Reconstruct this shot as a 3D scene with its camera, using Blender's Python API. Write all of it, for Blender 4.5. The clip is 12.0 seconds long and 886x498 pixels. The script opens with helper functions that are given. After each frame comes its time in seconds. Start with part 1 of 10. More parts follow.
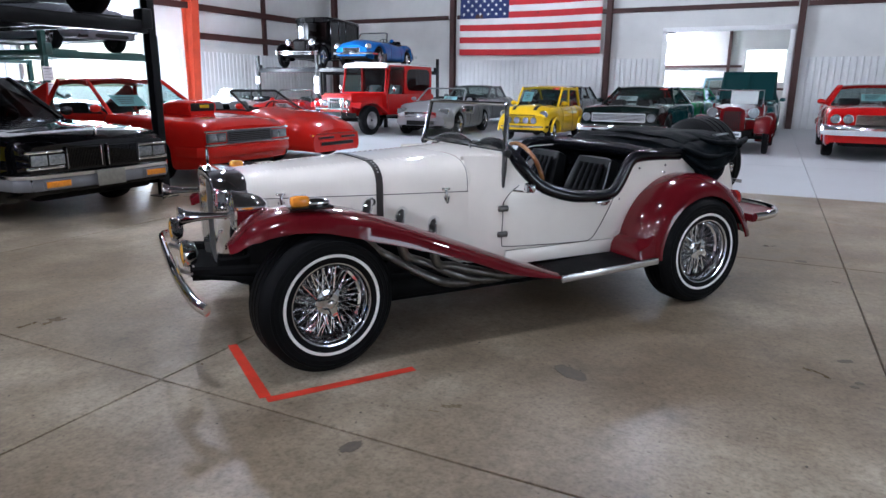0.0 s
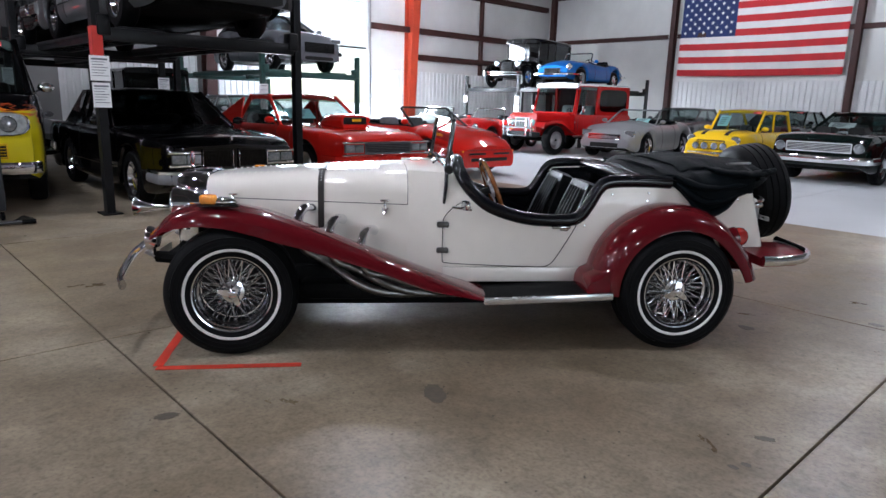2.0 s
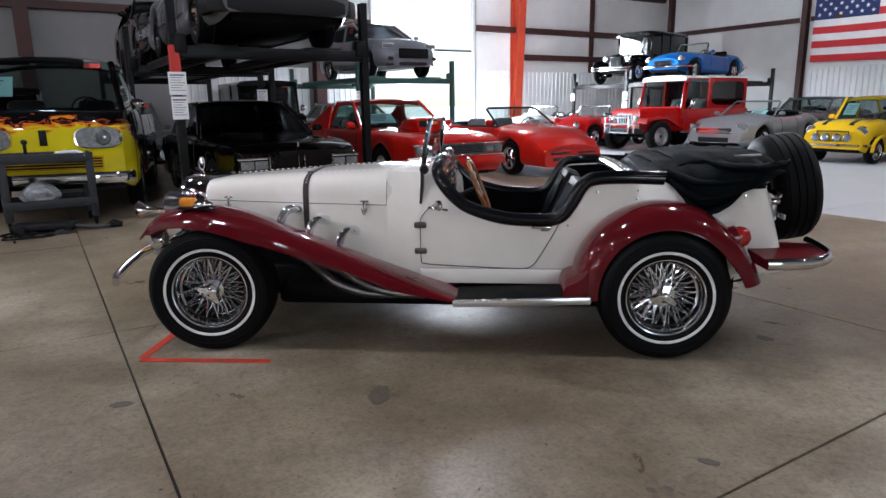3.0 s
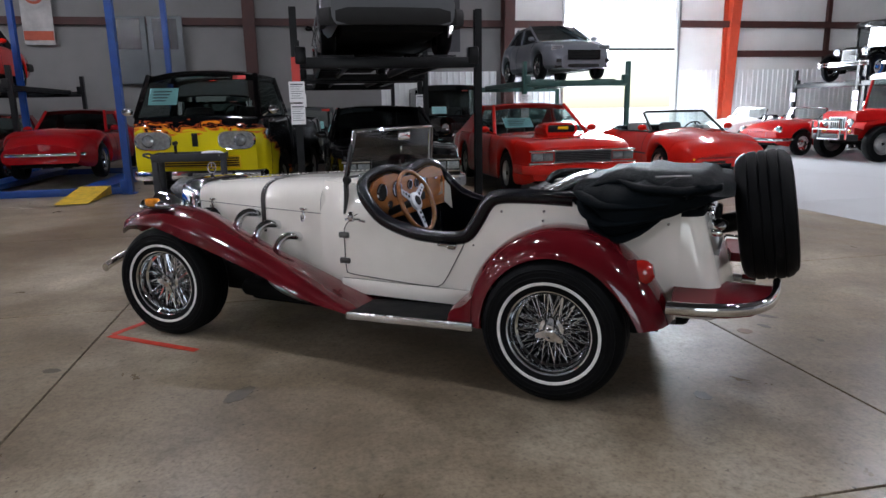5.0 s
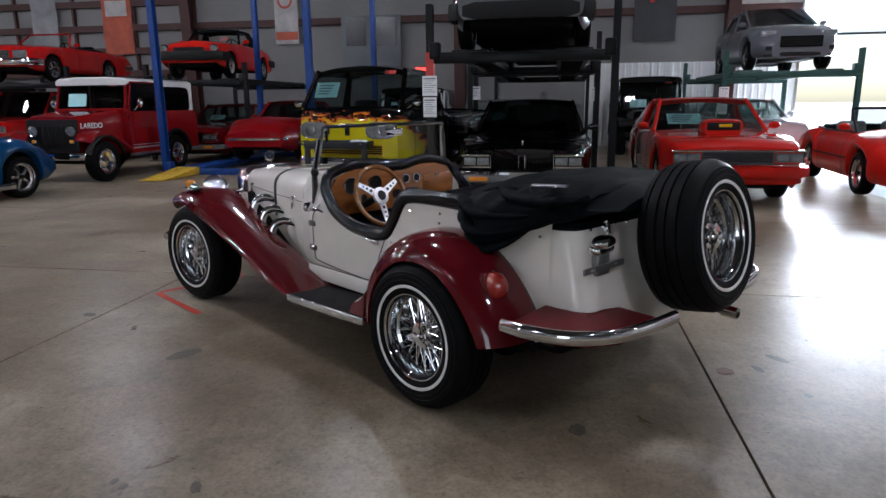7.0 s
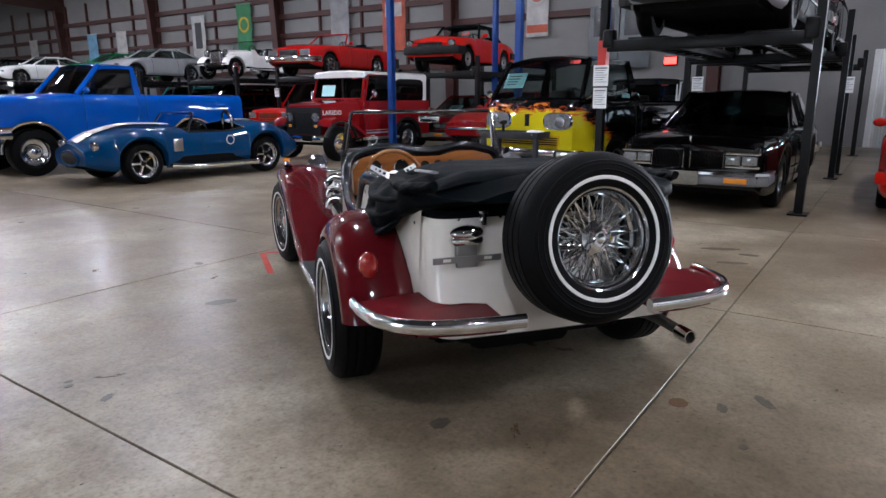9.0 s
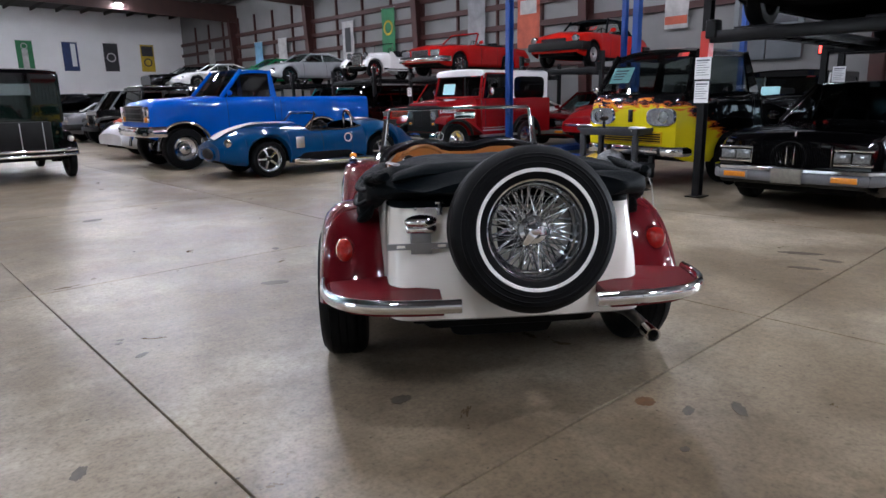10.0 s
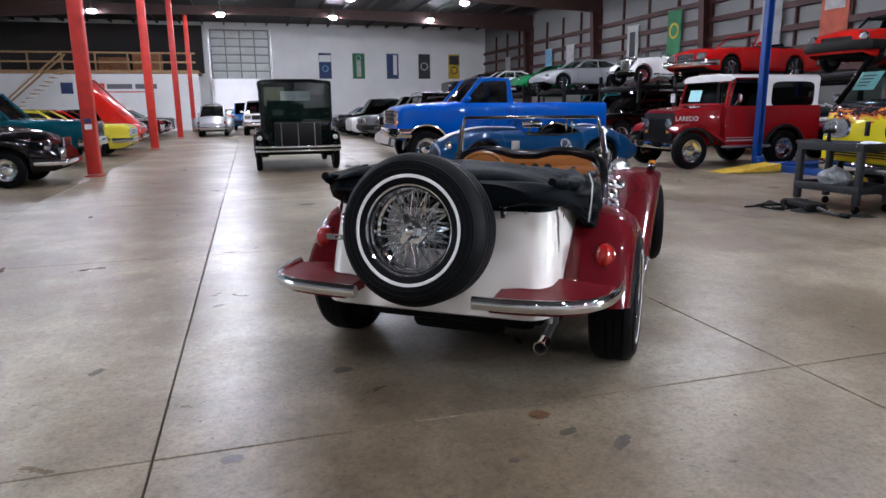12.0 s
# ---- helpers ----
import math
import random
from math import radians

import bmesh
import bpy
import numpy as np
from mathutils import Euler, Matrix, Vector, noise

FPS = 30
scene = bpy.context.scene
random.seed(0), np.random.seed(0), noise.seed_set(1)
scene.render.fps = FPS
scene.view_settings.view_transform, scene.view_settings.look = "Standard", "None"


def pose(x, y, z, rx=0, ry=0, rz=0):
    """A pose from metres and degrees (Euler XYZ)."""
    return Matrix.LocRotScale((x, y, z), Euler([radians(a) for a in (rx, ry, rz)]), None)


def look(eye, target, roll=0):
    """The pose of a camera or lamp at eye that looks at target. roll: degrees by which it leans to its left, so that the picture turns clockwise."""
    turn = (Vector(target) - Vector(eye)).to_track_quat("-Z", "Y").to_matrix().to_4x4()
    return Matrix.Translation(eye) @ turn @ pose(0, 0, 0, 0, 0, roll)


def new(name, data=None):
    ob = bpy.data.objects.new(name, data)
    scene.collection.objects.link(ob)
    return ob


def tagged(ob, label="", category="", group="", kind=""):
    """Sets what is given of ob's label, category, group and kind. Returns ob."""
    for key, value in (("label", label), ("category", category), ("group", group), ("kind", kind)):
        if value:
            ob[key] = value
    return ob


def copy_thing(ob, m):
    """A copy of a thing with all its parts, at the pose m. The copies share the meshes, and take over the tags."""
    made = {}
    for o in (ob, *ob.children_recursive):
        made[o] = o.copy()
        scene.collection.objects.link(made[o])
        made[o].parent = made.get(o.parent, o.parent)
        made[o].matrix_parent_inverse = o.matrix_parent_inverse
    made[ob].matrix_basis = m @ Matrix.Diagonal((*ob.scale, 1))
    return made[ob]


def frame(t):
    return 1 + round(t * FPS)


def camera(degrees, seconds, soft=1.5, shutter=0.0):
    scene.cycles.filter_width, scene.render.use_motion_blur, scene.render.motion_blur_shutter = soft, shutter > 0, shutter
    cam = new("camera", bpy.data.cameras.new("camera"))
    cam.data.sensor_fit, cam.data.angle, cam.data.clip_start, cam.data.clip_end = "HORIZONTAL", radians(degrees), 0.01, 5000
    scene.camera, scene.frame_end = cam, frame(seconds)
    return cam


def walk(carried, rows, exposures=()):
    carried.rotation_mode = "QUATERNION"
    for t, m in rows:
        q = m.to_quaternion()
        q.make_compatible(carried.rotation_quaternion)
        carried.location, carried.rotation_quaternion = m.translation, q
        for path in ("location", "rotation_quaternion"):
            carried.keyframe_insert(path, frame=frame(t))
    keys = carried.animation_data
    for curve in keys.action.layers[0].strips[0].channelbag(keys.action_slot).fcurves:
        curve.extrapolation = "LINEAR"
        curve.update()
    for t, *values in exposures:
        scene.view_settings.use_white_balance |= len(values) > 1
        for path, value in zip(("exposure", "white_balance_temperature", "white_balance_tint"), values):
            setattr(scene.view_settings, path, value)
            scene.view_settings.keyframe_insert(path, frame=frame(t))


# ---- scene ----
cam = camera(68.4, 12.0)
METRES, EYE, TILT, LEAN, TURN = 9.9, 1.31, 0.0, 0.0, 26.2
ROWS = [
    (0.0, 0.0, 0.0, 0.0, 0.12, -13.94, -0.5),
    (0.5, 0.041, 0.0023, -0.0011, 4.58, -13.43, -0.65),
    (1.0, 0.081, 0.0042, -0.001, 10.53, -12.96, -1.27),
    (1.5, 0.1231, 0.0077, 0.001, 15.83, -12.76, -0.89),
    (2.0, 0.1636, 0.0244, 0.0006, 21.05, -12.61, -1.57),
    (2.5, 0.2014, 0.0433, -0.0003, 26.82, -12.61, -0.02),
    (3.0, 0.2372, 0.0666, -0.0006, 31.98, -12.52, 0.74),
    (5.0, 0.3583, 0.1877, 0.0024, 52.21, -12.13, 1.02),
    (5.5, 0.3857, 0.2206, 0.0034, 57.89, -12.28, -0.04),
    (6.0, 0.4045, 0.2578, 0.0012, 62.14, -12.35, 0.24),
    (6.5, 0.4196, 0.2958, 0.0013, 66.45, -12.48, 0.18),
    (7.0, 0.434, 0.3336, 0.004, 73.76, -12.59, 0.55),
    (9.0, 0.4507, 0.4966, -0.0005, 98.44, -13.02, 0.2),
    (9.5, 0.4504, 0.5367, -0.0016, 104.72, -13.04, 0.99),
    (10.0, 0.4468, 0.5762, -0.0019, 111.42, -13.05, 1.12),
    (10.5, 0.4337, 0.6157, -0.002, 117.92, -12.96, 0.36),
    (11.0, 0.4215, 0.6563, -0.0022, 124.16, -12.8, 1.0),
    (11.5, 0.4052, 0.6931, -0.0025, 130.64, -12.38, 1.32),
    (12.0, 0.3784, 0.7255, -0.0016, 137.45, -12.23, 0.67),
]
walk(cam, [(t, pose(0, 0, EYE, TILT, LEAN, TURN) @ pose(METRES * x, METRES * y, METRES * z, 90 + pitch, roll, yaw)) for t, x, y, z, yaw, pitch, roll in ROWS],
     exposures=((0.0, 1.60, 6000, 10), (2.5, 1.46, 6350, 10), (5.5, 1.24, 6480, 10), (7.0, 1.07, 6350, 10), (9.0, 1.74, 6310, 10), (9.5, 1.80, 6300, 10), (12.0, 1.76, 6200, 10)))

# ---- light ----
world = bpy.data.worlds.new("world")
scene.world = world
world.use_nodes = True
wn = world.node_tree
sky = wn.nodes.new("ShaderNodeTexSky")
sky.sky_type, sky.sun_disc = "NISHITA", False
sky.sun_elevation, sky.sun_rotation = radians(48), radians(200)
wn.nodes["Background"].inputs["Strength"].default_value = 0.15
wn.links.new(sky.outputs["Color"], wn.nodes["Background"].inputs["Color"])
sun = new("sun", bpy.data.lights.new("sun", "SUN"))
sun.data.energy, sun.data.angle, sun.data.color = 4.0, radians(0.5), (1.0, 0.95, 0.88)
sun.matrix_world = look((0, 0, 0), (0.38, -0.60, -0.70))
# daylight through the open roll-up door, and fill from an added, unseen east opening
for nm, eye, aim, sx, sy, watt in (("door_daylight", (-18.9, 13.75, 2.2), (0, 11, 0.6), 3.9, 4.0, 1500),
                                   ("east_daylight", (16.0, 0.0, 2.2), (0, 2.5, 0.8), 4.6, 3.9, 90)):
    lamp = new(nm, bpy.data.lights.new(nm, "AREA"))
    lamp.data.shape, lamp.data.size, lamp.data.size_y, lamp.data.energy, lamp.data.color = "RECTANGLE", sx, sy, watt, (0.90, 0.97, 1.08)
    lamp.matrix_world = look(eye, aim)
LAMP_GLOW = 98.0

# ---- materials ----
def nodes_of(name):
    m = bpy.data.materials.new(name)
    m.use_nodes = True
    return m, m.node_tree.nodes, m.node_tree.links, m.node_tree.nodes["Principled BSDF"]


def ramp(n, l, src, stops):
    r = n.new("ShaderNodeValToRGB")
    while len(r.color_ramp.elements) < len(stops):
        r.color_ramp.elements.new(0.5)
    for e, (p, c) in zip(r.color_ramp.elements, stops):
        e.position, e.color = p, (*c, 1) if len(c) == 3 else c
    l.new(src, r.inputs["Fac"])
    return r.outputs["Color"]


def noise_tex(n, l, scale, detail=4, rough=0.55, coords="Object", stretch=None, warp=0.0):
    t = n.new("ShaderNodeTexCoord")
    src = t.outputs[coords]
    if coords == "World":
        src = None
    if stretch:
        mp = n.new("ShaderNodeMapping")
        mp.inputs["Scale"].default_value = stretch
        l.new(src, mp.inputs["Vector"])
        src = mp.outputs["Vector"]
    k = n.new("ShaderNodeTexNoise")
    k.inputs["Scale"].default_value, k.inputs["Detail"].default_value, k.inputs["Roughness"].default_value = scale, detail, rough
    k.inputs["Distortion"].default_value = warp
    l.new(src, k.inputs["Vector"])
    return k.outputs["Fac"]


def world_noise(n, l, scale, detail=4, rough=0.55, warp=0.0, stretch=(1, 1, 1)):
    g = n.new("ShaderNodeNewGeometry")
    mp = n.new("ShaderNodeMapping")
    mp.inputs["Scale"].default_value, mp.inputs["Location"].default_value = stretch, (3.3, 7.7, 0.37)
    l.new(g.outputs["Position"], mp.inputs["Vector"])
    k = n.new("ShaderNodeTexNoise")
    k.inputs["Scale"].default_value, k.inputs["Detail"].default_value, k.inputs["Roughness"].default_value = scale, detail, rough
    k.inputs["Distortion"].default_value = warp
    l.new(mp.outputs["Vector"], k.inputs["Vector"])
    return k.outputs["Fac"]


def bump(n, l, b, src, strength=0.2, dist=0.01):
    k = n.new("ShaderNodeBump")
    k.inputs["Strength"].default_value, k.inputs["Distance"].default_value = strength, dist
    l.new(src, k.inputs["Height"])
    l.new(k.outputs["Normal"], b.inputs["Normal"])


def scaled(c, f):
    return tuple(min(1, v * f) for v in c)


def plain(name, col, rough=0.5, metal=0.0, vary=0.12, scale=6.0, relief=0.0, grain=120.0, coat=0.0, spec=0.5):
    """A surface with a soft large variation and a fine grain in tone and gloss."""
    m, n, l, b = nodes_of(name)
    f = noise_tex(n, l, scale, 5)
    l.new(ramp(n, l, f, [(0.3, scaled(col, 1 - vary)), (0.7, scaled(col, 1 + vary))]), b.inputs["Base Color"])
    g = noise_tex(n, l, grain, 3)
    mr = n.new("ShaderNodeMapRange")
    mr.inputs["To Min"].default_value, mr.inputs["To Max"].default_value = max(0.02, rough * 0.8), min(1, rough * 1.25)
    l.new(f, mr.inputs["Value"])
    l.new(mr.outputs["Result"], b.inputs["Roughness"])
    b.inputs["Metallic"].default_value = metal
    b.inputs["Coat Weight"].default_value = coat
    b.inputs["Coat Roughness"].default_value = 0.05
    b.inputs["Specular IOR Level"].default_value = spec
    if relief:
        bump(n, l, b, g, relief, 0.003)
    return m


def paint(name, col, flake=0.0, coat=1.0, rough=0.28):
    """Car paint: a base under clear coat, with faint dust and orange peel."""
    m, n, l, b = nodes_of(name)
    f = noise_tex(n, l, 2.2, 5)
    l.new(ramp(n, l, f, [(0.35, scaled(col, 0.93)), (0.7, scaled(col, 1.05))]), b.inputs["Base Color"])
    b.inputs["Roughness"].default_value, b.inputs["Metallic"].default_value, b.inputs["Specular IOR Level"].default_value = rough, flake, 0.03
    b.inputs["Coat Weight"].default_value, b.inputs["Coat IOR"].default_value = coat, 1.42
    d = noise_tex(n, l, 9, 6)
    mr = n.new("ShaderNodeMapRange")
    mr.inputs["From Min"].default_value, mr.inputs["To Min"].default_value, mr.inputs["To Max"].default_value = 0.4, 0.015, 0.06
    l.new(d, mr.inputs["Value"])
    l.new(mr.outputs["Result"], b.inputs["Coat Roughness"])
    bump(n, l, b, noise_tex(n, l, 30, 1), 0.006, 0.002)
    return m


def glass(name, tint=(0.55, 0.62, 0.6), rough=0.02, ior=1.5):
    m, n, l, b = nodes_of(name)
    n.remove(b)
    t, g, lw, pw, ma, mx = (n.new("ShaderNode" + k) for k in ("BsdfTransparent", "BsdfGlossy", "LayerWeight", "Math", "Math", "MixShader"))
    t.inputs["Color"].default_value, g.inputs["Roughness"].default_value = (*tint, 1), rough
    lw.inputs["Blend"].default_value = 0.5
    pw.operation, pw.inputs[1].default_value = "POWER", 5.0
    ma.operation, ma.inputs[1].default_value, ma.inputs[2].default_value = "MULTIPLY_ADD", 0.92, 0.06
    l.new(lw.outputs["Facing"], pw.inputs[0])
    l.new(pw.outputs["Value"], ma.inputs[0])
    l.new(ma.outputs["Value"], mx.inputs["Fac"])
    l.new(t.outputs["BSDF"], mx.inputs[1])
    l.new(g.outputs["BSDF"], mx.inputs[2])
    l.new(mx.outputs["Shader"], n["Material Output"].inputs["Surface"])
    return m


def glow(name, col, strength):
    m, n, l, b = nodes_of(name)
    b.inputs["Emission Color"].default_value, b.inputs["Emission Strength"].default_value = (*col, 1), strength
    b.inputs["Base Color"].default_value = (*col, 1)
    return m


def concrete(name, low, mid, high, rough=(0.24, 0.5)):
    """Sealed slab: faint clouds, grey scuffs, small dark specks and pits under a worn clear sealer."""
    m, n, l, b = nodes_of(name)

    def times(a, c, f=1.0):
        k = n.new("ShaderNodeMixRGB")
        k.blend_type, k.inputs["Fac"].default_value = "MULTIPLY", f
        l.new(a, k.inputs[1])
        l.new(c, k.inputs[2])
        return k.outputs["Color"]
    big, med, fine = world_noise(n, l, 0.55, 5, 0.62), world_noise(n, l, 2.6, 6, 0.62, 0.6), world_noise(n, l, 60, 3, 0.6)
    col = ramp(n, l, big, [(0.36, low), (0.5, mid), (0.64, high)])
    col = times(col, ramp(n, l, med, [(0.27, (0.72, 0.69, 0.65)), (0.47, (0.96, 0.955, 0.945)), (0.74, (1.25, 1.25, 1.24))]))
    # scuffs drawn out along the lanes, and blotches where something stood
    col = times(col, ramp(n, l, world_noise(n, l, 4.2, 8, 0.72, 0.5, (1.0, 0.6, 1.0)), [(0.25, (0.74, 0.73, 0.71)), (0.46, (0.97, 0.97, 0.965)), (0.7, (1.14, 1.14, 1.13))]))
    col = times(col, ramp(n, l, world_noise(n, l, 24, 4, 0.65), [(0.26, (0.60, 0.57, 0.53)), (0.44, (0.96, 0.96, 0.955)), (0.7, (1.2, 1.2, 1.19))]), 0.8)
    # specks and pits
    col = times(col, ramp(n, l, world_noise(n, l, 30, 2, 0.4), [(0.22, (0.15, 0.14, 0.12)), (0.27, (1.0, 1.0, 1.0))]), 0.9)
    col = times(col, ramp(n, l, fine, [(0.30, (0.60, 0.58, 0.55)), (0.5, (1.0, 1.0, 1.0)), (0.7, (1.16, 1.16, 1.16))]), 0.65)
    info = n.new("ShaderNodeObjectInfo")
    hs = n.new("ShaderNodeHueSaturation")
    mv = n.new("ShaderNodeMapRange")
    mv.inputs["To Min"].default_value, mv.inputs["To Max"].default_value = 0.95, 1.05
    l.new(info.outputs["Random"], mv.inputs["Value"])
    l.new(mv.outputs["Result"], hs.inputs["Value"])
    l.new(col, hs.inputs["Color"])
    l.new(hs.outputs["Color"], b.inputs["Base Color"])
    mr = n.new("ShaderNodeMapRange")
    mr.inputs["From Min"].default_value, mr.inputs["From Max"].default_value = 0.3, 0.7
    mr.inputs["To Min"].default_value, mr.inputs["To Max"].default_value = rough
    l.new(med, mr.inputs["Value"])
    l.new(mr.outputs["Result"], b.inputs["Roughness"])
    b.inputs["Specular IOR Level"].default_value = 0.30
    bump(n, l, b, fine, 0.12, 0.002)
    return m


def wood(name, dark, light, scale=14, rough=0.35, coat=0.3):
    m, n, l, b = nodes_of(name)
    f = noise_tex(n, l, scale, 6, 0.6, stretch=(1, 0.12, 1), warp=1.2)
    l.new(ramp(n, l, f, [(0.3, dark), (0.7, light)]), b.inputs["Base Color"])
    b.inputs["Roughness"].default_value, b.inputs["Coat Weight"].default_value = rough, coat
    bump(n, l, b, f, 0.08, 0.002)
    return m


def flames(name, low, high, hot):
    """Van paint: dark above, bright below, tongues of flame along the belt."""
    m, n, l, b = nodes_of(name)
    t = n.new("ShaderNodeTexCoord")
    sep = n.new("ShaderNodeSeparateXYZ")
    l.new(t.outputs["Object"], sep.inputs["Vector"])
    w = noise_tex(n, l, 5.0, 2, 0.5, stretch=(0.5, 0.55, 1.7), warp=1.6)
    k = n.new("ShaderNodeMath")
    k.operation = "MULTIPLY_ADD"
    k.inputs[1].default_value, k.inputs[2].default_value = 0.50, -0.25
    l.new(w, k.inputs[0])
    back = n.new("ShaderNodeMath")
    back.operation = "MULTIPLY_ADD"
    back.inputs[1].default_value, back.inputs[2].default_value = -0.50, 0.845
    l.new(sep.outputs["X"], back.inputs[0])
    s = n.new("ShaderNodeMath")
    s.operation = "ADD"
    l.new(sep.outputs["Z"], s.inputs[0])
    l.new(k.outputs["Value"], s.inputs[1])
    s2 = n.new("ShaderNodeMath")
    s2.operation = "ADD"
    l.new(s.outputs["Value"], s2.inputs[0])
    l.new(back.outputs["Value"], s2.inputs[1])
    l.new(ramp(n, l, s2.outputs["Value"], [(0.0, low), (0.86, low), (0.9, hot), (0.935, hot), (0.94, high), (0.965, high), (0.97, (0.36, 0.05, 0.012)), (0.985, (0.2, 0.035, 0.012)), (0.99, high)]), b.inputs["Base Color"])
    b.inputs["Roughness"].default_value, b.inputs["Coat Weight"].default_value, b.inputs["Coat Roughness"].default_value = 0.3, 1.0, 0.03
    b.inputs["Specular IOR Level"].default_value, b.inputs["Coat IOR"].default_value = 0.03, 1.4
    return m


CHROME = plain("chrome", (0.78, 0.79, 0.80), 0.07, 1.0, 0.04, 20)
STEEL = plain("brushed_steel", (0.5, 0.5, 0.5), 0.3, 1.0, 0.15, 30)
PIPE = plain("dull_pipe", (0.24, 0.235, 0.225), 0.36, 1.0, 0.25, 18)
RUBBER = plain("rubber", (0.0032, 0.0035, 0.004), 0.55, 0, 0.25, 14, 0.25, 200, spec=0.10)
WHITEWALL = plain("whitewall", (0.78, 0.77, 0.74), 0.5, 0, 0.05, 30)
CREAM = paint("cream_paint", (0.85, 0.81, 0.735), rough=0.3)
MAROON = paint("burgundy_paint", (0.105, 0.0055, 0.009), rough=0.25)
# the burgundy with a thinner coat and less gloss, for the apron
APRON = paint("satin_burgundy_paint", (0.13, 0.010, 0.014), coat=0.35, rough=0.4)
VINYL = plain("black_vinyl", (0.004, 0.0045, 0.006), 0.17, 0, 0.2, 10, 0.08, 160, spec=0.4)
SEAT_VINYL = plain("seat_vinyl", (0.0025, 0.003, 0.0035), 0.5, 0, 0.2, 10, 0.2, 160, spec=0.1)
SPOKE_CHROME = plain("spoke_chrome", (0.80, 0.81, 0.82), 0.14, 1.0, 0.2, 30)
FABRIC = plain("soft_top_cloth", (0.0016, 0.0032, 0.0044), 0.62, 0, 0.3, 7, 0.4, 400, spec=0.06)
MATTE_BLACK = plain("matte_black", (0.007, 0.007, 0.007), 0.6, 0, 0.3, 8, spec=0.25)
GLOSS_BLACK = paint("black_enamel", (0.0012, 0.0012, 0.0015))
UNDER = plain("underbody", (0.006, 0.006, 0.006), 0.85, 0, 0.3, 5, spec=0.08)
LEATHER = plain("strap_leather", (0.022, 0.017, 0.014), 0.45, 0, 0.3, 40, 0.5, 300)
DASH_WOOD = wood("dash_wood", (0.22, 0.07, 0.018), (0.46, 0.17, 0.045), 9, 0.25, 0.8)
RIM_WOOD = wood("wheel_wood", (0.13, 0.045, 0.012), (0.36, 0.14, 0.04), 22, 0.22, 0.9)
AMBER = plain("amber_lens", (0.75, 0.26, 0.02), 0.12, 0, 0.15, 60, coat=1)
RED_LENS = plain("red_lens", (0.33, 0.010, 0.007), 0.2, 0, 0.15, 60, coat=1)
LENS = plain("clear_lens", (0.25, 0.27, 0.28), 0.09, 0.6, 0.35, 40, coat=1)
CLEAR = glass("clear_glass", (0.88, 0.92, 0.91))
TINT = glass("tinted_glass", (0.50, 0.56, 0.55))
SMOKED = glass("smoked_glass", (0.16, 0.175, 0.18))
DARK_GLASS = glass("dark_glass", (0.05, 0.055, 0.06))
PLATE = plain("plate_blank", (0.2, 0.19, 0.16), 0.4, 0, 0.15, 25)
CARD = plain("pale_blue_card", (0.42, 0.78, 0.80), 0.6, 0, 0.05, 9)
PAPER = plain("white_paper", (0.78, 0.79, 0.80), 0.7, 0, 0.03, 9)
PRINT = plain("grey_print", (0.16, 0.17, 0.19), 0.8, 0, 0.1, 30)
RED_TAG = plain("red_sticker", (0.65, 0.05, 0.04), 0.5, 0, 0.1, 30)
TAPE = plain("red_tape", (0.62, 0.045, 0.022), 0.45, 0, 0.25, 7)
SEAT_GREY = plain("seat_cloth", (0.10, 0.10, 0.105), 0.8, 0, 0.2, 9)
SEAT_TAN = plain("seat_tan", (0.30, 0.21, 0.13), 0.6, 0, 0.2, 9)
SLAB = concrete("sealed_concrete", (0.165, 0.126, 0.084), (0.230, 0.186, 0.132), (0.365, 0.316, 0.243), (0.27, 0.42))
EPOXY = plain("grey_floor_paint", (0.46, 0.47, 0.48), 0.40, 0, 0.07, 0.9, 0.05, 60)
JOINT = plain("joint_filler", (0.03, 0.028, 0.025), 0.85)
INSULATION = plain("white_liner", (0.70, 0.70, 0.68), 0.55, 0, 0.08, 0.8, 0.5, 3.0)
# the white liner again, greyed where the hall gets less light
DIM_LINER = plain("dimmed_liner", (0.185, 0.183, 0.180), 0.6, 0, 0.12, 0.7, 0.5, 3.0)
SHEET = plain("white_sheet_metal", (0.72, 0.73, 0.73), 0.42, 0.0, 0.06, 1.5)
STEEL_RED = plain("red_oxide_steel", (0.05, 0.014, 0.011), 0.6, 0, 0.25, 3)
STEEL_ORANGE = plain("orange_red_steel", (0.46, 0.052, 0.02), 0.5, 0, 0.15, 3)
POST_RED = plain("red_post_paint", (0.55, 0.035, 0.025), 0.4, 0, 0.18, 4)
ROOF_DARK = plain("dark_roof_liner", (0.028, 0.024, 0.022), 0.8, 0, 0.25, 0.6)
RAFTER = plain("dark_rafter_steel", (0.05, 0.022, 0.018), 0.6, 0, 0.25, 2)
END_WHITE = plain("white_wall_paint", (0.84, 0.84, 0.84), 0.6, 0, 0.05, 0.6, 0.15, 40)
LIFT_BLACK = plain("lift_black_enamel", (0.006, 0.0065, 0.0075), 0.38, 0, 0.35, 6, spec=0.2)
LIFT_BLUE = plain("lift_blue_enamel", (0.003, 0.045, 0.22), 0.38, 0, 0.2, 5)
LIFT_GREEN = plain("lift_dark_green_enamel", (0.012, 0.06, 0.05), 0.4, 0, 0.2, 5)
RAMP_YELLOW = plain("ramp_yellow", (0.62, 0.40, 0.03), 0.55, 0, 0.3, 8)
CART_GREY = plain("cart_plastic", (0.03, 0.032, 0.036), 0.55, 0, 0.2, 10, spec=0.3)
BAG = plain("clear_bag", (0.30, 0.31, 0.32), 0.25, 0, 0.3, 20, spec=0.7)
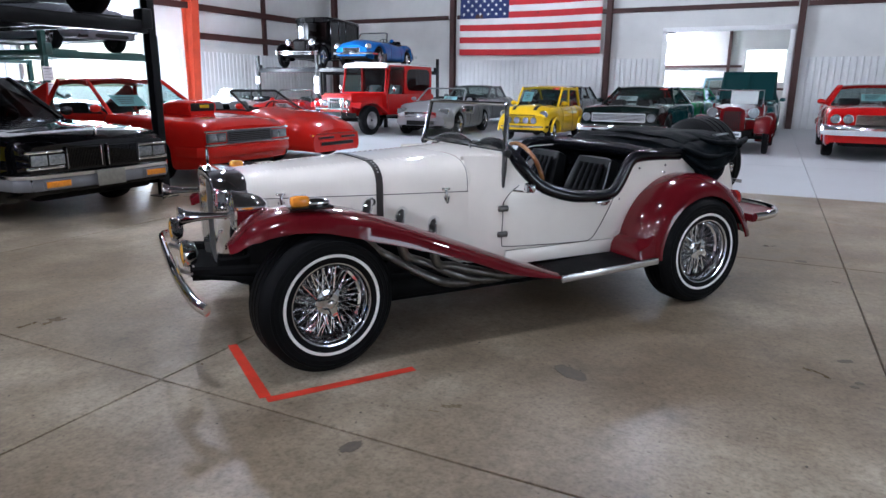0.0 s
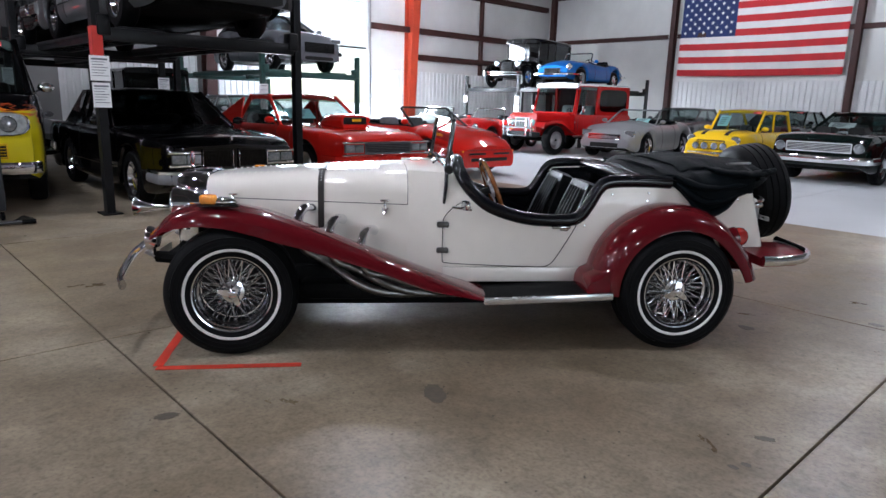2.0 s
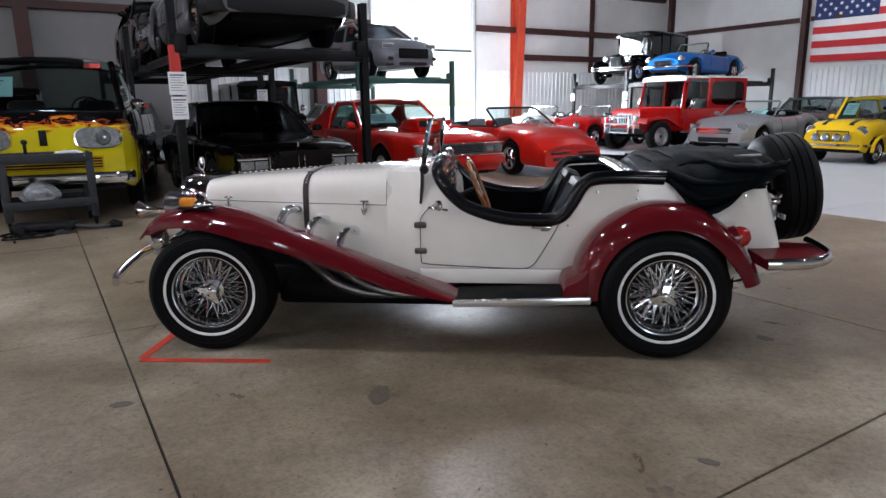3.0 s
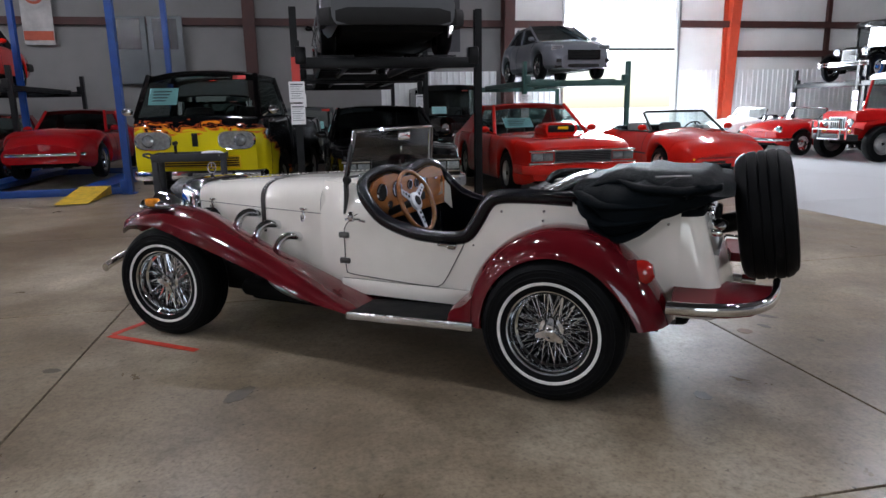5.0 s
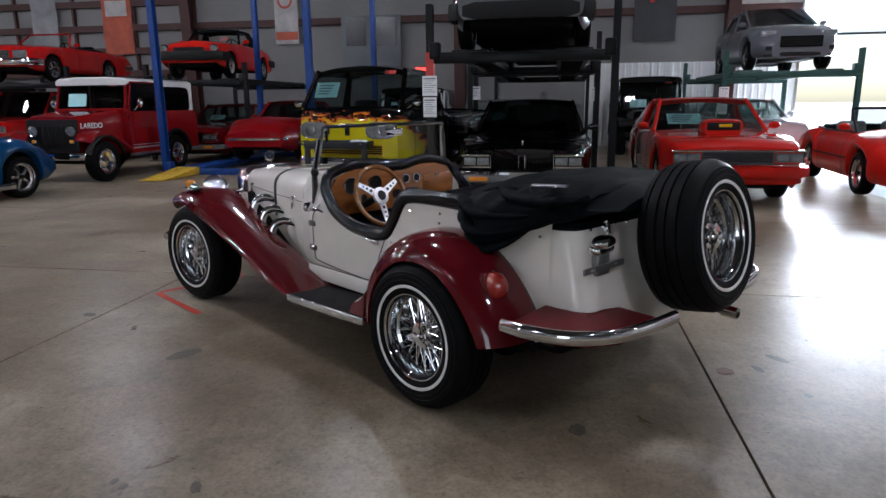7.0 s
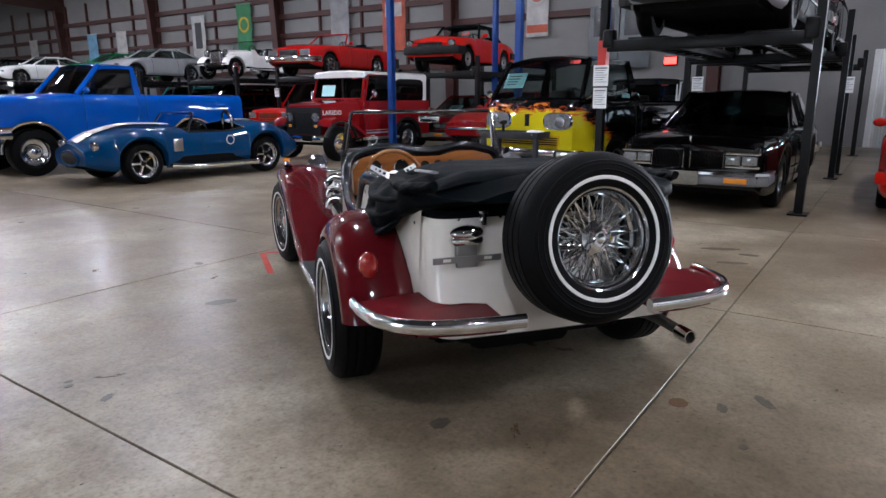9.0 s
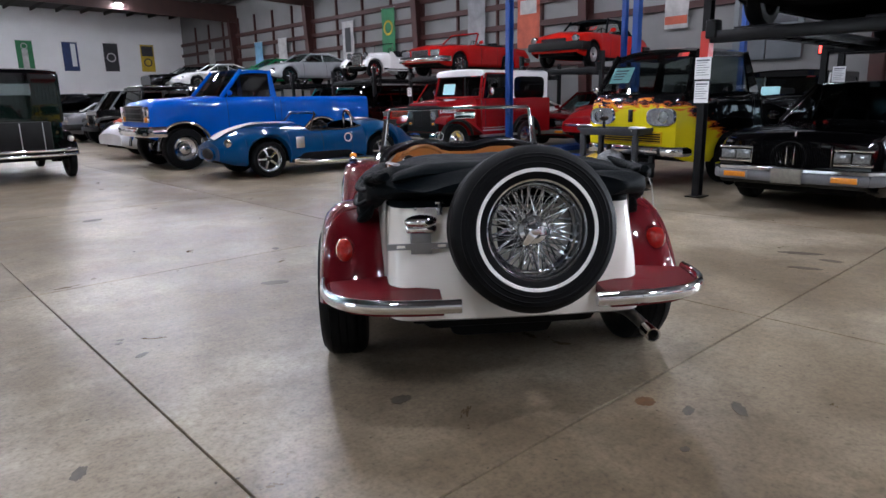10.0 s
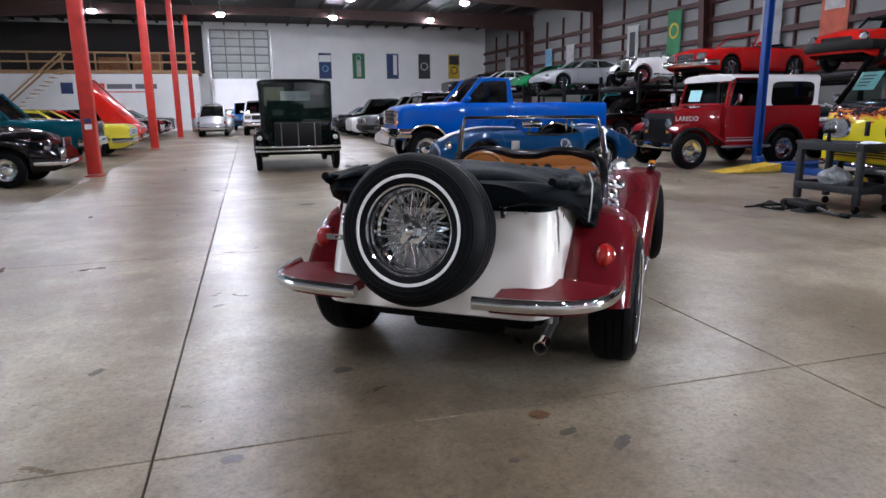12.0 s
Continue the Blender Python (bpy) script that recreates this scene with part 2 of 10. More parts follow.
PINE = wood("raw_timber", (0.30, 0.17, 0.075), (0.50, 0.32, 0.16), 6, 0.7, 0.0)
BULB = glow("lamp_lens", (0.97, 0.98, 1.09), LAMP_GLOW)
EXIT_GLOW = glow("exit_sign_face", (1.0, 0.05, 0.04), 1.6)
PANEL_GLOW, _n, _l, _b = nodes_of("translucent_door_panel")
_t, _m = _n.new("ShaderNodeBsdfTranslucent"), _n.new("ShaderNodeMixShader")
_t.inputs["Color"].default_value, _m.inputs["Fac"].default_value = (0.92, 0.95, 0.98, 1), 0.4
_l.new(ramp(_n, _l, noise_tex(_n, _l, 2.0, 4), [(0.3, (0.8, 0.81, 0.82)), (0.7, (0.88, 0.89, 0.9))]), _b.inputs["Base Color"])
_l.new(_b.outputs["BSDF"], _m.inputs[1])
_l.new(_t.outputs["BSDF"], _m.inputs[2])
_l.new(_m.outputs["Shader"], _n["Material Output"].inputs["Surface"])
FLAG_RED = plain("flag_red_cloth", (0.56, 0.028, 0.035), 0.8, 0, 0.12, 2, 0.3, 300)
FLAG_WHITE = plain("flag_white_cloth", (0.78, 0.76, 0.74), 0.8, 0, 0.06, 2, 0.3, 300)
FLAG_BLUE = plain("flag_blue_cloth", (0.018, 0.032, 0.12), 0.8, 0, 0.15, 2, 0.3, 300)

# ---- mesh helpers ----
def part(name, bm, material, parent=None, label="", crease=38):
    me = bpy.data.meshes.new(name)
    bmesh.ops.recalc_face_normals(bm, faces=bm.faces)
    lim = radians(crease)
    for f in bm.faces:
        f.smooth = True
    for e in bm.edges:
        if len(e.link_faces) == 2 and e.calc_face_angle(0) > lim:
            e.smooth = False
    bm.to_mesh(me)
    bm.free()
    me.materials.append(material)
    ob = new(name, me)
    if parent:
        ob.parent = parent
    if label:
        ob["label"] = label
    return ob


def shared(name, me, m, parent, label=""):
    ob = new(name, me)
    ob.matrix_basis = m
    ob.parent = parent
    if label:
        ob["label"] = label
    return ob


def thing(name, m, label, category, group="", kind=""):
    ob = new(name)
    ob.empty_display_size = 0.1
    ob.matrix_basis = m
    return tagged(ob, label, category, group, kind)


def bm_new():
    return bmesh.new()


def box(bm, c, s, r=0.0, m=None):
    """A box round c of size s, with edges rounded by r."""
    hx, hy, hz = (v / 2 for v in s)
    if r <= 0:
        vs = [bm.verts.new((c[0] + i * hx, c[1] + j * hy, c[2] + k * hz)) for i in (-1, 1) for j in (-1, 1) for k in (-1, 1)]
        fs = [bm.faces.new([vs[a] for a in f]) for f in ((0, 1, 3, 2), (4, 6, 7, 5), (0, 4, 5, 1), (2, 3, 7, 6), (0, 2, 6, 4), (1, 5, 7, 3))]
    else:
        r = min(r, hx * 0.98, hy * 0.98, hz * 0.98)
        rings = []
        for k, ins in ((-hz, r), (-hz + r * 0.3, r * 0.3), (-hz + r, 0), (hz - r, 0), (hz - r * 0.3, r * 0.3), (hz, r)):
            ring = []
            for sx, sy in ((1, 1), (-1, 1), (-1, -1), (1, -1)):
                ax, ay = hx - ins, hy - ins
                pts = [(ax, ay - r), (ax - r * 0.3, ay - r * 0.3), (ax - r, ay)]
                if sx * sy < 0:
                    pts.reverse()
                ring += [bm.verts.new((c[0] + sx * px, c[1] + sy * py, c[2] + k)) for px, py in pts]
            rings.append(ring)
        for a, b in zip(rings, rings[1:]):
            for i in range(12):
                bm.faces.new((a[i], a[(i + 1) % 12], b[(i + 1) % 12], b[i]))
        bm.faces.new(rings[0][::-1])
        bm.faces.new(rings[-1])
        vs = [v for g in rings for v in g]
    if m is not None:
        for v in vs:
            v.co = m @ v.co
    return vs


def loft(bm, rows, closed=False, cap=False):
    """A skin over rows of points."""
    vr = [[bm.verts.new(p) for p in r] for r in rows]
    n = len(rows[0])
    for a, b in zip(vr, vr[1:]):
        for i in range(n if closed else n - 1):
            j = (i + 1) % n
            bm.faces.new((a[i], a[j], b[j], b[i]))
    if cap:
        bm.faces.new(vr[0])
        bm.faces.new(vr[-1][::-1])
    return vr


def basis(d):
    d = Vector(d).normalized()
    up = Vector((0, 0, 1)) if abs(d.z) < 0.9 else Vector((1, 0, 0))
    a = d.cross(up).normalized()
    return a, a.cross(d).normalized()


def tube(bm, pts, r, n=10, cap=True, squash=(1, 1), ribs=0.0):
    """A pipe along pts; r is one radius or one for each point."""
    pts = [Vector(p) for p in pts]
    rr = r if isinstance(r, (list, tuple)) else [r] * len(pts)
    rows, a = [], None
    for i, p in enumerate(pts):
        d = (pts[min(i + 1, len(pts) - 1)] - pts[max(i - 1, 0)]).normalized()
        if a is None:
            a, b = basis(d)
        else:
            a = (a - d * a.dot(d)).normalized()
            b = a.cross(d).normalized()
        q = rr[i] * (1 + (ribs if i % 2 else 0))
        rows.append([p + (a * math.cos(t) * squash[0] + b * math.sin(t) * squash[1]) * q for t in (2 * math.pi * k / n for k in range(n))])
    loft(bm, rows, True, cap)


def curve(pts, steps=6):
    """A smooth line through pts."""
    P = [Vector(p) for p in pts]
    out = []
    for i in range(len(P) - 1):
        a, b, c, d = P[max(i - 1, 0)], P[i], P[i + 1], P[min(i + 2, len(P) - 1)]
        for k in range(steps):
            t = k / steps
            out.append(0.5 * (2 * b + (c - a) * t + (2 * a - 5 * b + 4 * c - d) * t * t + (3 * b - a - 3 * c + d) * t ** 3))
    return out + [P[-1]]


def lathe(bm, prof, m, n=32, closed=False):
    """Turns (radius, height) pairs round the z of m."""
    rows = []
    for k in range(n):
        t = 2 * math.pi * k / n
        rows.append([m @ Vector((r * math.cos(t), r * math.sin(t), h)) for r, h in prof])
    rows.append(rows[0])
    vr = [[bm.verts.new(p) for p in r] for r in rows[:-1]]
    vr.append(vr[0])
    q = len(prof)
    for a, b in zip(vr, vr[1:]):
        for i in range(q if closed else q - 1):
            j = (i + 1) % q
            if prof[i][0] < 1e-6 and prof[j][0] < 1e-6:
                continue
            bm.faces.new((a[i], a[j], b[j], b[i]))
    bmesh.ops.remove_doubles(bm, verts=bm.verts, dist=1e-5)


def blob(bm, c, s, n=12, m=None):
    rows = [[(0, 0)] for _ in range(1)]
    prof = [(math.sin(math.pi * i / n), -math.cos(math.pi * i / n)) for i in range(n + 1)]
    base = Matrix.Translation(c) @ (m or Matrix()) @ Matrix.Diagonal((*s, 1))
    lathe(bm, prof, base, n * 2)


def sheet(bm, pts, t, m=None):
    """A flat plate with outline pts (3D, in one plane), thickened by the vector t."""
    t = Vector(t)
    a = [bm.verts.new(Vector(p) + t / 2) for p in pts]
    b = [bm.verts.new(Vector(p) - t / 2) for p in pts]
    bm.faces.new(a)
    bm.faces.new(b[::-1])
    for i in range(len(pts)):
        j = (i + 1) % len(pts)
        bm.faces.new((a[j], a[i], b[i], b[j]))
    if m is not None:
        for v in a + b:
            v.co = m @ v.co


def smooth_line(pts, d=0.05):
    xs, zs = [p[0] for p in pts], [p[1] for p in pts]
    return lambda x: sum(float(np.interp(x + d * k / 3, xs, zs)) for k in range(-3, 4)) / 7


AXIS_Y = pose(0, 0, 0, -90, 0, 0)


def text_on(name, words, size, m, material, parent, label=""):
    cu = bpy.data.curves.new(name, "FONT")
    cu.body, cu.size, cu.extrude, cu.align_x, cu.align_y = words, size, 0.002, "CENTER", "CENTER"
    cu.materials.append(material)
    ob = new(name, cu)
    ob.matrix_basis = m
    ob.parent = parent
    if label:
        ob["label"] = label
    return ob

# ---- the hall ----
WX, EX, NY, SY, TOP = -18.9, 16.0, 26.3, -44.5, 7.6


def structure(name, bm, material, label, category):
    return tagged(part(name, bm, material), label, category, kind="structure")


def span(bm, x0, x1, y0, y1, z0, z1):
    return box(bm, ((x0 + x1) / 2, (y0 + y1) / 2, (z0 + z1) / 2), (x1 - x0, y1 - y0, z1 - z0))


bm = bm_new()
for y0, y1, z0, z1 in ((9.7, 11.7, 0, TOP), (15.8, NY, 0, TOP), (11.7, 15.8, 5.6, TOP)):
    span(bm, WX - 0.2, WX, y0, y1, z0, z1)
structure("wall_west", bm, INSULATION, "white insulated steel wall with a tall roll-up door", "wall")
# same liner as wall_west; its dimmer light is put in the colour
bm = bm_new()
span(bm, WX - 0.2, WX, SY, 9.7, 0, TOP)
structure("wall_west_long", bm, DIM_LINER, "white lined long wall behind the lifts, dim light put in its grey", "wall")
bm = bm_new()
for x0, x1, z0, z1 in ((WX, -3.85, 0, TOP), (0.32, EX, 0, TOP), (-3.85, 0.32, 3.36, TOP)):
    span(bm, x0, x1, NY, NY + 0.2, z0, z1)
structure("wall_north", bm, INSULATION, "white insulated steel wall behind the flag", "wall")
# unseen wall: gap added for the east fill, dark tone to cut reflections
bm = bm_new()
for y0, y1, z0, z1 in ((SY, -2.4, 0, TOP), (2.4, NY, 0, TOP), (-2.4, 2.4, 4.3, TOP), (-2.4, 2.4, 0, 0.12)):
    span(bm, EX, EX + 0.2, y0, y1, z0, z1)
structure("wall_east", bm, DIM_LINER, "unseen side wall, dark grey to cut stray light", "wall")
bm = bm_new()
for x0, x1, z0, z1 in ((WX, -1.6, 0, TOP), (2.4, EX, 0, TOP), (-1.6, 2.4, 6.95, TOP)):
    span(bm, x0, x1, SY - 0.2, SY, z0, z1)
structure("wall_south", bm, END_WHITE, "white painted end wall with hanging banners", "wall")
# the annex behind the north opening and the room behind the south opening
bm = bm_new()
span(bm, -6.2, -6.0, NY + 0.2, 32.2, 0, 4.2)
span(bm, 2.6, 2.8, NY + 0.2, 32.2, 0, 4.2)
for x0, x1, z0, z1 in ((-6.0, -1.3, 0, 4.2), (0.3, 2.6, 0, 4.2), (-1.3, 0.3, 0, 1.6), (-1.3, 0.3, 3.0, 4.2)):
    span(bm, x0, x1, 32.0, 32.2, z0, z1)
span(bm, -6.0, 2.6, NY + 0.2, 32.0, 4.2, 4.4)
span(bm, -6.0, 2.6, NY + 0.2, 32.2, -0.2, 0.0)
structure("wall_annex", bm, INSULATION, "white lined annex room behind a framed opening", "wall")
bm = bm_new()
span(bm, -5.2, -5.0, -58, SY - 0.2, 0, 7.0)
span(bm, 6.0, 6.2, -58, SY - 0.2, 0, 7.0)
span(bm, -5.0, 6.0, -58.2, -58, 0, 7.0)
span(bm, -5.0, 6.0, -58, SY - 0.2, 7.0, 7.2)
span(bm, -5.0, 6.0, -58, SY - 0.2, -0.2, 0.0)
structure("wall_back_room", bm, END_WHITE, "white walls of the bright room beyond the end door", "wall")

# ceiling with purlins, in one mesh
bm = bm_new()
span(bm, WX - 0.2, EX + 0.2, SY - 0.2, NY + 0.2, TOP, TOP + 0.15)
for k in range(23):
    x = WX + 0.8 + 1.5 * k
    span(bm, x - 0.04, x + 0.04, SY, NY, TOP - 0.2, TOP - 0.004)
structure("ceiling", bm, ROOF_DARK, "dark roof underside with steel purlins", "ceiling")

COLS = (17.7, 9.7, 1.73, -7.4, -16.5, -25.75, -35.1)
for y in COLS:
    bm = bm_new()
    loft(bm, [[(x, y + dy, z) for dy, z in ((-0.1, z0), (0.1, z0), (0.1, z1), (-0.1, z1))] for x, z0, z1 in
              ((WX, 6.3, 7.38), (-9, 6.75, 7.38), (-1.5, 6.95, 7.38), (9, 6.75, 7.38), (EX, 6.3, 7.38))], True, True)
    tagged(part("roof_beam", bm, RAFTER), "dark red steel rafter under the roof", "beam", "roof beams", "structure")
    m = STEEL_ORANGE if y in (17.7,) else STEEL_RED
    bm = bm_new()
    span(bm, WX + 0.004, WX + 0.05, y - 0.16, y + 0.16, 0, 6.5)
    loft(bm, [[(WX + 0.05, y - 0.012, z), (WX + 0.05 + d, y - 0.012, z), (WX + 0.05 + d, y + 0.012, z), (WX + 0.05, y + 0.012, z)] for z, d in ((0, 0.2), (6.5, 0.55))], True, True)
    loft(bm, [[(WX + 0.05 + d + e, y + s, z) for e, s in ((0, -0.17), (0.03, -0.17), (0.03, 0.17), (0, 0.17))] for z, d in ((0, 0.2), (6.5, 0.55))], True, True)
    tagged(part("wall_column", bm, m), "orange-red steel column against the wall" if m == STEEL_ORANGE else "dark red steel column against the wall", "column", "wall columns", "structure")
for x in (-18.55, -12.5, -5.93, 0.55, 7.0, 13.0):
    bm = bm_new()
    span(bm, x - 0.1, x + 0.1, NY - 0.25, NY - 0.22, 0, 7.4)
    span(bm, x - 0.012, x + 0.012, NY - 0.22, NY - 0.03, 0, 7.4)
    span(bm, x - 0.1, x + 0.1, NY - 0.03, NY - 0.004, 0, 7.4)
    tagged(part("wall_column", bm, STEEL_RED), "dark red steel wind column on the flag wall", "column", "wall columns", "structure")
bm = bm_new()
span(bm, WX + 0.01, WX + 0.14, 21.6, 21.75, 2.5, 6.5)
tagged(part("wall_column", bm, STEEL_RED), "slim dark red wall stud", "column", "wall columns", "structure")
for k in range(15):
    bm = bm_new()
    span(bm, WX + 0.006, WX + 0.13, -9.56 - 2.3 * k, -9.48 - 2.3 * k, 2.4, 6.6)
    tagged(part("wall_column", bm, STEEL_RED), "slim dark red wall stud", "column", "wall columns", "structure")
# girts
for y0, y1, z in ((15.85, NY - 0.3, 4.0), (18.0, NY - 0.3, 3.02), (SY + 0.1, 11.6, 3.95), (SY + 0.1, 1.6, 5.5), (SY + 0.1, -7.5, 2.45), (SY + 0.1, -7.5, 3.2), (SY + 0.1, -7.5, 4.75), (15.85, NY - 0.3, 5.6)):
    bm = bm_new()
    span(bm, WX + 0.006, WX + 0.17, y0, y1, z - 0.09, z - 0.07)
    span(bm, WX + 0.15, WX + 0.17, y0, y1, z - 0.07, z + 0.12)
    tagged(part("girt", bm, STEEL_RED), "dark red horizontal wall rail", "rail", "wall rails", "structure")
for x0, x1, z in ((WX + 0.3, -12.7, 4.15), (-12.3, 0.4, 4.15), (0.7, EX, 4.15), (WX + 0.3, EX, 6.1)):
    bm = bm_new()
    span(bm, x0, x1, NY - 0.16, NY - 0.006, z - 0.07, z - 0.05)
    span(bm, x0, x1, NY - 0.16, NY - 0.14, z - 0.05, z + 0.09)
    tagged(part("girt", bm, STEEL_RED), "dark red horizontal wall rail", "rail", "wall rails", "structure")
for z in (1.35, 2.3):
    bm = bm_new()
    span(bm, -5.9, -1.4 if z > 1.5 else 2.5, 31.85, 31.99, z - 0.05, z + 0.05)
    tagged(part("girt", bm, STEEL_RED), "dark red rail across the annex wall", "rail", "wall rails", "structure")
bm = bm_new()
span(bm, -2.0, -1.88, 31.8, 31.99, 0, 4.2)
tagged(part("wall_column", bm, STEEL_RED), "dark red stud in the annex", "column", "wall columns", "structure")


def corrugated(name, a, b, z0, z1, inward, pitch=0.2, deep=0.03):
    """Ribbed sheet from a to b in plan, standing off the wall along inward."""
    a, b, inward = Vector(a), Vector(b), Vector(inward)
    d = b - a
    n = int(d.length / pitch)
    d = d.normalized()
    line = []
    for k in range(n):
        for f, h in ((0, 0), (0.62, 0), (0.72, 1), (0.9, 1)):
            line.append(a + d * (k + f) * pitch + inward * (0.03 + deep * h))
    bm = bm_new()
    loft(bm, [[(p.x, p.y, z) for p in line] for z in (z0, z1)])
    span_cap = [(p.x, p.y, z1) for p in line]
    back = [(p.x - inward.x * 0.06, p.y - inward.y * 0.06, z1) for p in line]
    loft(bm, [span_cap, back])
    return structure(name, bm, SHEET, "white ribbed sheet-metal wainscot", "wall panel")


corrugated("trim_wainscot_1", (WX, 15.85, 0), (WX, 17.5, 0), 0.0, 2.5, (1, 0, 0))
corrugated("trim_wainscot_2", (WX, 17.9, 0), (WX, NY, 0), 0.0, 2.5, (1, 0, 0))
corrugated("trim_wainscot_3", (WX, 5.6, 0), (WX, 9.5, 0), 0.0, 2.5, (1, 0, 0))
corrugated("trim_wainscot_4", (WX, 9.9, 0), (WX, 11.6, 0), 0.0, 2.5, (1, 0, 0))
corrugated("trim_wainscot_5", (-12.3, NY, 0), (-6.1, NY, 0), 0.0, 2.42, (0, -1, 0))
corrugated("trim_wainscot_6", (-5.8, NY, 0), (-3.95, NY, 0), 0.0, 2.42, (0, -1, 0))
corrugated("trim_wainscot_7", (0.75, NY, 0), (9.0, NY, 0), 0.0, 2.42, (0, -1, 0))
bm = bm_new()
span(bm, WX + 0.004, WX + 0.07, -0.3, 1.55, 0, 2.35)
structure("trim_plywood", bm, DIM_LINER, "grey wall board beside the exit", "wall panel")

# roll-up door: raised panels in the opening, tracks beside it
roll = tagged(new("door_1"), "white sectional roll-up door, half raised, daylight below", "roll-up door", kind="structure")
roll.matrix_basis = pose(WX - 0.1, 13.75, 0)
for r in range(3):
    for c in range(3):
        bm = bm_new()
        box(bm, (0, -1.36 + 1.36 * c, 3.62 + 0.78 * r), (0.05, 1.33, 0.75), 0.012)
        part("panel", bm, PANEL_GLOW, roll)
for s in (-1, 1):
    bm = bm_new()
    box(bm, (0.16, s * 2.1, 2.8), (0.1, 0.07, 5.6))
    part("track", bm, STEEL, roll)
bm = bm_new()
box(bm, (0.02, 0, 3.2), (0.08, 4.06, 0.06))
part("bottom_seal", bm, MATTE_BLACK, roll)

# frame round the annex opening
frm = tagged(new("door_2"), "white framed opening into the annex", "doorway", kind="structure")
frm.matrix_basis = pose(-1.76, NY - 0.03, 0)
for nm, c, s in (("jamb", (-2.1, 0, 1.7), (0.16, 0.12, 3.4)), ("jamb", (2.1, 0, 1.7), (0.16, 0.12, 3.4)), ("header", (0, 0, 3.42), (4.36, 0.12, 0.16))):
    bm = bm_new()
    box(bm, c, s, 0.01)
    part(nm, bm, END_WHITE, frm)
win = tagged(new("window_1"), "bright annex window onto greenery", "window", kind="structure")
win.matrix_basis = pose(-0.5, 32.0, 2.3)
for nm, c, s in (("window_frame", (-0.8, 0, 0), (0.06, 0.1, 1.4)), ("window_frame", (0.8, 0, 0), (0.06, 0.1, 1.4)), ("window_frame", (0, 0, 0.7), (1.6, 0.1, 0.06)), ("window_frame", (0, 0, -0.7), (1.6, 0.1, 0.06))):
    bm = bm_new()
    box(bm, c, s, 0.008)
    part(nm, bm, SHEET, win)
bm = bm_new()
bm.faces.new([bm.verts.new((x, 0.02, z)) for x, z in ((-0.77, -0.67), (0.77, -0.67), (0.77, 0.67), (-0.77, 0.67))])
part("pane", bm, CLEAR, win).visible_shadow = False

# end door, raised
DOOR_GREY, DOOR_EDGE = plain("door_panel_grey", (0.66, 0.68, 0.66), 0.5, 0, 0.1, 1.5), plain("door_stile_grey", (0.22, 0.23, 0.225), 0.45, 0.2, 0.1, 3)
roll2 = tagged(new("door_3"), "white sectional door raised over the end opening", "roll-up door", kind="structure")
roll2.matrix_basis = pose(0.4, SY + 0.12, 0)
for r in range(6):
    bm = bm_new()
    box(bm, (0, 0, 3.85 + 0.58 * r), (4.3, 0.05, 0.55), 0.012)
    part("panel", bm, DOOR_GREY, roll2)
    bm = bm_new()
    box(bm, (0, 0.05, 4.13 + 0.58 * r), (4.2, 0.06, 0.09))
    for x in (-2.05, -1.03, 0.0, 1.03, 2.05):
        box(bm, (x, 0.045, 3.85 + 0.58 * r), (0.09, 0.05, 0.47))
    part("stiffener", bm, DOOR_EDGE, roll2)
for s in (-1, 1):
    bm = bm_new()
    box(bm, (s * 2.2, 0.05, 3.4), (0.1, 0.12, 6.8))
    part("track", bm, STEEL, roll2)

# banners
def banner(m, w, h, ground, shapes, label, grp):
    root = thing("banner", m, label, "banner", grp)
    bm = bm_new()
    rows = [[(w * (i / 8 - 0.5), 0.012 * math.sin(5 * i / 8 + j), h * (j / 10 - 0.5)) for i in range(9)] for j in range(11)]
    loft(bm, rows)
    loft(bm, [[(p[0], p[1] + 0.006, p[2]) for p in r] for r in rows])
    part("cloth", bm, ground, root)
    for kind, x, z, a, b, mm in shapes:
        bm = bm_new()
        if kind == "disc":
            lathe(bm, [(a * 0.72, 0), (a, 0), (a, 0.01), (a * 0.72, 0.01)], Matrix.Translation((x, 0.018, z)) @ pose(0, 0, 0, -90, 0, 0), 24, True)
        else:
            box(bm, (x, 0.02, z), (a, 0.008, b))
        part("emblem", bm, mm, root)
    bm = bm_new()
    tube(bm, [(-w / 2 - 0.04, 0, h / 2), (w / 2 + 0.04, 0, h / 2)], 0.018, 8)
    part("rod", bm, STEEL, root)
    return root


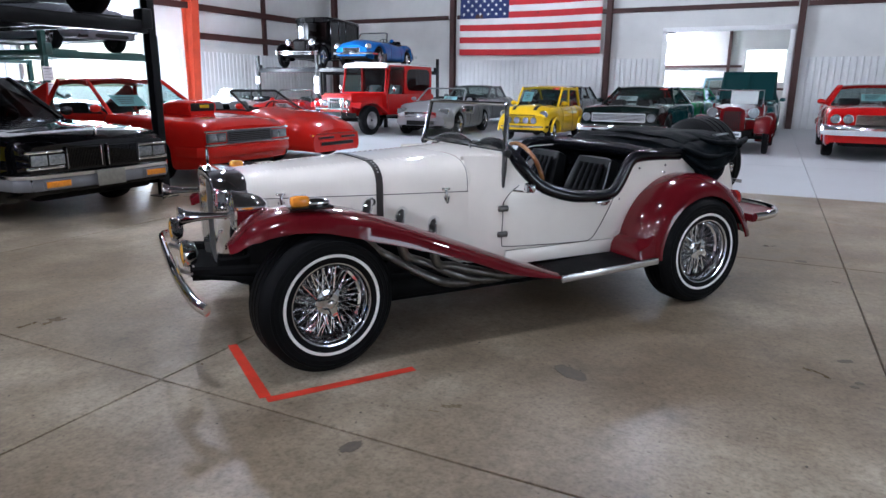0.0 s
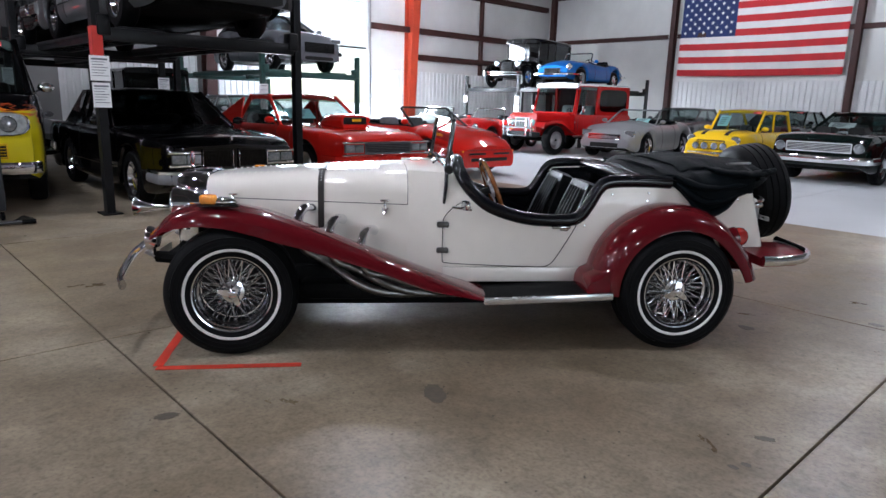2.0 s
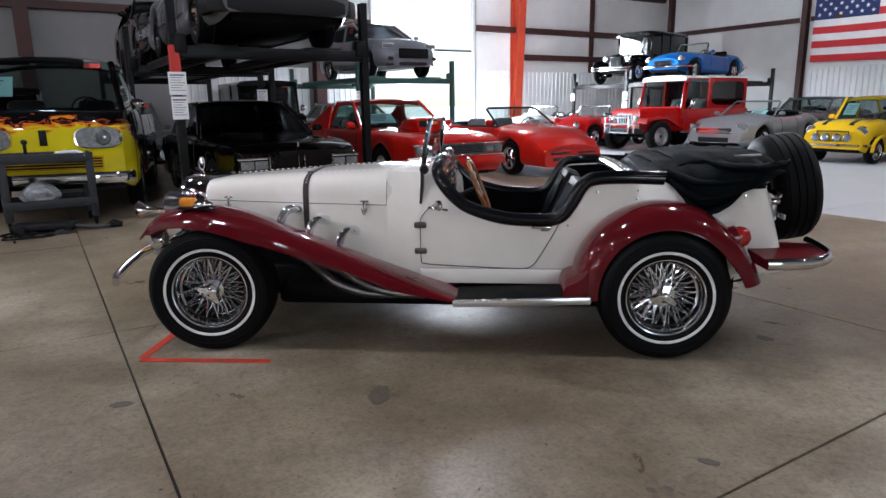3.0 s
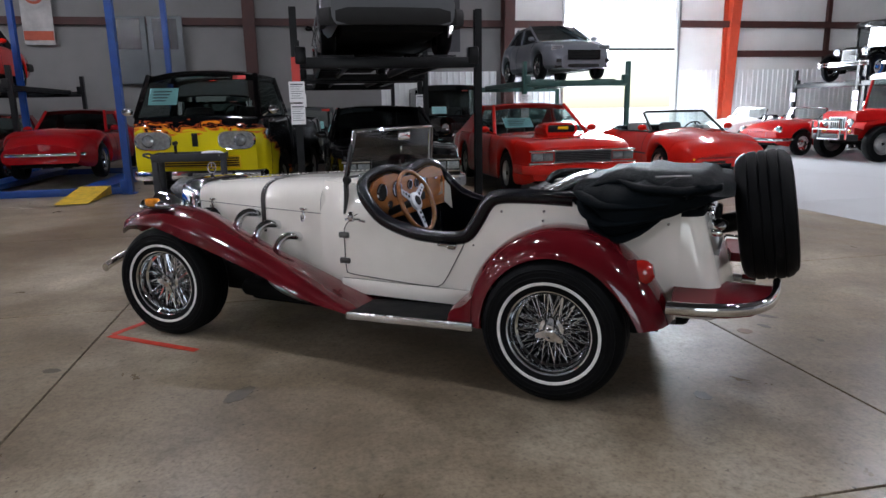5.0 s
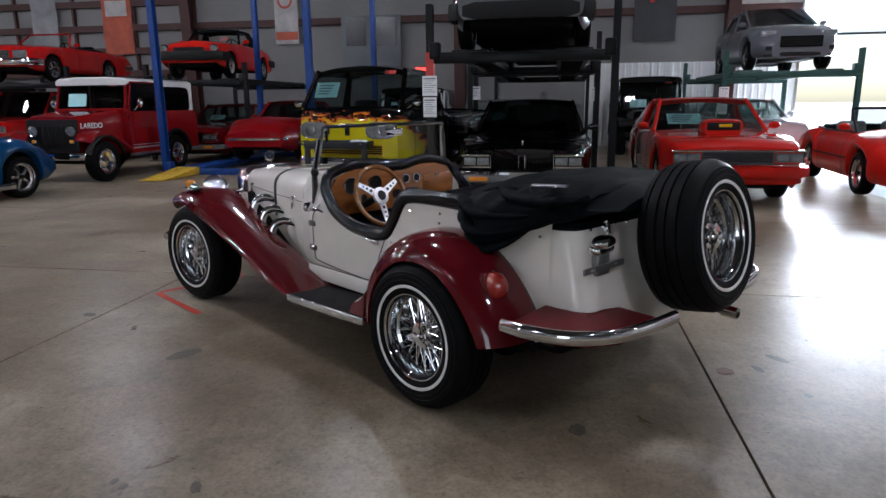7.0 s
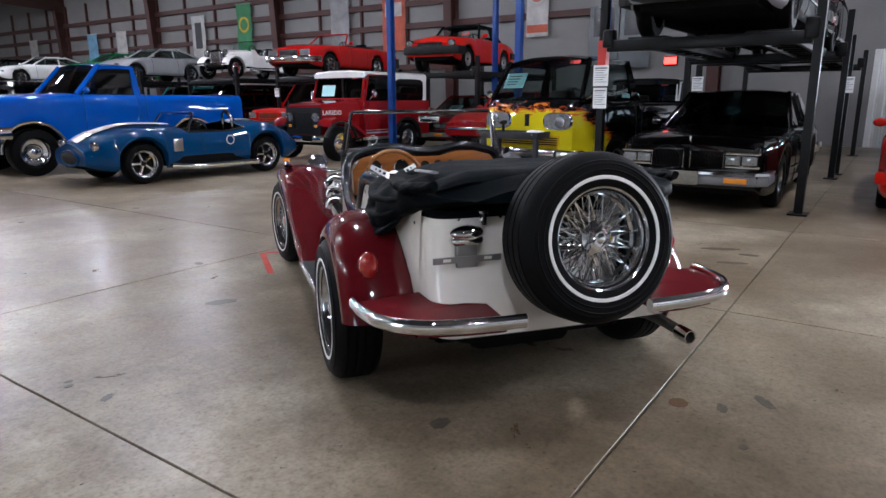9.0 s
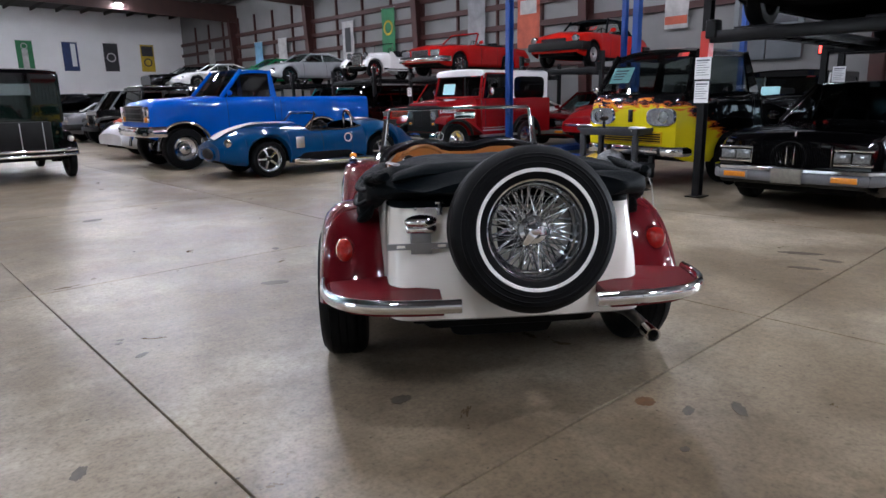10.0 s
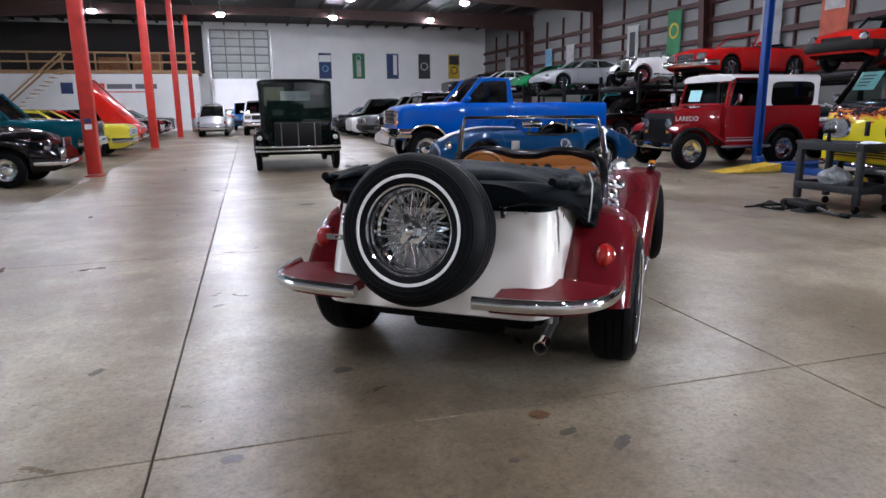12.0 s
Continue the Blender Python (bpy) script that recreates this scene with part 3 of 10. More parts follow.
C_NAVY, C_GREEN, C_YEL, C_CHAR = (plain("banner_" + a, b, 0.7, 0, 0.25, 2.5) for a, b in
                                  (("navy", (0.03, 0.05, 0.14)), ("green", (0.03, 0.17, 0.07)), ("yellow", (0.55, 0.38, 0.03)), ("charcoal", (0.04, 0.04, 0.045))))
C_ORANGE, C_SKY, C_PALE = (plain("banner_" + a, b, 0.7, 0, 0.25, 2.5) for a, b in (("rust", (0.42, 0.09, 0.05)), ("sky", (0.15, 0.32, 0.48)), ("pale", (0.42, 0.41, 0.40))))
for x, g, sh in ((-5.8, C_NAVY, [("bar", 0, 0.55, 0.9, 0.5, PAPER), ("disc", 0, -0.2, 0.25, 0, C_SKY)]),
                 (-8.4, C_GREEN, [("bar", 0, -0.2, 0.35, 1.2, C_PALE), ("disc", 0, 0.6, 0.2, 0, C_PALE)]),
                 (-11.1, C_NAVY, [("bar", -0.2, 0.1, 0.3, 1.5, PAPER)]),
                 (-13.7, C_CHAR, [("disc", 0, 0, 0.32, 0, STEEL)]),
                 (-16.2, C_YEL, [("bar", 0, 0.5, 0.8, 0.7, C_CHAR), ("disc", 0, -0.3, 0.3, 0, C_CHAR)])):
    banner(pose(x, SY + 0.03, 4.55), 0.95, 1.9, g, sh, "tall cloth banner with an emblem on the end wall", "end wall banners")
for y, z, w, h, g, sh in ((-4.0, 4.25, 0.8, 1.9, C_PALE, [("disc", 0.02, 0.4, 0.26, 0, C_ORANGE), ("bar", 0, -0.7, 0.76, 0.25, C_ORANGE)]),
                          (-10.1, 4.3, 1.1, 2.4, C_ORANGE, [("bar", 0, 0.3, 0.8, 0.5, C_PALE)]),
                          (-12.9, 4.4, 1.0, 2.4, plain("banner_grey", (0.25, 0.25, 0.26), 0.7, 0, 0.3, 2), []),
                          (-18.8, 4.4, 1.0, 2.2, C_GREEN, [("disc", 0, 0.2, 0.35, 0, C_YEL)]),
                          (-22.2, 4.2, 1.0, 2.0, C_PALE, [("bar", 0, 0.1, 0.5, 1.2, C_CHAR)]),
                          (-29.0, 4.0, 1.0, 1.8, C_PALE, []), (-32.0, 4.0, 1.0, 1.8, C_SKY, []), (-39.0, 4.0, 1.0, 1.8, C_PALE, [])):
    banner(pose(WX + 0.178, y, z, 0, 0, -90), w, h, g, sh, "tall cloth banner hung on the long wall", "long wall banners")
banner(pose(WX + 0.178, 7.55, 4.2, 0, 0, -90), 1.2, 2.2, C_CHAR, [("bar", 0.1, 0.4, 0.12, 0.8, RED_TAG), ("bar", -0.2, 0.55, 0.2, 0.35, PAPER)], "black cloth banner with red and white marks", "long wall banners")

# pale upper wall cabinet doors with dark panes above the van
cab = thing("wall_cabinet", pose(WX + 0.14, -1.15, 3.15), "pale grey double doors with dark upper panes on the wall", "cabinet", kind="structure")
for s in (-1, 1):
    bm = bm_new()
    box(bm, (0.05, s * 0.5, 0), (0.08, 0.96, 1.9), 0.015)
    part("door", bm, plain("cabinet_grey", (0.13, 0.145, 0.155), 0.5, 0, 0.1, 2), cab)
    bm = bm_new()
    box(bm, (0.1, s * 0.5, 0.45), (0.012, 0.66, 0.85))
    part("pane", bm, plain("dark_pane", (0.03, 0.03, 0.035), 0.2, 0, 0.2, 2), cab)

# exit sign
ex = thing("exit_sign", pose(WX + 0.12, 0.45, 2.38), "lit red exit sign on the wall", "sign")
bm = bm_new()
box(bm, (0, 0, 0), (0.08, 0.42, 0.26), 0.012)
part("case", bm, MATTE_BLACK, ex)
bm = bm_new()
box(bm, (0.045, 0, 0), (0.006, 0.36, 0.2))
part("face", bm, EXIT_GLOW, ex)

# flag: stripes, canton and stars, hung flat on the wall
flag = thing("flag", pose(-9.17, NY - 0.185, 4.2), "large red, white and blue national flag hung flat on the wall", "flag")
FW, FH = 5.95, 3.14
def ripple(x, z):
    return 0.02 * math.sin(2.1 * x + 0.8 * z) + 0.012 * math.sin(5.3 * x - 1.7 * z)
def cloth_strip(x0, x1, z0, z1, off=0.0, n=24):
    bm = bm_new()
    for e in (0.0, 0.006):
        loft(bm, [[(x0 + (x1 - x0) * i / n, ripple(x0 + (x1 - x0) * i / n, z) - off + e, z - 0.03 * math.sin(3.14 * (i / n * (x1 - x0) + x0 + FW / 2) / FW)) for i in range(n + 1)] for z in (z0, (z0 + z1) / 2, z1)])
    return bm
for k in range(13):
    z1 = FH / 2 - k * FH / 13
    x0 = -FW / 2 + (2.17 if k < 7 else 0)
    part("stripe", cloth_strip(x0, FW / 2, z1 - FH / 13, z1), FLAG_RED if k % 2 == 0 else FLAG_WHITE, flag)
part("canton", cloth_strip(-FW / 2, -FW / 2 + 2.17, FH / 2 - 7 * FH / 13, FH / 2), FLAG_BLUE, flag)
star = bm_new()
pts = [((0.075 if i % 2 == 0 else 0.03) * math.sin(i * math.pi / 5), 0, (0.075 if i % 2 == 0 else 0.03) * math.cos(i * math.pi / 5)) for i in range(10)]
sheet(star, pts, (0, 0.004, 0))
first = part("star", star, FLAG_WHITE, flag)
star_mesh = first.data
stars = [(c, r) for r in range(9) for c in range(11) if (c + r) % 2 == 0]
for i, (c, r) in enumerate(stars):
    x, z = -FW / 2 + 2.17 * (c + 1) / 12, FH / 2 - 7 * FH / 13 * (r + 1) / 10
    m = Matrix.Translation((x, ripple(x, z) - 0.008, z - 0.03 * math.sin(3.14 * (x + FW / 2) / FW)))
    if i == 0:
        first.matrix_basis = m
    else:
        shared("star", star_mesh, m, flag)

# ceiling lamps, in four rows along the hall, shifted by half a bay at the north end
lamp0 = thing("ceiling_lamp", pose(8.3, -35.0, 6.95), "round white high-bay lamp under the roof", "lamp", "roof lamps")
bm = bm_new()
lathe(bm, [(0.03, 0.655), (0.03, 0.2), (0.12, 0.17), (0.15, 0.10), (0.235, 0.03), (0.245, 0.0), (0.235, 0.0), (0.2, 0.05)], Matrix(), 28)
part("housing", bm, plain("lamp_housing_grey", (0.10, 0.10, 0.105), 0.5, 0.2, 0.15, 12), lamp0)
bm = bm_new()
lathe(bm, [(0.215, 0.02), (0.215, -0.08), (0.19, -0.14), (0.11, -0.175), (0.0, -0.185)], Matrix(), 28)
part("lens", bm, BULB, lamp0)
for j in range(5):
    for i, x in enumerate((8.3, 1.35, -5.35, -11.65)):
        if i or j:
            copy_thing(lamp0, pose(x, -35.0 + 7.2 * j, 6.95))
for j in range(5, 8):
    for x in (-2.0, -8.5, 4.8, -15.0)[:j - 3]:
        copy_thing(lamp0, pose(x, -35.0 + 7.2 * j, 6.95))
# unseen copies, added to brighten the annex and the back room
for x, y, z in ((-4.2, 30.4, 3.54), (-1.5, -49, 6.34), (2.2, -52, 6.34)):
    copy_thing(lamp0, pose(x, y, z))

# red posts along the lane
for k in range(5):
    post = thing("red_post", pose(3.28 + 0.05 * k, -6.8 - 9.7 * k, 0), "red painted square steel post on the floor", "post", "lane posts", "structure")
    bm = bm_new()
    box(bm, (0, 0, 3.7), (0.25, 0.25, 7.3), 0.02)
    part("shaft", bm, POST_RED, post)
    bm = bm_new()
    box(bm, (0, 0, 0.01), (0.34, 0.34, 0.02))
    part("base_plate", bm, POST_RED, post)
    if k == 0:
        for z, mm in ((1.12, C_NAVY), (1.0, PAPER)):
            bm = bm_new()
            box(bm, (0, 0.128, z), (0.13, 0.004, 0.1))
            part("sticker", bm, mm, post)

# mezzanine with timber rail, white wall below
bm = bm_new()
span(bm, 3.2, EX, SY, -40.2, 3.75, 3.95)
structure("trim_mezzanine_floor", bm, PINE, "timber mezzanine deck above the white wall", "mezzanine")
bm = bm_new()
span(bm, 3.2, EX, -40.2, -40.0, 0, 3.7)
structure("wall_mezzanine", bm, END_WHITE, "white wall under the mezzanine with a painted company mark", "wall")
rail = thing("timber_railing", pose(9.4, -40.1, 3.95), "raw timber guard rail along the mezzanine", "railing", kind="structure")
for k in range(7):
    bm = bm_new()
    box(bm, (-5.8 + 1.93 * k, 0, 0.55), (0.1, 0.1, 1.1), 0.006)
    part("post", bm, PINE, rail)
for z in (0.5, 1.08):
    bm = bm_new()
    box(bm, (0, 0.06, z), (12.2, 0.05, 0.12), 0.006)
    part("rail", bm, PINE, rail)
for x, s in ((6.5, 1.2), (8.6, 0.9)):
    crate = thing("wooden_crate", pose(x, -42, 3.95), "brown wooden storage crate on the mezzanine", "crate", "mezzanine crates")
    bm = bm_new()
    box(bm, (0, 0, s / 2), (1.8, 1.0, s), 0.02)
    part("body", bm, wood("crate_wood", (0.22, 0.08, 0.03), (0.4, 0.17, 0.07), 5, 0.6, 0), crate)
# dark panel added before the white end wall to stand for the unlit loft
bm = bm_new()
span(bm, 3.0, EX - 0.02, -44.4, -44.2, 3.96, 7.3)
structure("wall_loft", bm, ROOF_DARK, "wall behind the mezzanine, its lack of light put in the colour", "wall")
sign = thing("wall_sign", pose(7.6, -39.98, 2.9), "painted company mark in red and grey on white", "sign")
for x, w, h, mm in ((1.9, 1.0, 0.38, RED_TAG), (0.5, 1.5, 0.3, PRINT), (-1.1, 1.3, 0.3, PRINT), (0.4, 3.4, 0.06, RED_TAG)):
    bm = bm_new()
    box(bm, (x, 0, 0 if h > 0.1 else -0.35), (w, 0.01, h))
    part("bar", bm, mm, sign)
bm = bm_new()
box(bm, (3.6, 0, -0.1), (0.7, 0.01, 0.7), 0.004)
part("shield", bm, C_NAVY, sign)
stair = thing("timber_stair", pose(13.2, -38.2, 0), "raw timber stair up to the mezzanine", "stair", kind="structure")
for k in range(16):
    bm = bm_new()
    box(bm, (1.9 - 0.28 * k, 0, 0.24 + 0.24 * k), (0.28, 1.0, 0.05))
    part("tread", bm, PINE, stair)
for s in (-0.52, 0.52):
    bm = bm_new()
    tube(bm, [(2.0, s, 1.0), (-2.4, s, 4.8)], 0.06, 6)
    part("handrail", bm, PINE, stair)

# outside: yard seen through the door
bm = bm_new()
span(bm, -400, 400, -400, 400, -0.32, -0.22)
structure("ground", bm, plain("yard_gravel", (0.74, 0.74, 0.73), 0.85, 0, 0.2, 0.5), "pale gravel yard outside the door", "ground")

# ---- the cream and burgundy roadster ----
hero = thing("roadster", pose(-0.971, 4.764, 0, 0, 0, -126.7), "cream and burgundy open roadster, wire wheels, folded black top, on concrete", "car")
WR, WZ, FX, RX, TRK = 0.335, 0.334, 2.407, 0.008, 0.765


def tyre_profile(r, w, rim):
    h = w / 2
    return [(rim, -h * 0.80), (rim + 0.02, -h * 0.95), (rim + (r - rim) * 0.5, -h), (r - 0.035, -h * 0.93), (r - 0.012, -h * 0.78), (r - 0.002, -h * 0.6),
            (r, -h * 0.56), (r - 0.007, -h * 0.55), (r - 0.007, -h * 0.5), (r, -h * 0.49), (r + 0.001, -h * 0.2), (r - 0.007, -h * 0.19), (r - 0.007, -h * 0.13), (r + 0.001, -h * 0.12),
            (r + 0.001, h * 0.12), (r - 0.007, h * 0.13), (r - 0.007, h * 0.19), (r + 0.001, h * 0.2), (r, h * 0.49), (r - 0.007, h * 0.5), (r - 0.007, h * 0.55), (r, h * 0.56),
            (r - 0.002, h * 0.6), (r - 0.012, h * 0.78), (r - 0.035, h * 0.93), (r - 0.036, h * 0.965), (rim + (r - rim) * 0.5, h * 1.0), (rim + 0.02, h * 0.95), (rim, h * 0.80)]


bm = bm_new()
lathe(bm, tyre_profile(WR, 0.225, 0.185), Matrix(), 72)
# moulded rings on the sidewall
for r, h in ((0.262, 0.1125), (0.285, 0.1105)):
    lathe(bm, [(r - 0.004, h), (r, h + 0.0022), (r + 0.004, h)], Matrix(), 72)
w_tyre = part("tyre", bm, RUBBER)
bm = bm_new()
lathe(bm, [(0.2265, 0.1085), (0.2285, 0.1118), (0.240, 0.1125), (0.242, 0.1100)], Matrix(), 72)
w_white = part("whitewall", bm, WHITEWALL)
bm = bm_new()
# rolled lip, deep bright barrel and the ledge that takes the spokes
lathe(bm, [(0.184, -0.095), (0.190, 0.02), (0.197, 0.082), (0.2035, 0.090), (0.2045, 0.098), (0.1995, 0.1035), (0.1935, 0.1015), (0.1905, 0.094), (0.183, 0.088), (0.178, 0.070), (0.176, 0.045), (0.1655, 0.036), (0.163, 0.015), (0.165, -0.03), (0.176, -0.085)], Matrix(), 64)
w_rim = part("rim", bm, plain("rim_chrome", (0.56, 0.575, 0.59), 0.09, 1.0, 0.08, 24))
bm = bm_new()
lathe(bm, [(0.0, 0.064), (0.030, 0.064), (0.036, 0.060), (0.040, 0.050), (0.058, 0.046), (0.063, 0.038), (0.060, 0.0), (0.066, -0.03), (0.05, -0.06), (0.0, -0.06)], Matrix(), 32)
w_hub = part("hub", bm, SPOKE_CHROME)
bm = bm_new()
lathe(bm, [(0.0, 0.090), (0.016, 0.089), (0.024, 0.082), (0.033, 0.075), (0.037, 0.060)], Matrix(), 24)
for k in range(3):
    turn = pose(0, 0, 0, 0, 0, 120 * k + 23)
    loft(bm, [[turn @ Vector((r, w * a, h + e)) for a, e in ((-1, -0.004), (-0.8, 0.004), (0.8, 0.004), (1, -0.004))] for r, w, h in ((0.012, 0.022, 0.081), (0.035, 0.020, 0.079), (0.060, 0.015, 0.073), (0.074, 0.009, 0.068))], True, True)
w_spin = part("spinner", bm, CHROME)
bm = bm_new()
lathe(bm, [(0.164, -0.05), (0.04, -0.055), (0.0, -0.08)], Matrix(), 32)
w_back = part("brake_drum", bm, plain("drum_steel", (0.012, 0.012, 0.013), 0.5, 0.0, 0.2, 20, spec=0.2))
bm = bm_new()
tube(bm, [(0, 0, 0), (0, 0, 1)], 0.0030, 5, False)
w_spoke = part("spoke", bm, SPOKE_CHROME)
WHEEL_SET = [(n, o.data) for n, o in (("tyre", w_tyre), ("whitewall", w_white), ("rim", w_rim), ("hub", w_hub), ("spinner", w_spin), ("brake_drum", w_back))]
SPOKE = w_spoke.data
for o in (w_tyre, w_white, w_rim, w_hub, w_spin, w_back, w_spoke):
    bpy.data.objects.remove(o)


def wire_wheel(name, m, parent, back=True):
    """The wheel's outer face looks along the z of m."""
    hub = shared(name, dict(WHEEL_SET)["hub"], m, parent, "chrome wire wheel with whitewall tyre and three-eared spinner")
    for n, me in WHEEL_SET:
        if n != "hub" and (back or n != "brake_drum"):
            shared(n, me, Matrix(), hub)
    for ring, (cnt, r0, h0, r1, h1, lean) in enumerate(((32, 0.058, 0.046, 0.170, 0.039, 0.30), (32, 0.058, 0.030, 0.166, 0.030, -0.42), (36, 0.063, -0.02, 0.163, 0.012, 0.46))):
        for k in range(cnt):
            a = 2 * math.pi * (k + 0.33 * ring) / cnt
            sgn = 1 if k % 2 else -1
            p = Vector((r0 * math.cos(a), r0 * math.sin(a), h0))
            b = a + sgn * lean
            q = Vector((r1 * math.cos(b), r1 * math.sin(b), h1))
            d = q - p
            shared("spoke", SPOKE, Matrix.Translation(p) @ d.to_track_quat("Z", "Y").to_matrix().to_4x4() @ Matrix.Diagonal((1, 1, d.length, 1)), hub)
    return hub


for x, s in ((FX, 1), (FX, -1), (RX, 1), (RX, -1)):
    wire_wheel("wheel", pose(x, s * TRK, WZ, -90 * s, 0, 8 if x > 1 else 0) @ pose(0, 0, 0, 0, 0, 37 * x), hero)
spare = wire_wheel("spare_wheel", pose(-0.852, -0.012, 0.788, 0, -81.5, 0) @ Matrix.Diagonal((0.957, 0.957, 1.14, 1)), hero, False)
bm = bm_new()
tube(bm, [(-0.60, 0, 0.72), (-0.84, 0, 0.78)], 0.05, 10)
box(bm, (-0.635, 0, 0.73), (0.03, 0.16, 0.2), 0.01)
part("spare_bracket", bm, MATTE_BLACK, hero)

# hood: rounded shoulders over upright sides
hood_w = smooth_line([(1.2, 0.52), (1.484, 0.49), (2.0, 0.405), (2.63, 0.275)])
hood_z = smooth_line([(1.2, 0.945), (1.484, 0.942), (2.0, 0.915), (2.45, 0.885), (2.63, 0.868)])


def hood_arc(x, off=0.0, n=9):
    w, z, c = hood_w(x) + off, hood_z(x) + off, 0.752 - off * 0
    pts = []
    for i in range(n + 1):
        a = math.pi * i / n
        cx = math.copysign(abs(math.cos(a)) ** 0.42, math.cos(a))
        pts.append((x, w * cx, c + (z - c) * math.sin(a) ** 0.62))
    return pts


def stations(a, b, n):
    return [a + (b - a) * i / n for i in range(n + 1)]


bm = bm_new()
rows = [hood_arc(x, 0, 22) for x in stations(1.487, 2.63, 16)]
nose = [(2.648, p[1] * 0.975, 0.752 + (p[2] - 0.752) * 0.95) for p in rows[-1]]
loft(bm, rows + [nose])
part("bonnet", bm, CREAM, hero, "long cream bonnet with louvres")
for s in (1, -1):
    bm = bm_new()
    loft(bm, [[(x, s * (hood_w(x) - ins), z) for z, ins in ((0.748, 0.0), (0.60, 0.002), (0.45, 0.006), (0.34, 0.012))] for x in stations(1.46, 2.63, 12)])
    part("bonnet_side", bm, CREAM, hero)
    # seam below the bonnet edge and behind it
    bm = bm_new()
    tube(bm, [(x, s * (hood_w(x) - 0.003), 0.750) for x in stations(1.487, 2.63, 12)], 0.0035, 6)
    part("bonnet_seam", bm, MATTE_BLACK, hero)
    bm = bm_new()
    tube(bm, [(1.485, s * (hood_w(1.485) - 0.004), z) for z in (0.75, 0.8)] + [(1.485, p[1] * 0.995, p[2] - 0.004) for p in (hood_arc(1.485, 0, 22)[:12] if s > 0 else hood_arc(1.485, 0, 22)[::-1][:12])], 0.0035, 6)
    part("bonnet_seam", bm, MATTE_BLACK, hero)
# louvres along the top
bm = bm_new()
box(bm, (0, 0, 0), (0.012, 0.055, 0.005), 0.002)
first = part("louvre", bm, CREAM, hero)
lm = first.data
for i in range(28):
    x = 1.58 + 0.036 * i
    if 1.94 < x < 2.03:
        continue
    for s in (1, -1):
        p = hood_arc(x, 0, 22)[9 if s > 0 else 13]
        m = Matrix.Translation((x, p[1], p[2] - 0.0018)) @ pose(0, 0, 0, -8 * s, 6, 0)
        if i == 0 and s == 1:
            first.matrix_basis = m
        else:
            shared("louvre", lm, m, hero)
# strap
bm = bm_new()
for dx in (0,):
    arc = lambda x: [(x, hood_w(x) + 0.006, 0.60), (x, hood_w(x) + 0.006, 0.70)] + hood_arc(x, 0.006, 22) + [(x, -hood_w(x) - 0.006, 0.70), (x, -hood_w(x) - 0.006, 0.60)]
    loft(bm, [arc(1.958), arc(1.975), arc(1.993)])
    lo = lambda x: [(p[0], p[1] * 0.99, p[2] - 0.003) for p in arc(x)]
    loft(bm, [lo(1.958), arc(1.958)])
    loft(bm, [lo(1.993), arc(1.993)])
strap = part("bonnet_strap", bm, LEATHER, hero, "dark leather bonnet strap with buckle")
for k in range(5):
    bm = bm_new()
    p = hood_arc(1.975, 0.0075, 22)[4 + k]
    lathe(bm, [(0.0, 0.002), (0.004, 0.0015), (0.005, 0.0)], Matrix.Translation(p) @ pose(0, 0, 0, -50 + 8 * k, 0, 0), 8)
    part("rivet", bm, STEEL, strap)
bm = bm_new()
p = hood_arc(1.975, 0.006, 22)[9]
box(bm, p, (0.05, 0.035, 0.008), 0.003)
part("buckle", bm, plain("dark_buckle", (0.2, 0.19, 0.18), 0.35, 0.8, 0.2, 20), strap)


def latch(x, y, z, s):
    bm = bm_new()
    box(bm, (x, y + s * 0.012, z + 0.02), (0.05, 0.014, 0.012), 0.004)
    box(bm, (x, y + s * 0.016, z - 0.015), (0.014, 0.016, 0.06), 0.005)
    tube(bm, curve([(x - 0.016, y + s * 0.02, z - 0.02), (x, y + s * 0.03, z - 0.055), (x + 0.016, y + s * 0.02, z - 0.02)], 4), 0.004, 6)
    part("bonnet_latch", bm, CHROME, hero, "chrome bonnet latch")


for s in (1, -1):
    latch(1.615, s * hood_w(1.615), 0.75, s)
    latch(2.48, s * hood_w(2.48), 0.752, s)

# radiator shell and grille
bm = bm_new()
def shell_ring(x, w, zt, zb):
    return [(x, w * a, zb + (zt - zb) * b) for a, b in ((-0.80, 0), (-1, 0.12), (-1, 0.82), (-0.93, 0.93), (-0.75, 0.985), (-0.3, 1), (0.3, 1), (0.75, 0.985), (0.93, 0.93), (1, 0.82), (1, 0.12), (0.80, 0))]
loft(bm, [shell_ring(2.635, 0.278, 0.872, 0.34), shell_ring(2.655, 0.286, 0.884, 0.335), shell_ring(2.79, 0.287, 0.888, 0.335), shell_ring(2.803, 0.280, 0.880, 0.342), shell_ring(2.806, 0.268, 0.868, 0.35), shell_ring(2.803, 0.240, 0.838, 0.38), shell_ring(2.765, 0.23, 0.83, 0.385)], True)
part("radiator_shell", bm, CHROME, hero, "chrome radiator surround")
bm = bm_new()
box(bm, (2.745, 0, 0.6), (0.02, 0.5, 0.46))
core = part("radiator_core", bm, MATTE_BLACK, hero)
bm = bm_new()
box(bm, (0, 0, 0), (0.008, 0.005, 0.44))
first = part("grille_bar", bm, STEEL, core)
for k in range(19):
    m = Matrix.Translation((2.767, -0.216 + 0.024 * k, 0.605))
    if k == 0:
        first.matrix_basis = m
    else:
        shared("grille_bar", first.data, m, core)
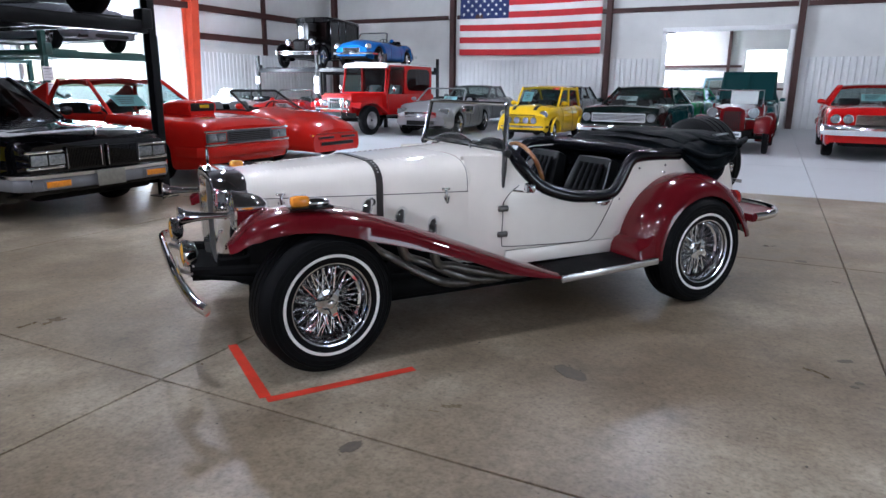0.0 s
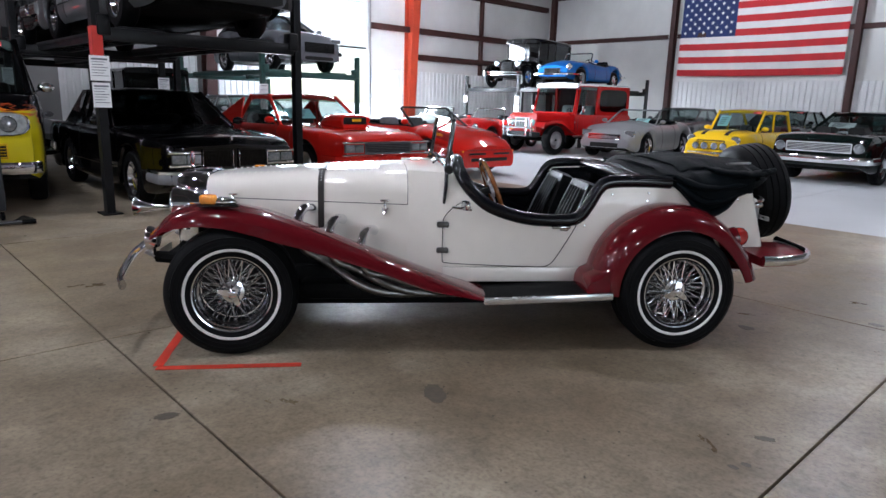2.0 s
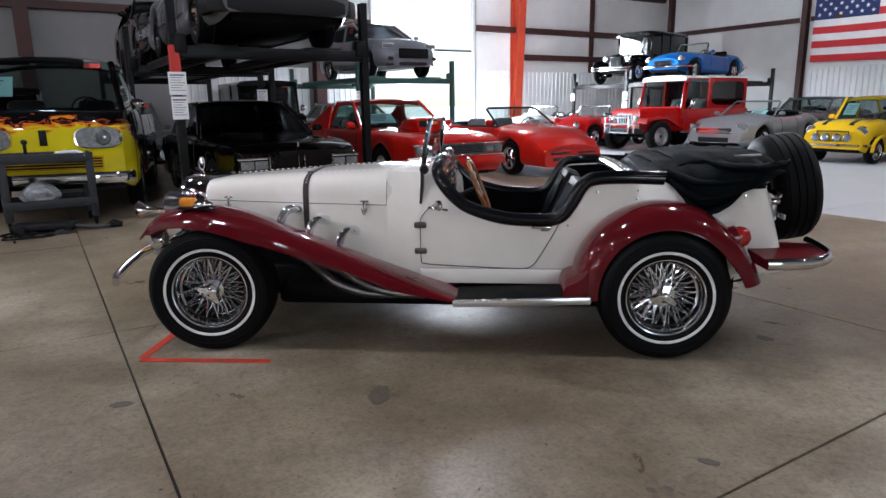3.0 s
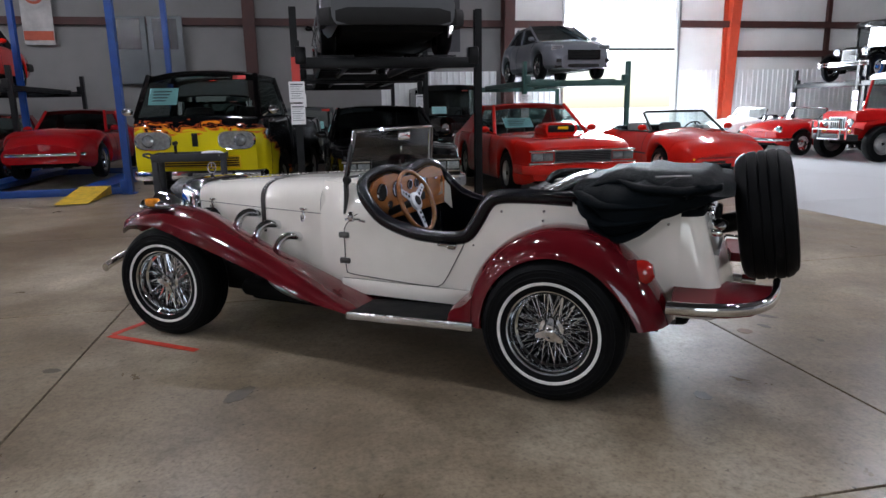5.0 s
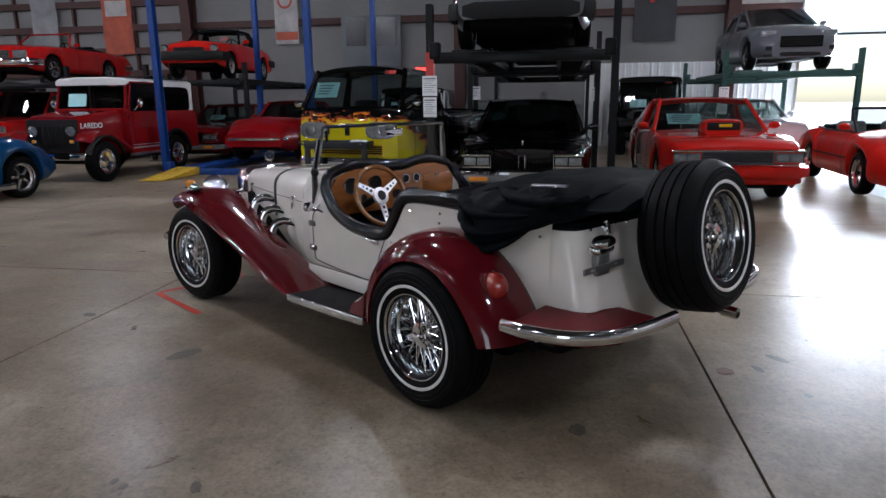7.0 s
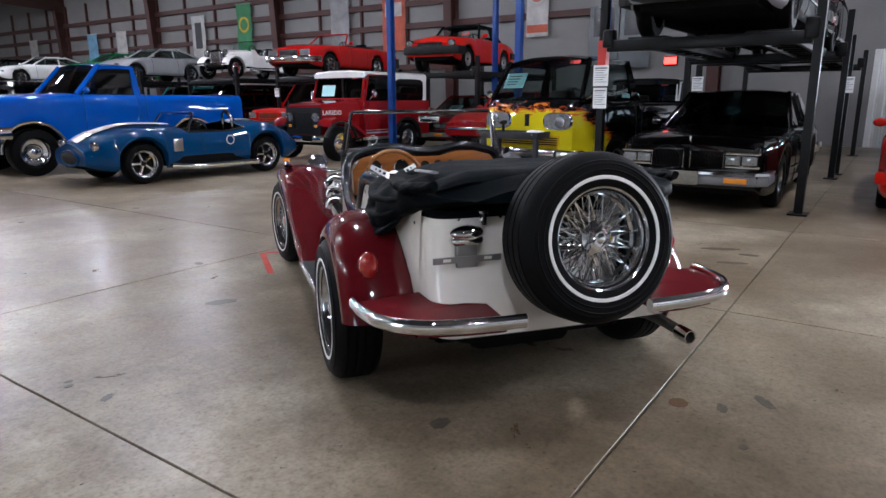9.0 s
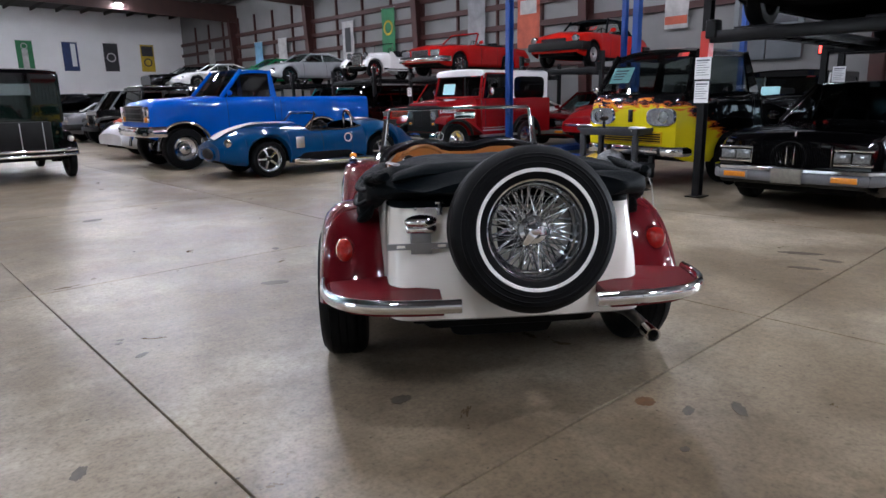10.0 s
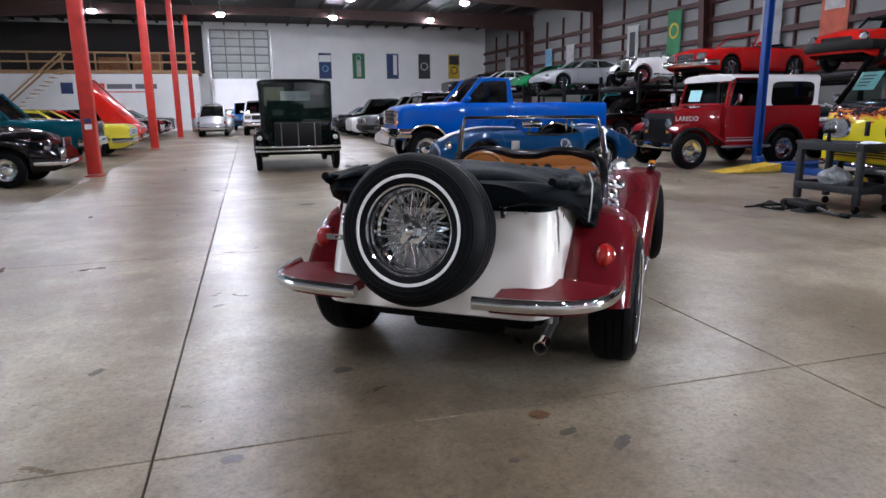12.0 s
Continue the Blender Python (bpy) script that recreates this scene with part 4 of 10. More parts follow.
# ornament
bm = bm_new()
lathe(bm, [(0.036, -0.003), (0.042, -0.003), (0.042, 0.003), (0.036, 0.003)], pose(2.78, 0, 0.948, 0, 90, 0), 24, True)
for k in range(3):
    a = math.pi / 2 + 2.094 * k
    tube(bm, [(2.78, 0, 0.948), (2.78, 0.038 * math.cos(a), 0.948 + 0.038 * math.sin(a))], [0.006, 0.003], 6)
tube(bm, [(2.78, 0, 0.88), (2.78, 0, 0.908)], [0.018, 0.007], 10)
part("radiator_ornament", bm, CHROME, hero, "round chrome radiator ornament")

wing_z = smooth_line([(1.05, 0.30), (1.30, 0.385), (1.672, 0.533), (1.918, 0.628), (2.1, 0.695), (2.25, 0.742), (2.42, 0.772), (2.55, 0.772), (2.68, 0.745), (2.76, 0.69), (2.81, 0.61)], 0.04)
# frame, floor pan and splash panels
bm = bm_new()
box(bm, (1.15, 0, 0.29), (2.8, 0.86, 0.18), 0.02)
box(bm, (1.05, 0, 0.255), (2.1, 1.10, 0.11), 0.04)
part("chassis", bm, UNDER, hero)
# hidden block, added to stop door light passing under the car
bm = bm_new()
box(bm, (1.05, 0, 0.18), (2.3, 0.70, 0.13), 0.03)
part("light_block", bm, UNDER, hero)
bm = bm_new()
box(bm, (-0.1, 0, 0.24), (0.5, 0.5, 0.16), 0.04)
part("differential", bm, UNDER, hero)
bm = bm_new()
box(bm, (-0.3, 0, 0.36), (0.5, 0.8, 0.16), 0.04)
part("fuel_tank", bm, UNDER, hero)
bm = bm_new()
tube(bm, [(-0.42, -0.35, 0.38), (-0.42, 0.2, 0.38)], 0.07, 14)
part("silencer", bm, UNDER, hero)
for s in (1, -1):
    bm = bm_new()
    loft(bm, [[(x, s * (min(hood_w(x), 0.5) + 0.004), 0.21), (x, s * (min(hood_w(x), 0.5) + 0.004), wing_z(x) - (0.13 if x < 2.4 else 0.06))] for x in stations(1.2, 2.66, 15)])
    part("inner_wing", bm, UNDER, hero)
    bm = bm_new()
    loft(bm, [[(x, s * 0.5, 0.21), (x, s * 0.56, wing_z(x) - 0.03)] for x in (1.08, 1.2, 1.35)])
    part("splash_panel", bm, UNDER, hero)
    bm = bm_new()
    tube(bm, [(2.2, s * 0.33, 0.36), (2.93, s * 0.30, 0.40)], 0.035, 8)
    part("frame_horn", bm, UNDER, hero)
for x, r in ((FX, 0.04), (RX, 0.06)):
    bm = bm_new()
    tube(bm, [(x, -0.6, WZ), (x, 0.6, WZ)], r, 10)
    part("axle", bm, UNDER, hero)

# body tub: sides with the cut-down doors, tail and cowl
side_y = smooth_line([(-0.72, 0.515), (-0.4, 0.56), (0.1, 0.59), (0.6, 0.592), (1.0, 0.572), (1.29, 0.548), (1.487, 0.492)], 0.04)
side_top = smooth_line([(-0.72, 0.845), (-0.55, 0.862), (0.0, 0.900), (0.37, 0.885), (0.42, 0.84), (0.515, 0.690), (0.56, 0.672), (0.82, 0.682), (1.02, 0.745), (1.10, 0.80), (1.2, 0.915), (1.25, 0.935), (1.487, 0.938)], 0.018)
XS = sorted(set(round(v, 3) for v in stations(-0.50, 0.36, 20) + stations(0.36, 0.58, 12) + stations(0.58, 1.22, 20) + stations(1.22, 1.484, 6)))


def body_row(x, s):
    y, zt = side_y(x), side_top(x)
    zb = 0.335
    if x < 0.52:
        zb = max(zb, 0.335 + math.sqrt(max(0, 0.40 ** 2 - x * x)) if abs(x) < 0.40 else 0.335)
        if x < -0.40:
            zb = 0.335 + 0.06 * min(1, (-0.40 - x) / 0.2)
    tuck = 0.052 if x > 1.15 else 0.052 * max(0, min(1, (x - 0.9) / 0.25))
    out = []
    for f in (0, 0.08, 0.2, 0.45, 0.7, 0.88, 1.0):
        z = zb + (zt - zb) * f
        bulge = 0.016 * math.sin(math.pi * min(1, max(0, (z - 0.33) / 0.6)))
        out.append((x, s * (y - 0.012 + bulge - tuck * max(0, (z - 0.72) / 0.22) ** 1.6), z))
    return out


for s in (1, -1):
    bm = bm_new()
    rows = [body_row(x, s) for x in XS]
    loft(bm, rows)
    loft(bm, [[r[-1] for r in rows], [(r[-1][0], r[-1][1] - s * 0.03, r[-1][2] - 0.004) for r in rows], [(r[-1][0], r[-1][1] - s * 0.032, r[-1][2] - 0.15) for r in rows]])
    part("body_side", bm, CREAM, hero)
    # sill board below the door
    bm = bm_new()
    box(bm, (0.86, s * 0.588, 0.368), (0.86, 0.014, 0.085), 0.006)
    part("sill", bm, CREAM, hero)

# rear panel, rounded at its corners, and the deck under the folded top
def tail_row(z):
    x0 = -0.588 - 0.10 * (0.86 - z) / 0.36
    w = 0.545 - 0.02 * max(0, (z - 0.6) / 0.26)
    c = 0.085
    pts = [(-0.44, w + 0.012, z), (-0.50, w + 0.004, z)]
    for a in (90, 78, 65, 52, 39, 26, 13, 0):
        pts.append((x0 + c * 1.1 - c * 1.1 * math.cos(radians(a)), w - c + c * math.sin(radians(a)), z))
    return pts + [(x0 - 0.006, 0.2, z), (x0 - 0.008, 0.0, z), (x0 - 0.006, -0.2, z)] + [(p[0], -p[1], p[2]) for p in pts[::-1]]
bm = bm_new()
rows = [tail_row(z) for z in (0.39, 0.42, 0.5, 0.6, 0.7, 0.8, 0.85)]
lid = [(p[0] + 0.012, p[1] * 0.985, 0.862) for p in rows[-1]]
deck = [(-0.25, p[1] * 0.97, 0.868) for p in rows[-1]]
low = [(p[0] + 0.03, p[1] * 0.97, 0.375) for p in rows[0]]
loft(bm, [low] + rows + [lid, deck])
part("tail_panel", bm, CREAM, hero)
bm = bm_new()
edge = [(p[0] + 0.004, p[1] * 0.992, 0.862) for p in tail_row(0.85)]
loft(bm, [[(p[0] - 0.006, p[1] * 1.010, 0.842) for p in edge], [(p[0] - 0.008, p[1] * 1.012, 0.855) for p in edge], [(p[0], p[1], 0.872) for p in edge], [(p[0] + 0.10, p[1] * 0.93, 0.885) for p in edge]])
part("tail_trim", bm, FABRIC, hero, "black cloth band along the tail edge")
bm = bm_new()
lathe(bm, [(0.0, 0.005), (0.006, 0.004), (0.008, 0.0)], Matrix(), 10)
first = part("snap_stud", bm, CHROME, hero)
spots = [(-0.603, y, 0.842, 0, -90) for y in (-0.42, -0.33, -0.24, -0.15, 0.15, 0.24, 0.33, 0.42)]
spots += [(x, s * (side_y(x) + 0.001), z, -90 * s, 0) for s in (1, -1) for x, z in ((0.33, 0.835), (0.12, 0.80), (0.115, 0.845), (-0.45, 0.81), (0.48, 0.655))]
for i, (x, y, z, rx, ry) in enumerate(spots):
    m = pose(x, y, z, rx, ry, 0)
    if i == 0:
        first.matrix_basis = m
    else:
        shared("snap_stud", first.data, m, hero)

# cowl between bonnet and dash
def cowl_arc(x, f):
    a, wid = hood_arc(1.484, 0, 22), side_y(x) - 0.012 - 0.05
    out = []
    for p in a:
        k = p[1] / hood_w(1.484)
        z = p[2] + (0.012 + 0.018 * (1 - abs(k))) * f
        out.append((x, k * (hood_w(1.484) * (1 - f) + wid * f), z))
    return out
bm = bm_new()
loft(bm, [cowl_arc(1.484, 0), cowl_arc(1.42, 0.25), cowl_arc(1.36, 0.5), cowl_arc(1.28, 0.8), cowl_arc(1.20, 1.0)])
part("cowl", bm, CREAM, hero)

HINGE = plain("hinge_steel", (0.13, 0.125, 0.12), 0.3, 0.8, 0.2, 20)
# doors: seam, hinges, handle
for s in (1, -1):
    bm = bm_new()
    outline = [(1.19, 0.775), (1.245, 0.735), (1.285, 0.68), (1.288, 0.6), (1.287, 0.45), (1.26, 0.425), (1.1, 0.418), (0.75, 0.41), (0.68, 0.42), (0.64, 0.46), (0.56, 0.60), (0.525, 0.67)]
    tube(bm, [(x, s * (side_y(x) - 0.010 + 0.016 * math.sin(math.pi * (z - 0.33) / 0.6)), z) for x, z in [(p.x, p.y) for p in curve([(a, b, 0) for a, b in outline], 4)]], 0.0024, 6)
    door = part("door_seam", bm, MATTE_BLACK, hero)
    for z in (0.648, 0.50):
        bm = bm_new()
        box(bm, (1.288, s * (side_y(1.288) + 0.008), z), (0.07, 0.02, 0.034), 0.01)
        part("door_hinge", bm, HINGE, hero, "oval steel door hinge")
    bm = bm_new()
    box(bm, (0.62, s * 0.61, 0.648), (0.11, 0.018, 0.018), 0.006)
    box(bm, (0.60, s * 0.60, 0.64), (0.05, 0.02, 0.03), 0.006)
    part("door_handle", bm, CHROME, hero, "chrome door handle")
    # mirror on a short arm
    bm = bm_new()
    tube(bm, curve([(1.17, s * 0.575, 0.745), (1.19, s * 0.62, 0.752), (1.20, s * 0.66, 0.76)], 4), 0.008, 8)
    box(bm, (0, 0, 0), (0.028, 0.07, 0.05), 0.012, pose(1.175, s * 0.645, 0.772, 0, 6, 24 * s))
    tube(bm, [(1.13, s * 0.575, 0.735), (1.24, s * 0.565, 0.75)], 0.007, 8)
    part("side_mirror", bm, CHROME, hero, "small chrome door mirror")

# padded cockpit roll
rim_pts = [(-0.02, 0.565, 0.905), (0.18, 0.575, 0.912), (0.34, 0.578, 0.905), (0.405, 0.58, 0.87), (0.46, 0.582, 0.775), (0.52, 0.583, 0.70), (0.62, 0.583, 0.682), (0.82, 0.578, 0.692), (1.0, 0.562, 0.742), (1.09, 0.548, 0.80), (1.16, 0.53, 0.88), (1.195, 0.47, 0.945), (1.19, 0.33, 0.985), (1.185, 0.2, 0.988), (1.185, 0.08, 0.962), (1.185, 0.0, 0.957)]
full = rim_pts + [(x, -y, z) for x, y, z in rim_pts[::-1][1:]]
bm = bm_new()
tube(bm, curve(full, 5), 0.034, 12, squash=(0.9, 1.1))
part("cockpit_roll", bm, VINYL, hero, "black padded vinyl roll round the cockpit")
bm = bm_new()
box(bm, (0.14, 0.575, 0.925), (0.42, 0.055, 0.03), 0.013)
part("rear_pad", bm, VINYL, hero)
bm = bm_new()
box(bm, (0.14, -0.575, 0.925), (0.42, 0.055, 0.03), 0.013)
part("rear_pad", bm, VINYL, hero)

# dash and gauges
bm = bm_new()
dash = [(y, z) for y, z in ((-0.49, 0.70), (-0.5, 0.86), (-0.44, 0.935), (-0.32, 0.965), (-0.2, 0.965), (-0.08, 0.935), (0.08, 0.935), (0.2, 0.965), (0.32, 0.965), (0.44, 0.935), (0.5, 0.86), (0.49, 0.70))]
sheet(bm, [(1.155, y, z) for y, z in dash], (0.015, 0, 0))
board = part("dashboard", bm, DASH_WOOD, hero, "varnished orange-brown wooden dashboard")
for y, z, r in ((0.36, 0.87, 0.05), (0.18, 0.87, 0.05), (0.27, 0.79, 0.022), (0.02, 0.88, 0.028), (-0.07, 0.88, 0.028), (-0.16, 0.88, 0.028), (0.02, 0.79, 0.028)):
    bm = bm_new()
    m = pose(1.146, y, z, 0, -90, 0)
    lathe(bm, [(0.0, 0.001), (r * 0.9, 0.001)], m, 24)
    g = part("gauge", bm, MATTE_BLACK, board)
    bm = bm_new()
    lathe(bm, [(r * 0.9, 0.0), (r * 0.9, 0.008), (r, 0.008), (r * 1.06, 0.0)], m, 24)
    part("bezel", bm, CHROME, board)
bm = bm_new()
box(bm, (1.14, -0.08, 0.79), (0.02, 0.17, 0.05), 0.004)
part("radio", bm, MATTE_BLACK, board)
bm = bm_new()
box(bm, (1.145, -0.34, 0.83), (0.006, 0.24, 0.13), 0.002)
part("glovebox_lid", bm, DASH_WOOD, board)
bm = bm_new()
box(bm, (1.145, -0.34, 0.885), (0.02, 0.04, 0.012), 0.003)
part("glovebox_catch", bm, CHROME, board)

# steering wheel
sw = pose(0.965, 0.27, 0.82, 0, -68, 0)
bm = bm_new()
lathe(bm, [(0.178 + 0.014 * math.cos(t), 0.014 * math.sin(t)) for t in (2 * math.pi * k / 10 for k in range(10))], sw, 48, True)
wheel_rim = part("steering_wheel", bm, RIM_WOOD, hero, "wood-rimmed steering wheel with polished spokes")
bm = bm_new()
for a in (90, 210, 330):
    m = sw @ pose(0, 0, -0.012, 0, 0, a + 90)
    sheet(bm, [(0.03, -0.024, 0), (0.168, -0.013, 0.008), (0.168, 0.013, 0.008), (0.03, 0.024, 0)], (0, 0, 0.005), m)
part("spokes", bm, plain("polished_spoke", (0.78, 0.78, 0.79), 0.32, 0.7, 0.05, 20), wheel_rim)
bm = bm_new()
for a in (90, 210, 330):
    for r, h in ((0.072, 0.010), (0.102, 0.008), (0.13, 0.006)):
        lathe(bm, [(0.0, 0.0), (h, 0.0), (h, -0.002)], sw @ pose(0, 0, -0.0055 + 0.008 * (r - 0.03) / 0.138, 0, 0, a + 90) @ pose(r, 0, 0), 12)
part("spoke_holes", bm, MATTE_BLACK, wheel_rim)
bm = bm_new()
lathe(bm, [(0.03, 0.006), (0.052, 0.0), (0.052, -0.018)], sw, 24)
part("hub_ring", bm, plain("polished_spoke", (0.78, 0.78, 0.79), 0.32, 0.7, 0.05, 20), wheel_rim)
bm = bm_new()
lathe(bm, [(0.0, 0.012), (0.025, 0.011), (0.031, 0.004), (0.031, -0.02)], sw, 24)
part("horn_button", bm, MATTE_BLACK, wheel_rim)
bm = bm_new()
tube(bm, [sw @ Vector((0, 0, -0.02)), (1.15, 0.27, 0.74)], 0.022, 10)
part("steering_column", bm, MATTE_BLACK, wheel_rim)

# inside: floor, side trims, seats
bm = bm_new()
span(bm, -0.3, 1.3, -0.52, 0.52, 0.30, 0.33)
for s in (-1, 1):
    loft(bm, [[(x, s * (side_y(x) - 0.04), 0.33), (x, s * (side_y(x) - 0.045), side_top(x) - 0.01)] for x in XS if x < 1.21])
loft(bm, [[(-0.25, -0.52, 0.33), (-0.25, 0.52, 0.33)], [(-0.28, -0.52, 0.86), (-0.28, 0.52, 0.86)]])
loft(bm, [[(1.20, -0.5, 0.33), (1.20, 0.5, 0.33)], [(1.175, -0.49, 0.72), (1.175, 0.49, 0.72)]])
box(bm, (0.75, 0, 0.42), (0.9, 0.18, 0.2), 0.03)
part("interior_trim", bm, VINYL, hero)
for s in (1, -1):
    bm = bm_new()
    box(bm, (0.72, s * 0.27, 0.47), (0.46, 0.42, 0.16), 0.05)
    seat = part("seat", bm, SEAT_VINYL, hero, "black pleated vinyl bucket seat")
    lean = pose(0.50, s * 0.27, 0.50, 0, -20, 0)
    bm = bm_new()
    rows = []
    for k in range(9):
        f = k / 8
        w, d = 0.215 - 0.05 * f ** 2, 0.065 - 0.02 * f
        z = 0.38 * f
        ring = []
        for i in range(24):
            a = 2 * math.pi * i / 24
            cx, cy = math.cos(a), math.sin(a)
            ring.append(lean @ Vector((d * math.copysign(abs(cx) ** 0.6, cx) + (0.03 * (abs(cy) ** 3) if cx > 0 else 0), w * math.copysign(abs(cy) ** 0.7, cy), z)))
        rows.append(ring)
    rows.append([v * 0.55 + (lean @ Vector((0, 0, 0.41))) * 0.45 for v in rows[-1]])
    loft(bm, rows, True, True)
    part("backrest", bm, SEAT_VINYL, seat)
    for k in range(5):
        bm = bm_new()
        y = -0.12 + 0.06 * k
        tube(bm, [lean @ Vector((0.068 - 0.02 * f + 0.012, y * (1 - 0.15 * f), 0.04 + 0.30 * f)) for f in (0, 0.3, 0.6, 1)], 0.012, 8, squash=(2.0, 0.35))
        part("pleat", bm, plain("seat_pleat", (0.002, 0.0022, 0.0026), 0.7, 0, 0.1, 20, spec=0.03), seat)
    bm = bm_new()
    tube(bm, curve([lean @ Vector((0.07, s * 0.2, 0.05)), lean @ Vector((0.062, s * 0.19, 0.22)), lean @ Vector((0.05, s * 0.16, 0.36))], 5), 0.004, 6)
    part("piping", bm, plain("grey_piping", (0.16, 0.17, 0.17), 0.5), seat)
bm = bm_new()
box(bm, (0.0, 0, 0.62), (0.16, 0.98, 0.44), 0.06)
part("rear_bench", bm, VINYL, hero)
bm = bm_new()
tube(bm, [(0.14, y, 0.90 + 0.012 * math.cos(3 * y)) for y in stations(-0.5, 0.5, 16)], 0.045, 10)
part("rear_roll", bm, VINYL, hero)
bm = bm_new()
lathe(bm, [(0.0, 0.004), (0.007, 0.003), (0.009, 0.0)], Matrix(), 8)
first = part("rear_roll_stud", bm, CHROME, hero)
for k in range(15):
    m = Matrix.Translation((0.165, -0.5 + 1.0 * k / 14, 0.94))
    if k == 0:
        first.matrix_basis = m
    else:
        shared("rear_roll_stud", first.data, m, hero)

# windscreen
ws = lambda y, f: Vector((1.272 - 0.038 * f, y * (1 - 0.06 * f), 0.955 + 0.266 * f))
bm = bm_new()
pts = [ws(0.52, 0), ws(0.515, 0.5), ws(0.51, 0.96), ws(0.495, 1.0), ws(0.2, 1.004), ws(-0.2, 1.004), ws(-0.495, 1.0), ws(-0.51, 0.96), ws(-0.515, 0.5), ws(-0.52, 0)]
tube(bm, pts, 0.011, 8, squash=(1.0, 1.3))
screen = part("windscreen_frame", bm, plain("frame_chrome", (0.3, 0.31, 0.32), 0.12, 1.0, 0.1, 20), hero, "slim chrome windscreen frame")
bm = bm_new()
tube(bm, [ws(0.51, 0.03), ws(-0.51, 0.03)], 0.011, 8)
part("lower_rail", bm, CHROME, screen)
bm = bm_new()
bm.faces.new([bm.verts.new(v) for v in (ws(0.505, 0.03), ws(-0.505, 0.03), ws(-0.5, 0.99), ws(0.5, 0.99))])
part("pane", bm, CLEAR, screen).visible_shadow = False
for s in (1, -1):
    bm = bm_new()
    tube(bm, [ws(s * 0.525, 0.75), ws(s * 0.53, 0.0), (1.275, s * 0.53, 0.86), (1.285, s * 0.535, 0.765)], [0.011, 0.014, 0.014, 0.010], 8, squash=(1.5, 0.8))
    part("post", bm, plain("dark_post_steel", (0.10, 0.10, 0.105), 0.25, 0.9), screen)
    bm = bm_new()
    lathe(bm, [(0.0, 0.012), (0.02, 0.01), (0.026, 0.0), (0.02, -0.02), (0.0, -0.02)], pose(1.262, s * 0.54, 0.955, -90 * s, 0, 0), 20)
    part("knob", bm, MATTE_BLACK, screen)
    bm = bm_new()
    tube(bm, [(1.32, s * 0.22, 0.965), (1.285, s * 0.14, 0.985), (1.28, s * 0.10 - 0.14, 0.99)], 0.006, 6)
    tube(bm, [(1.283, s * 0.10 - 0.28, 0.985), (1.28, s * 0.10 + 0.02, 0.99)], 0.005, 6)
    part("wiper", bm, MATTE_BLACK, hero)
bm = bm_new()
box(bm, (1.20, -0.03, 1.175), (0.012, 0.14, 0.045), 0.006)
part("rear_view_mirror", bm, CHROME, screen)

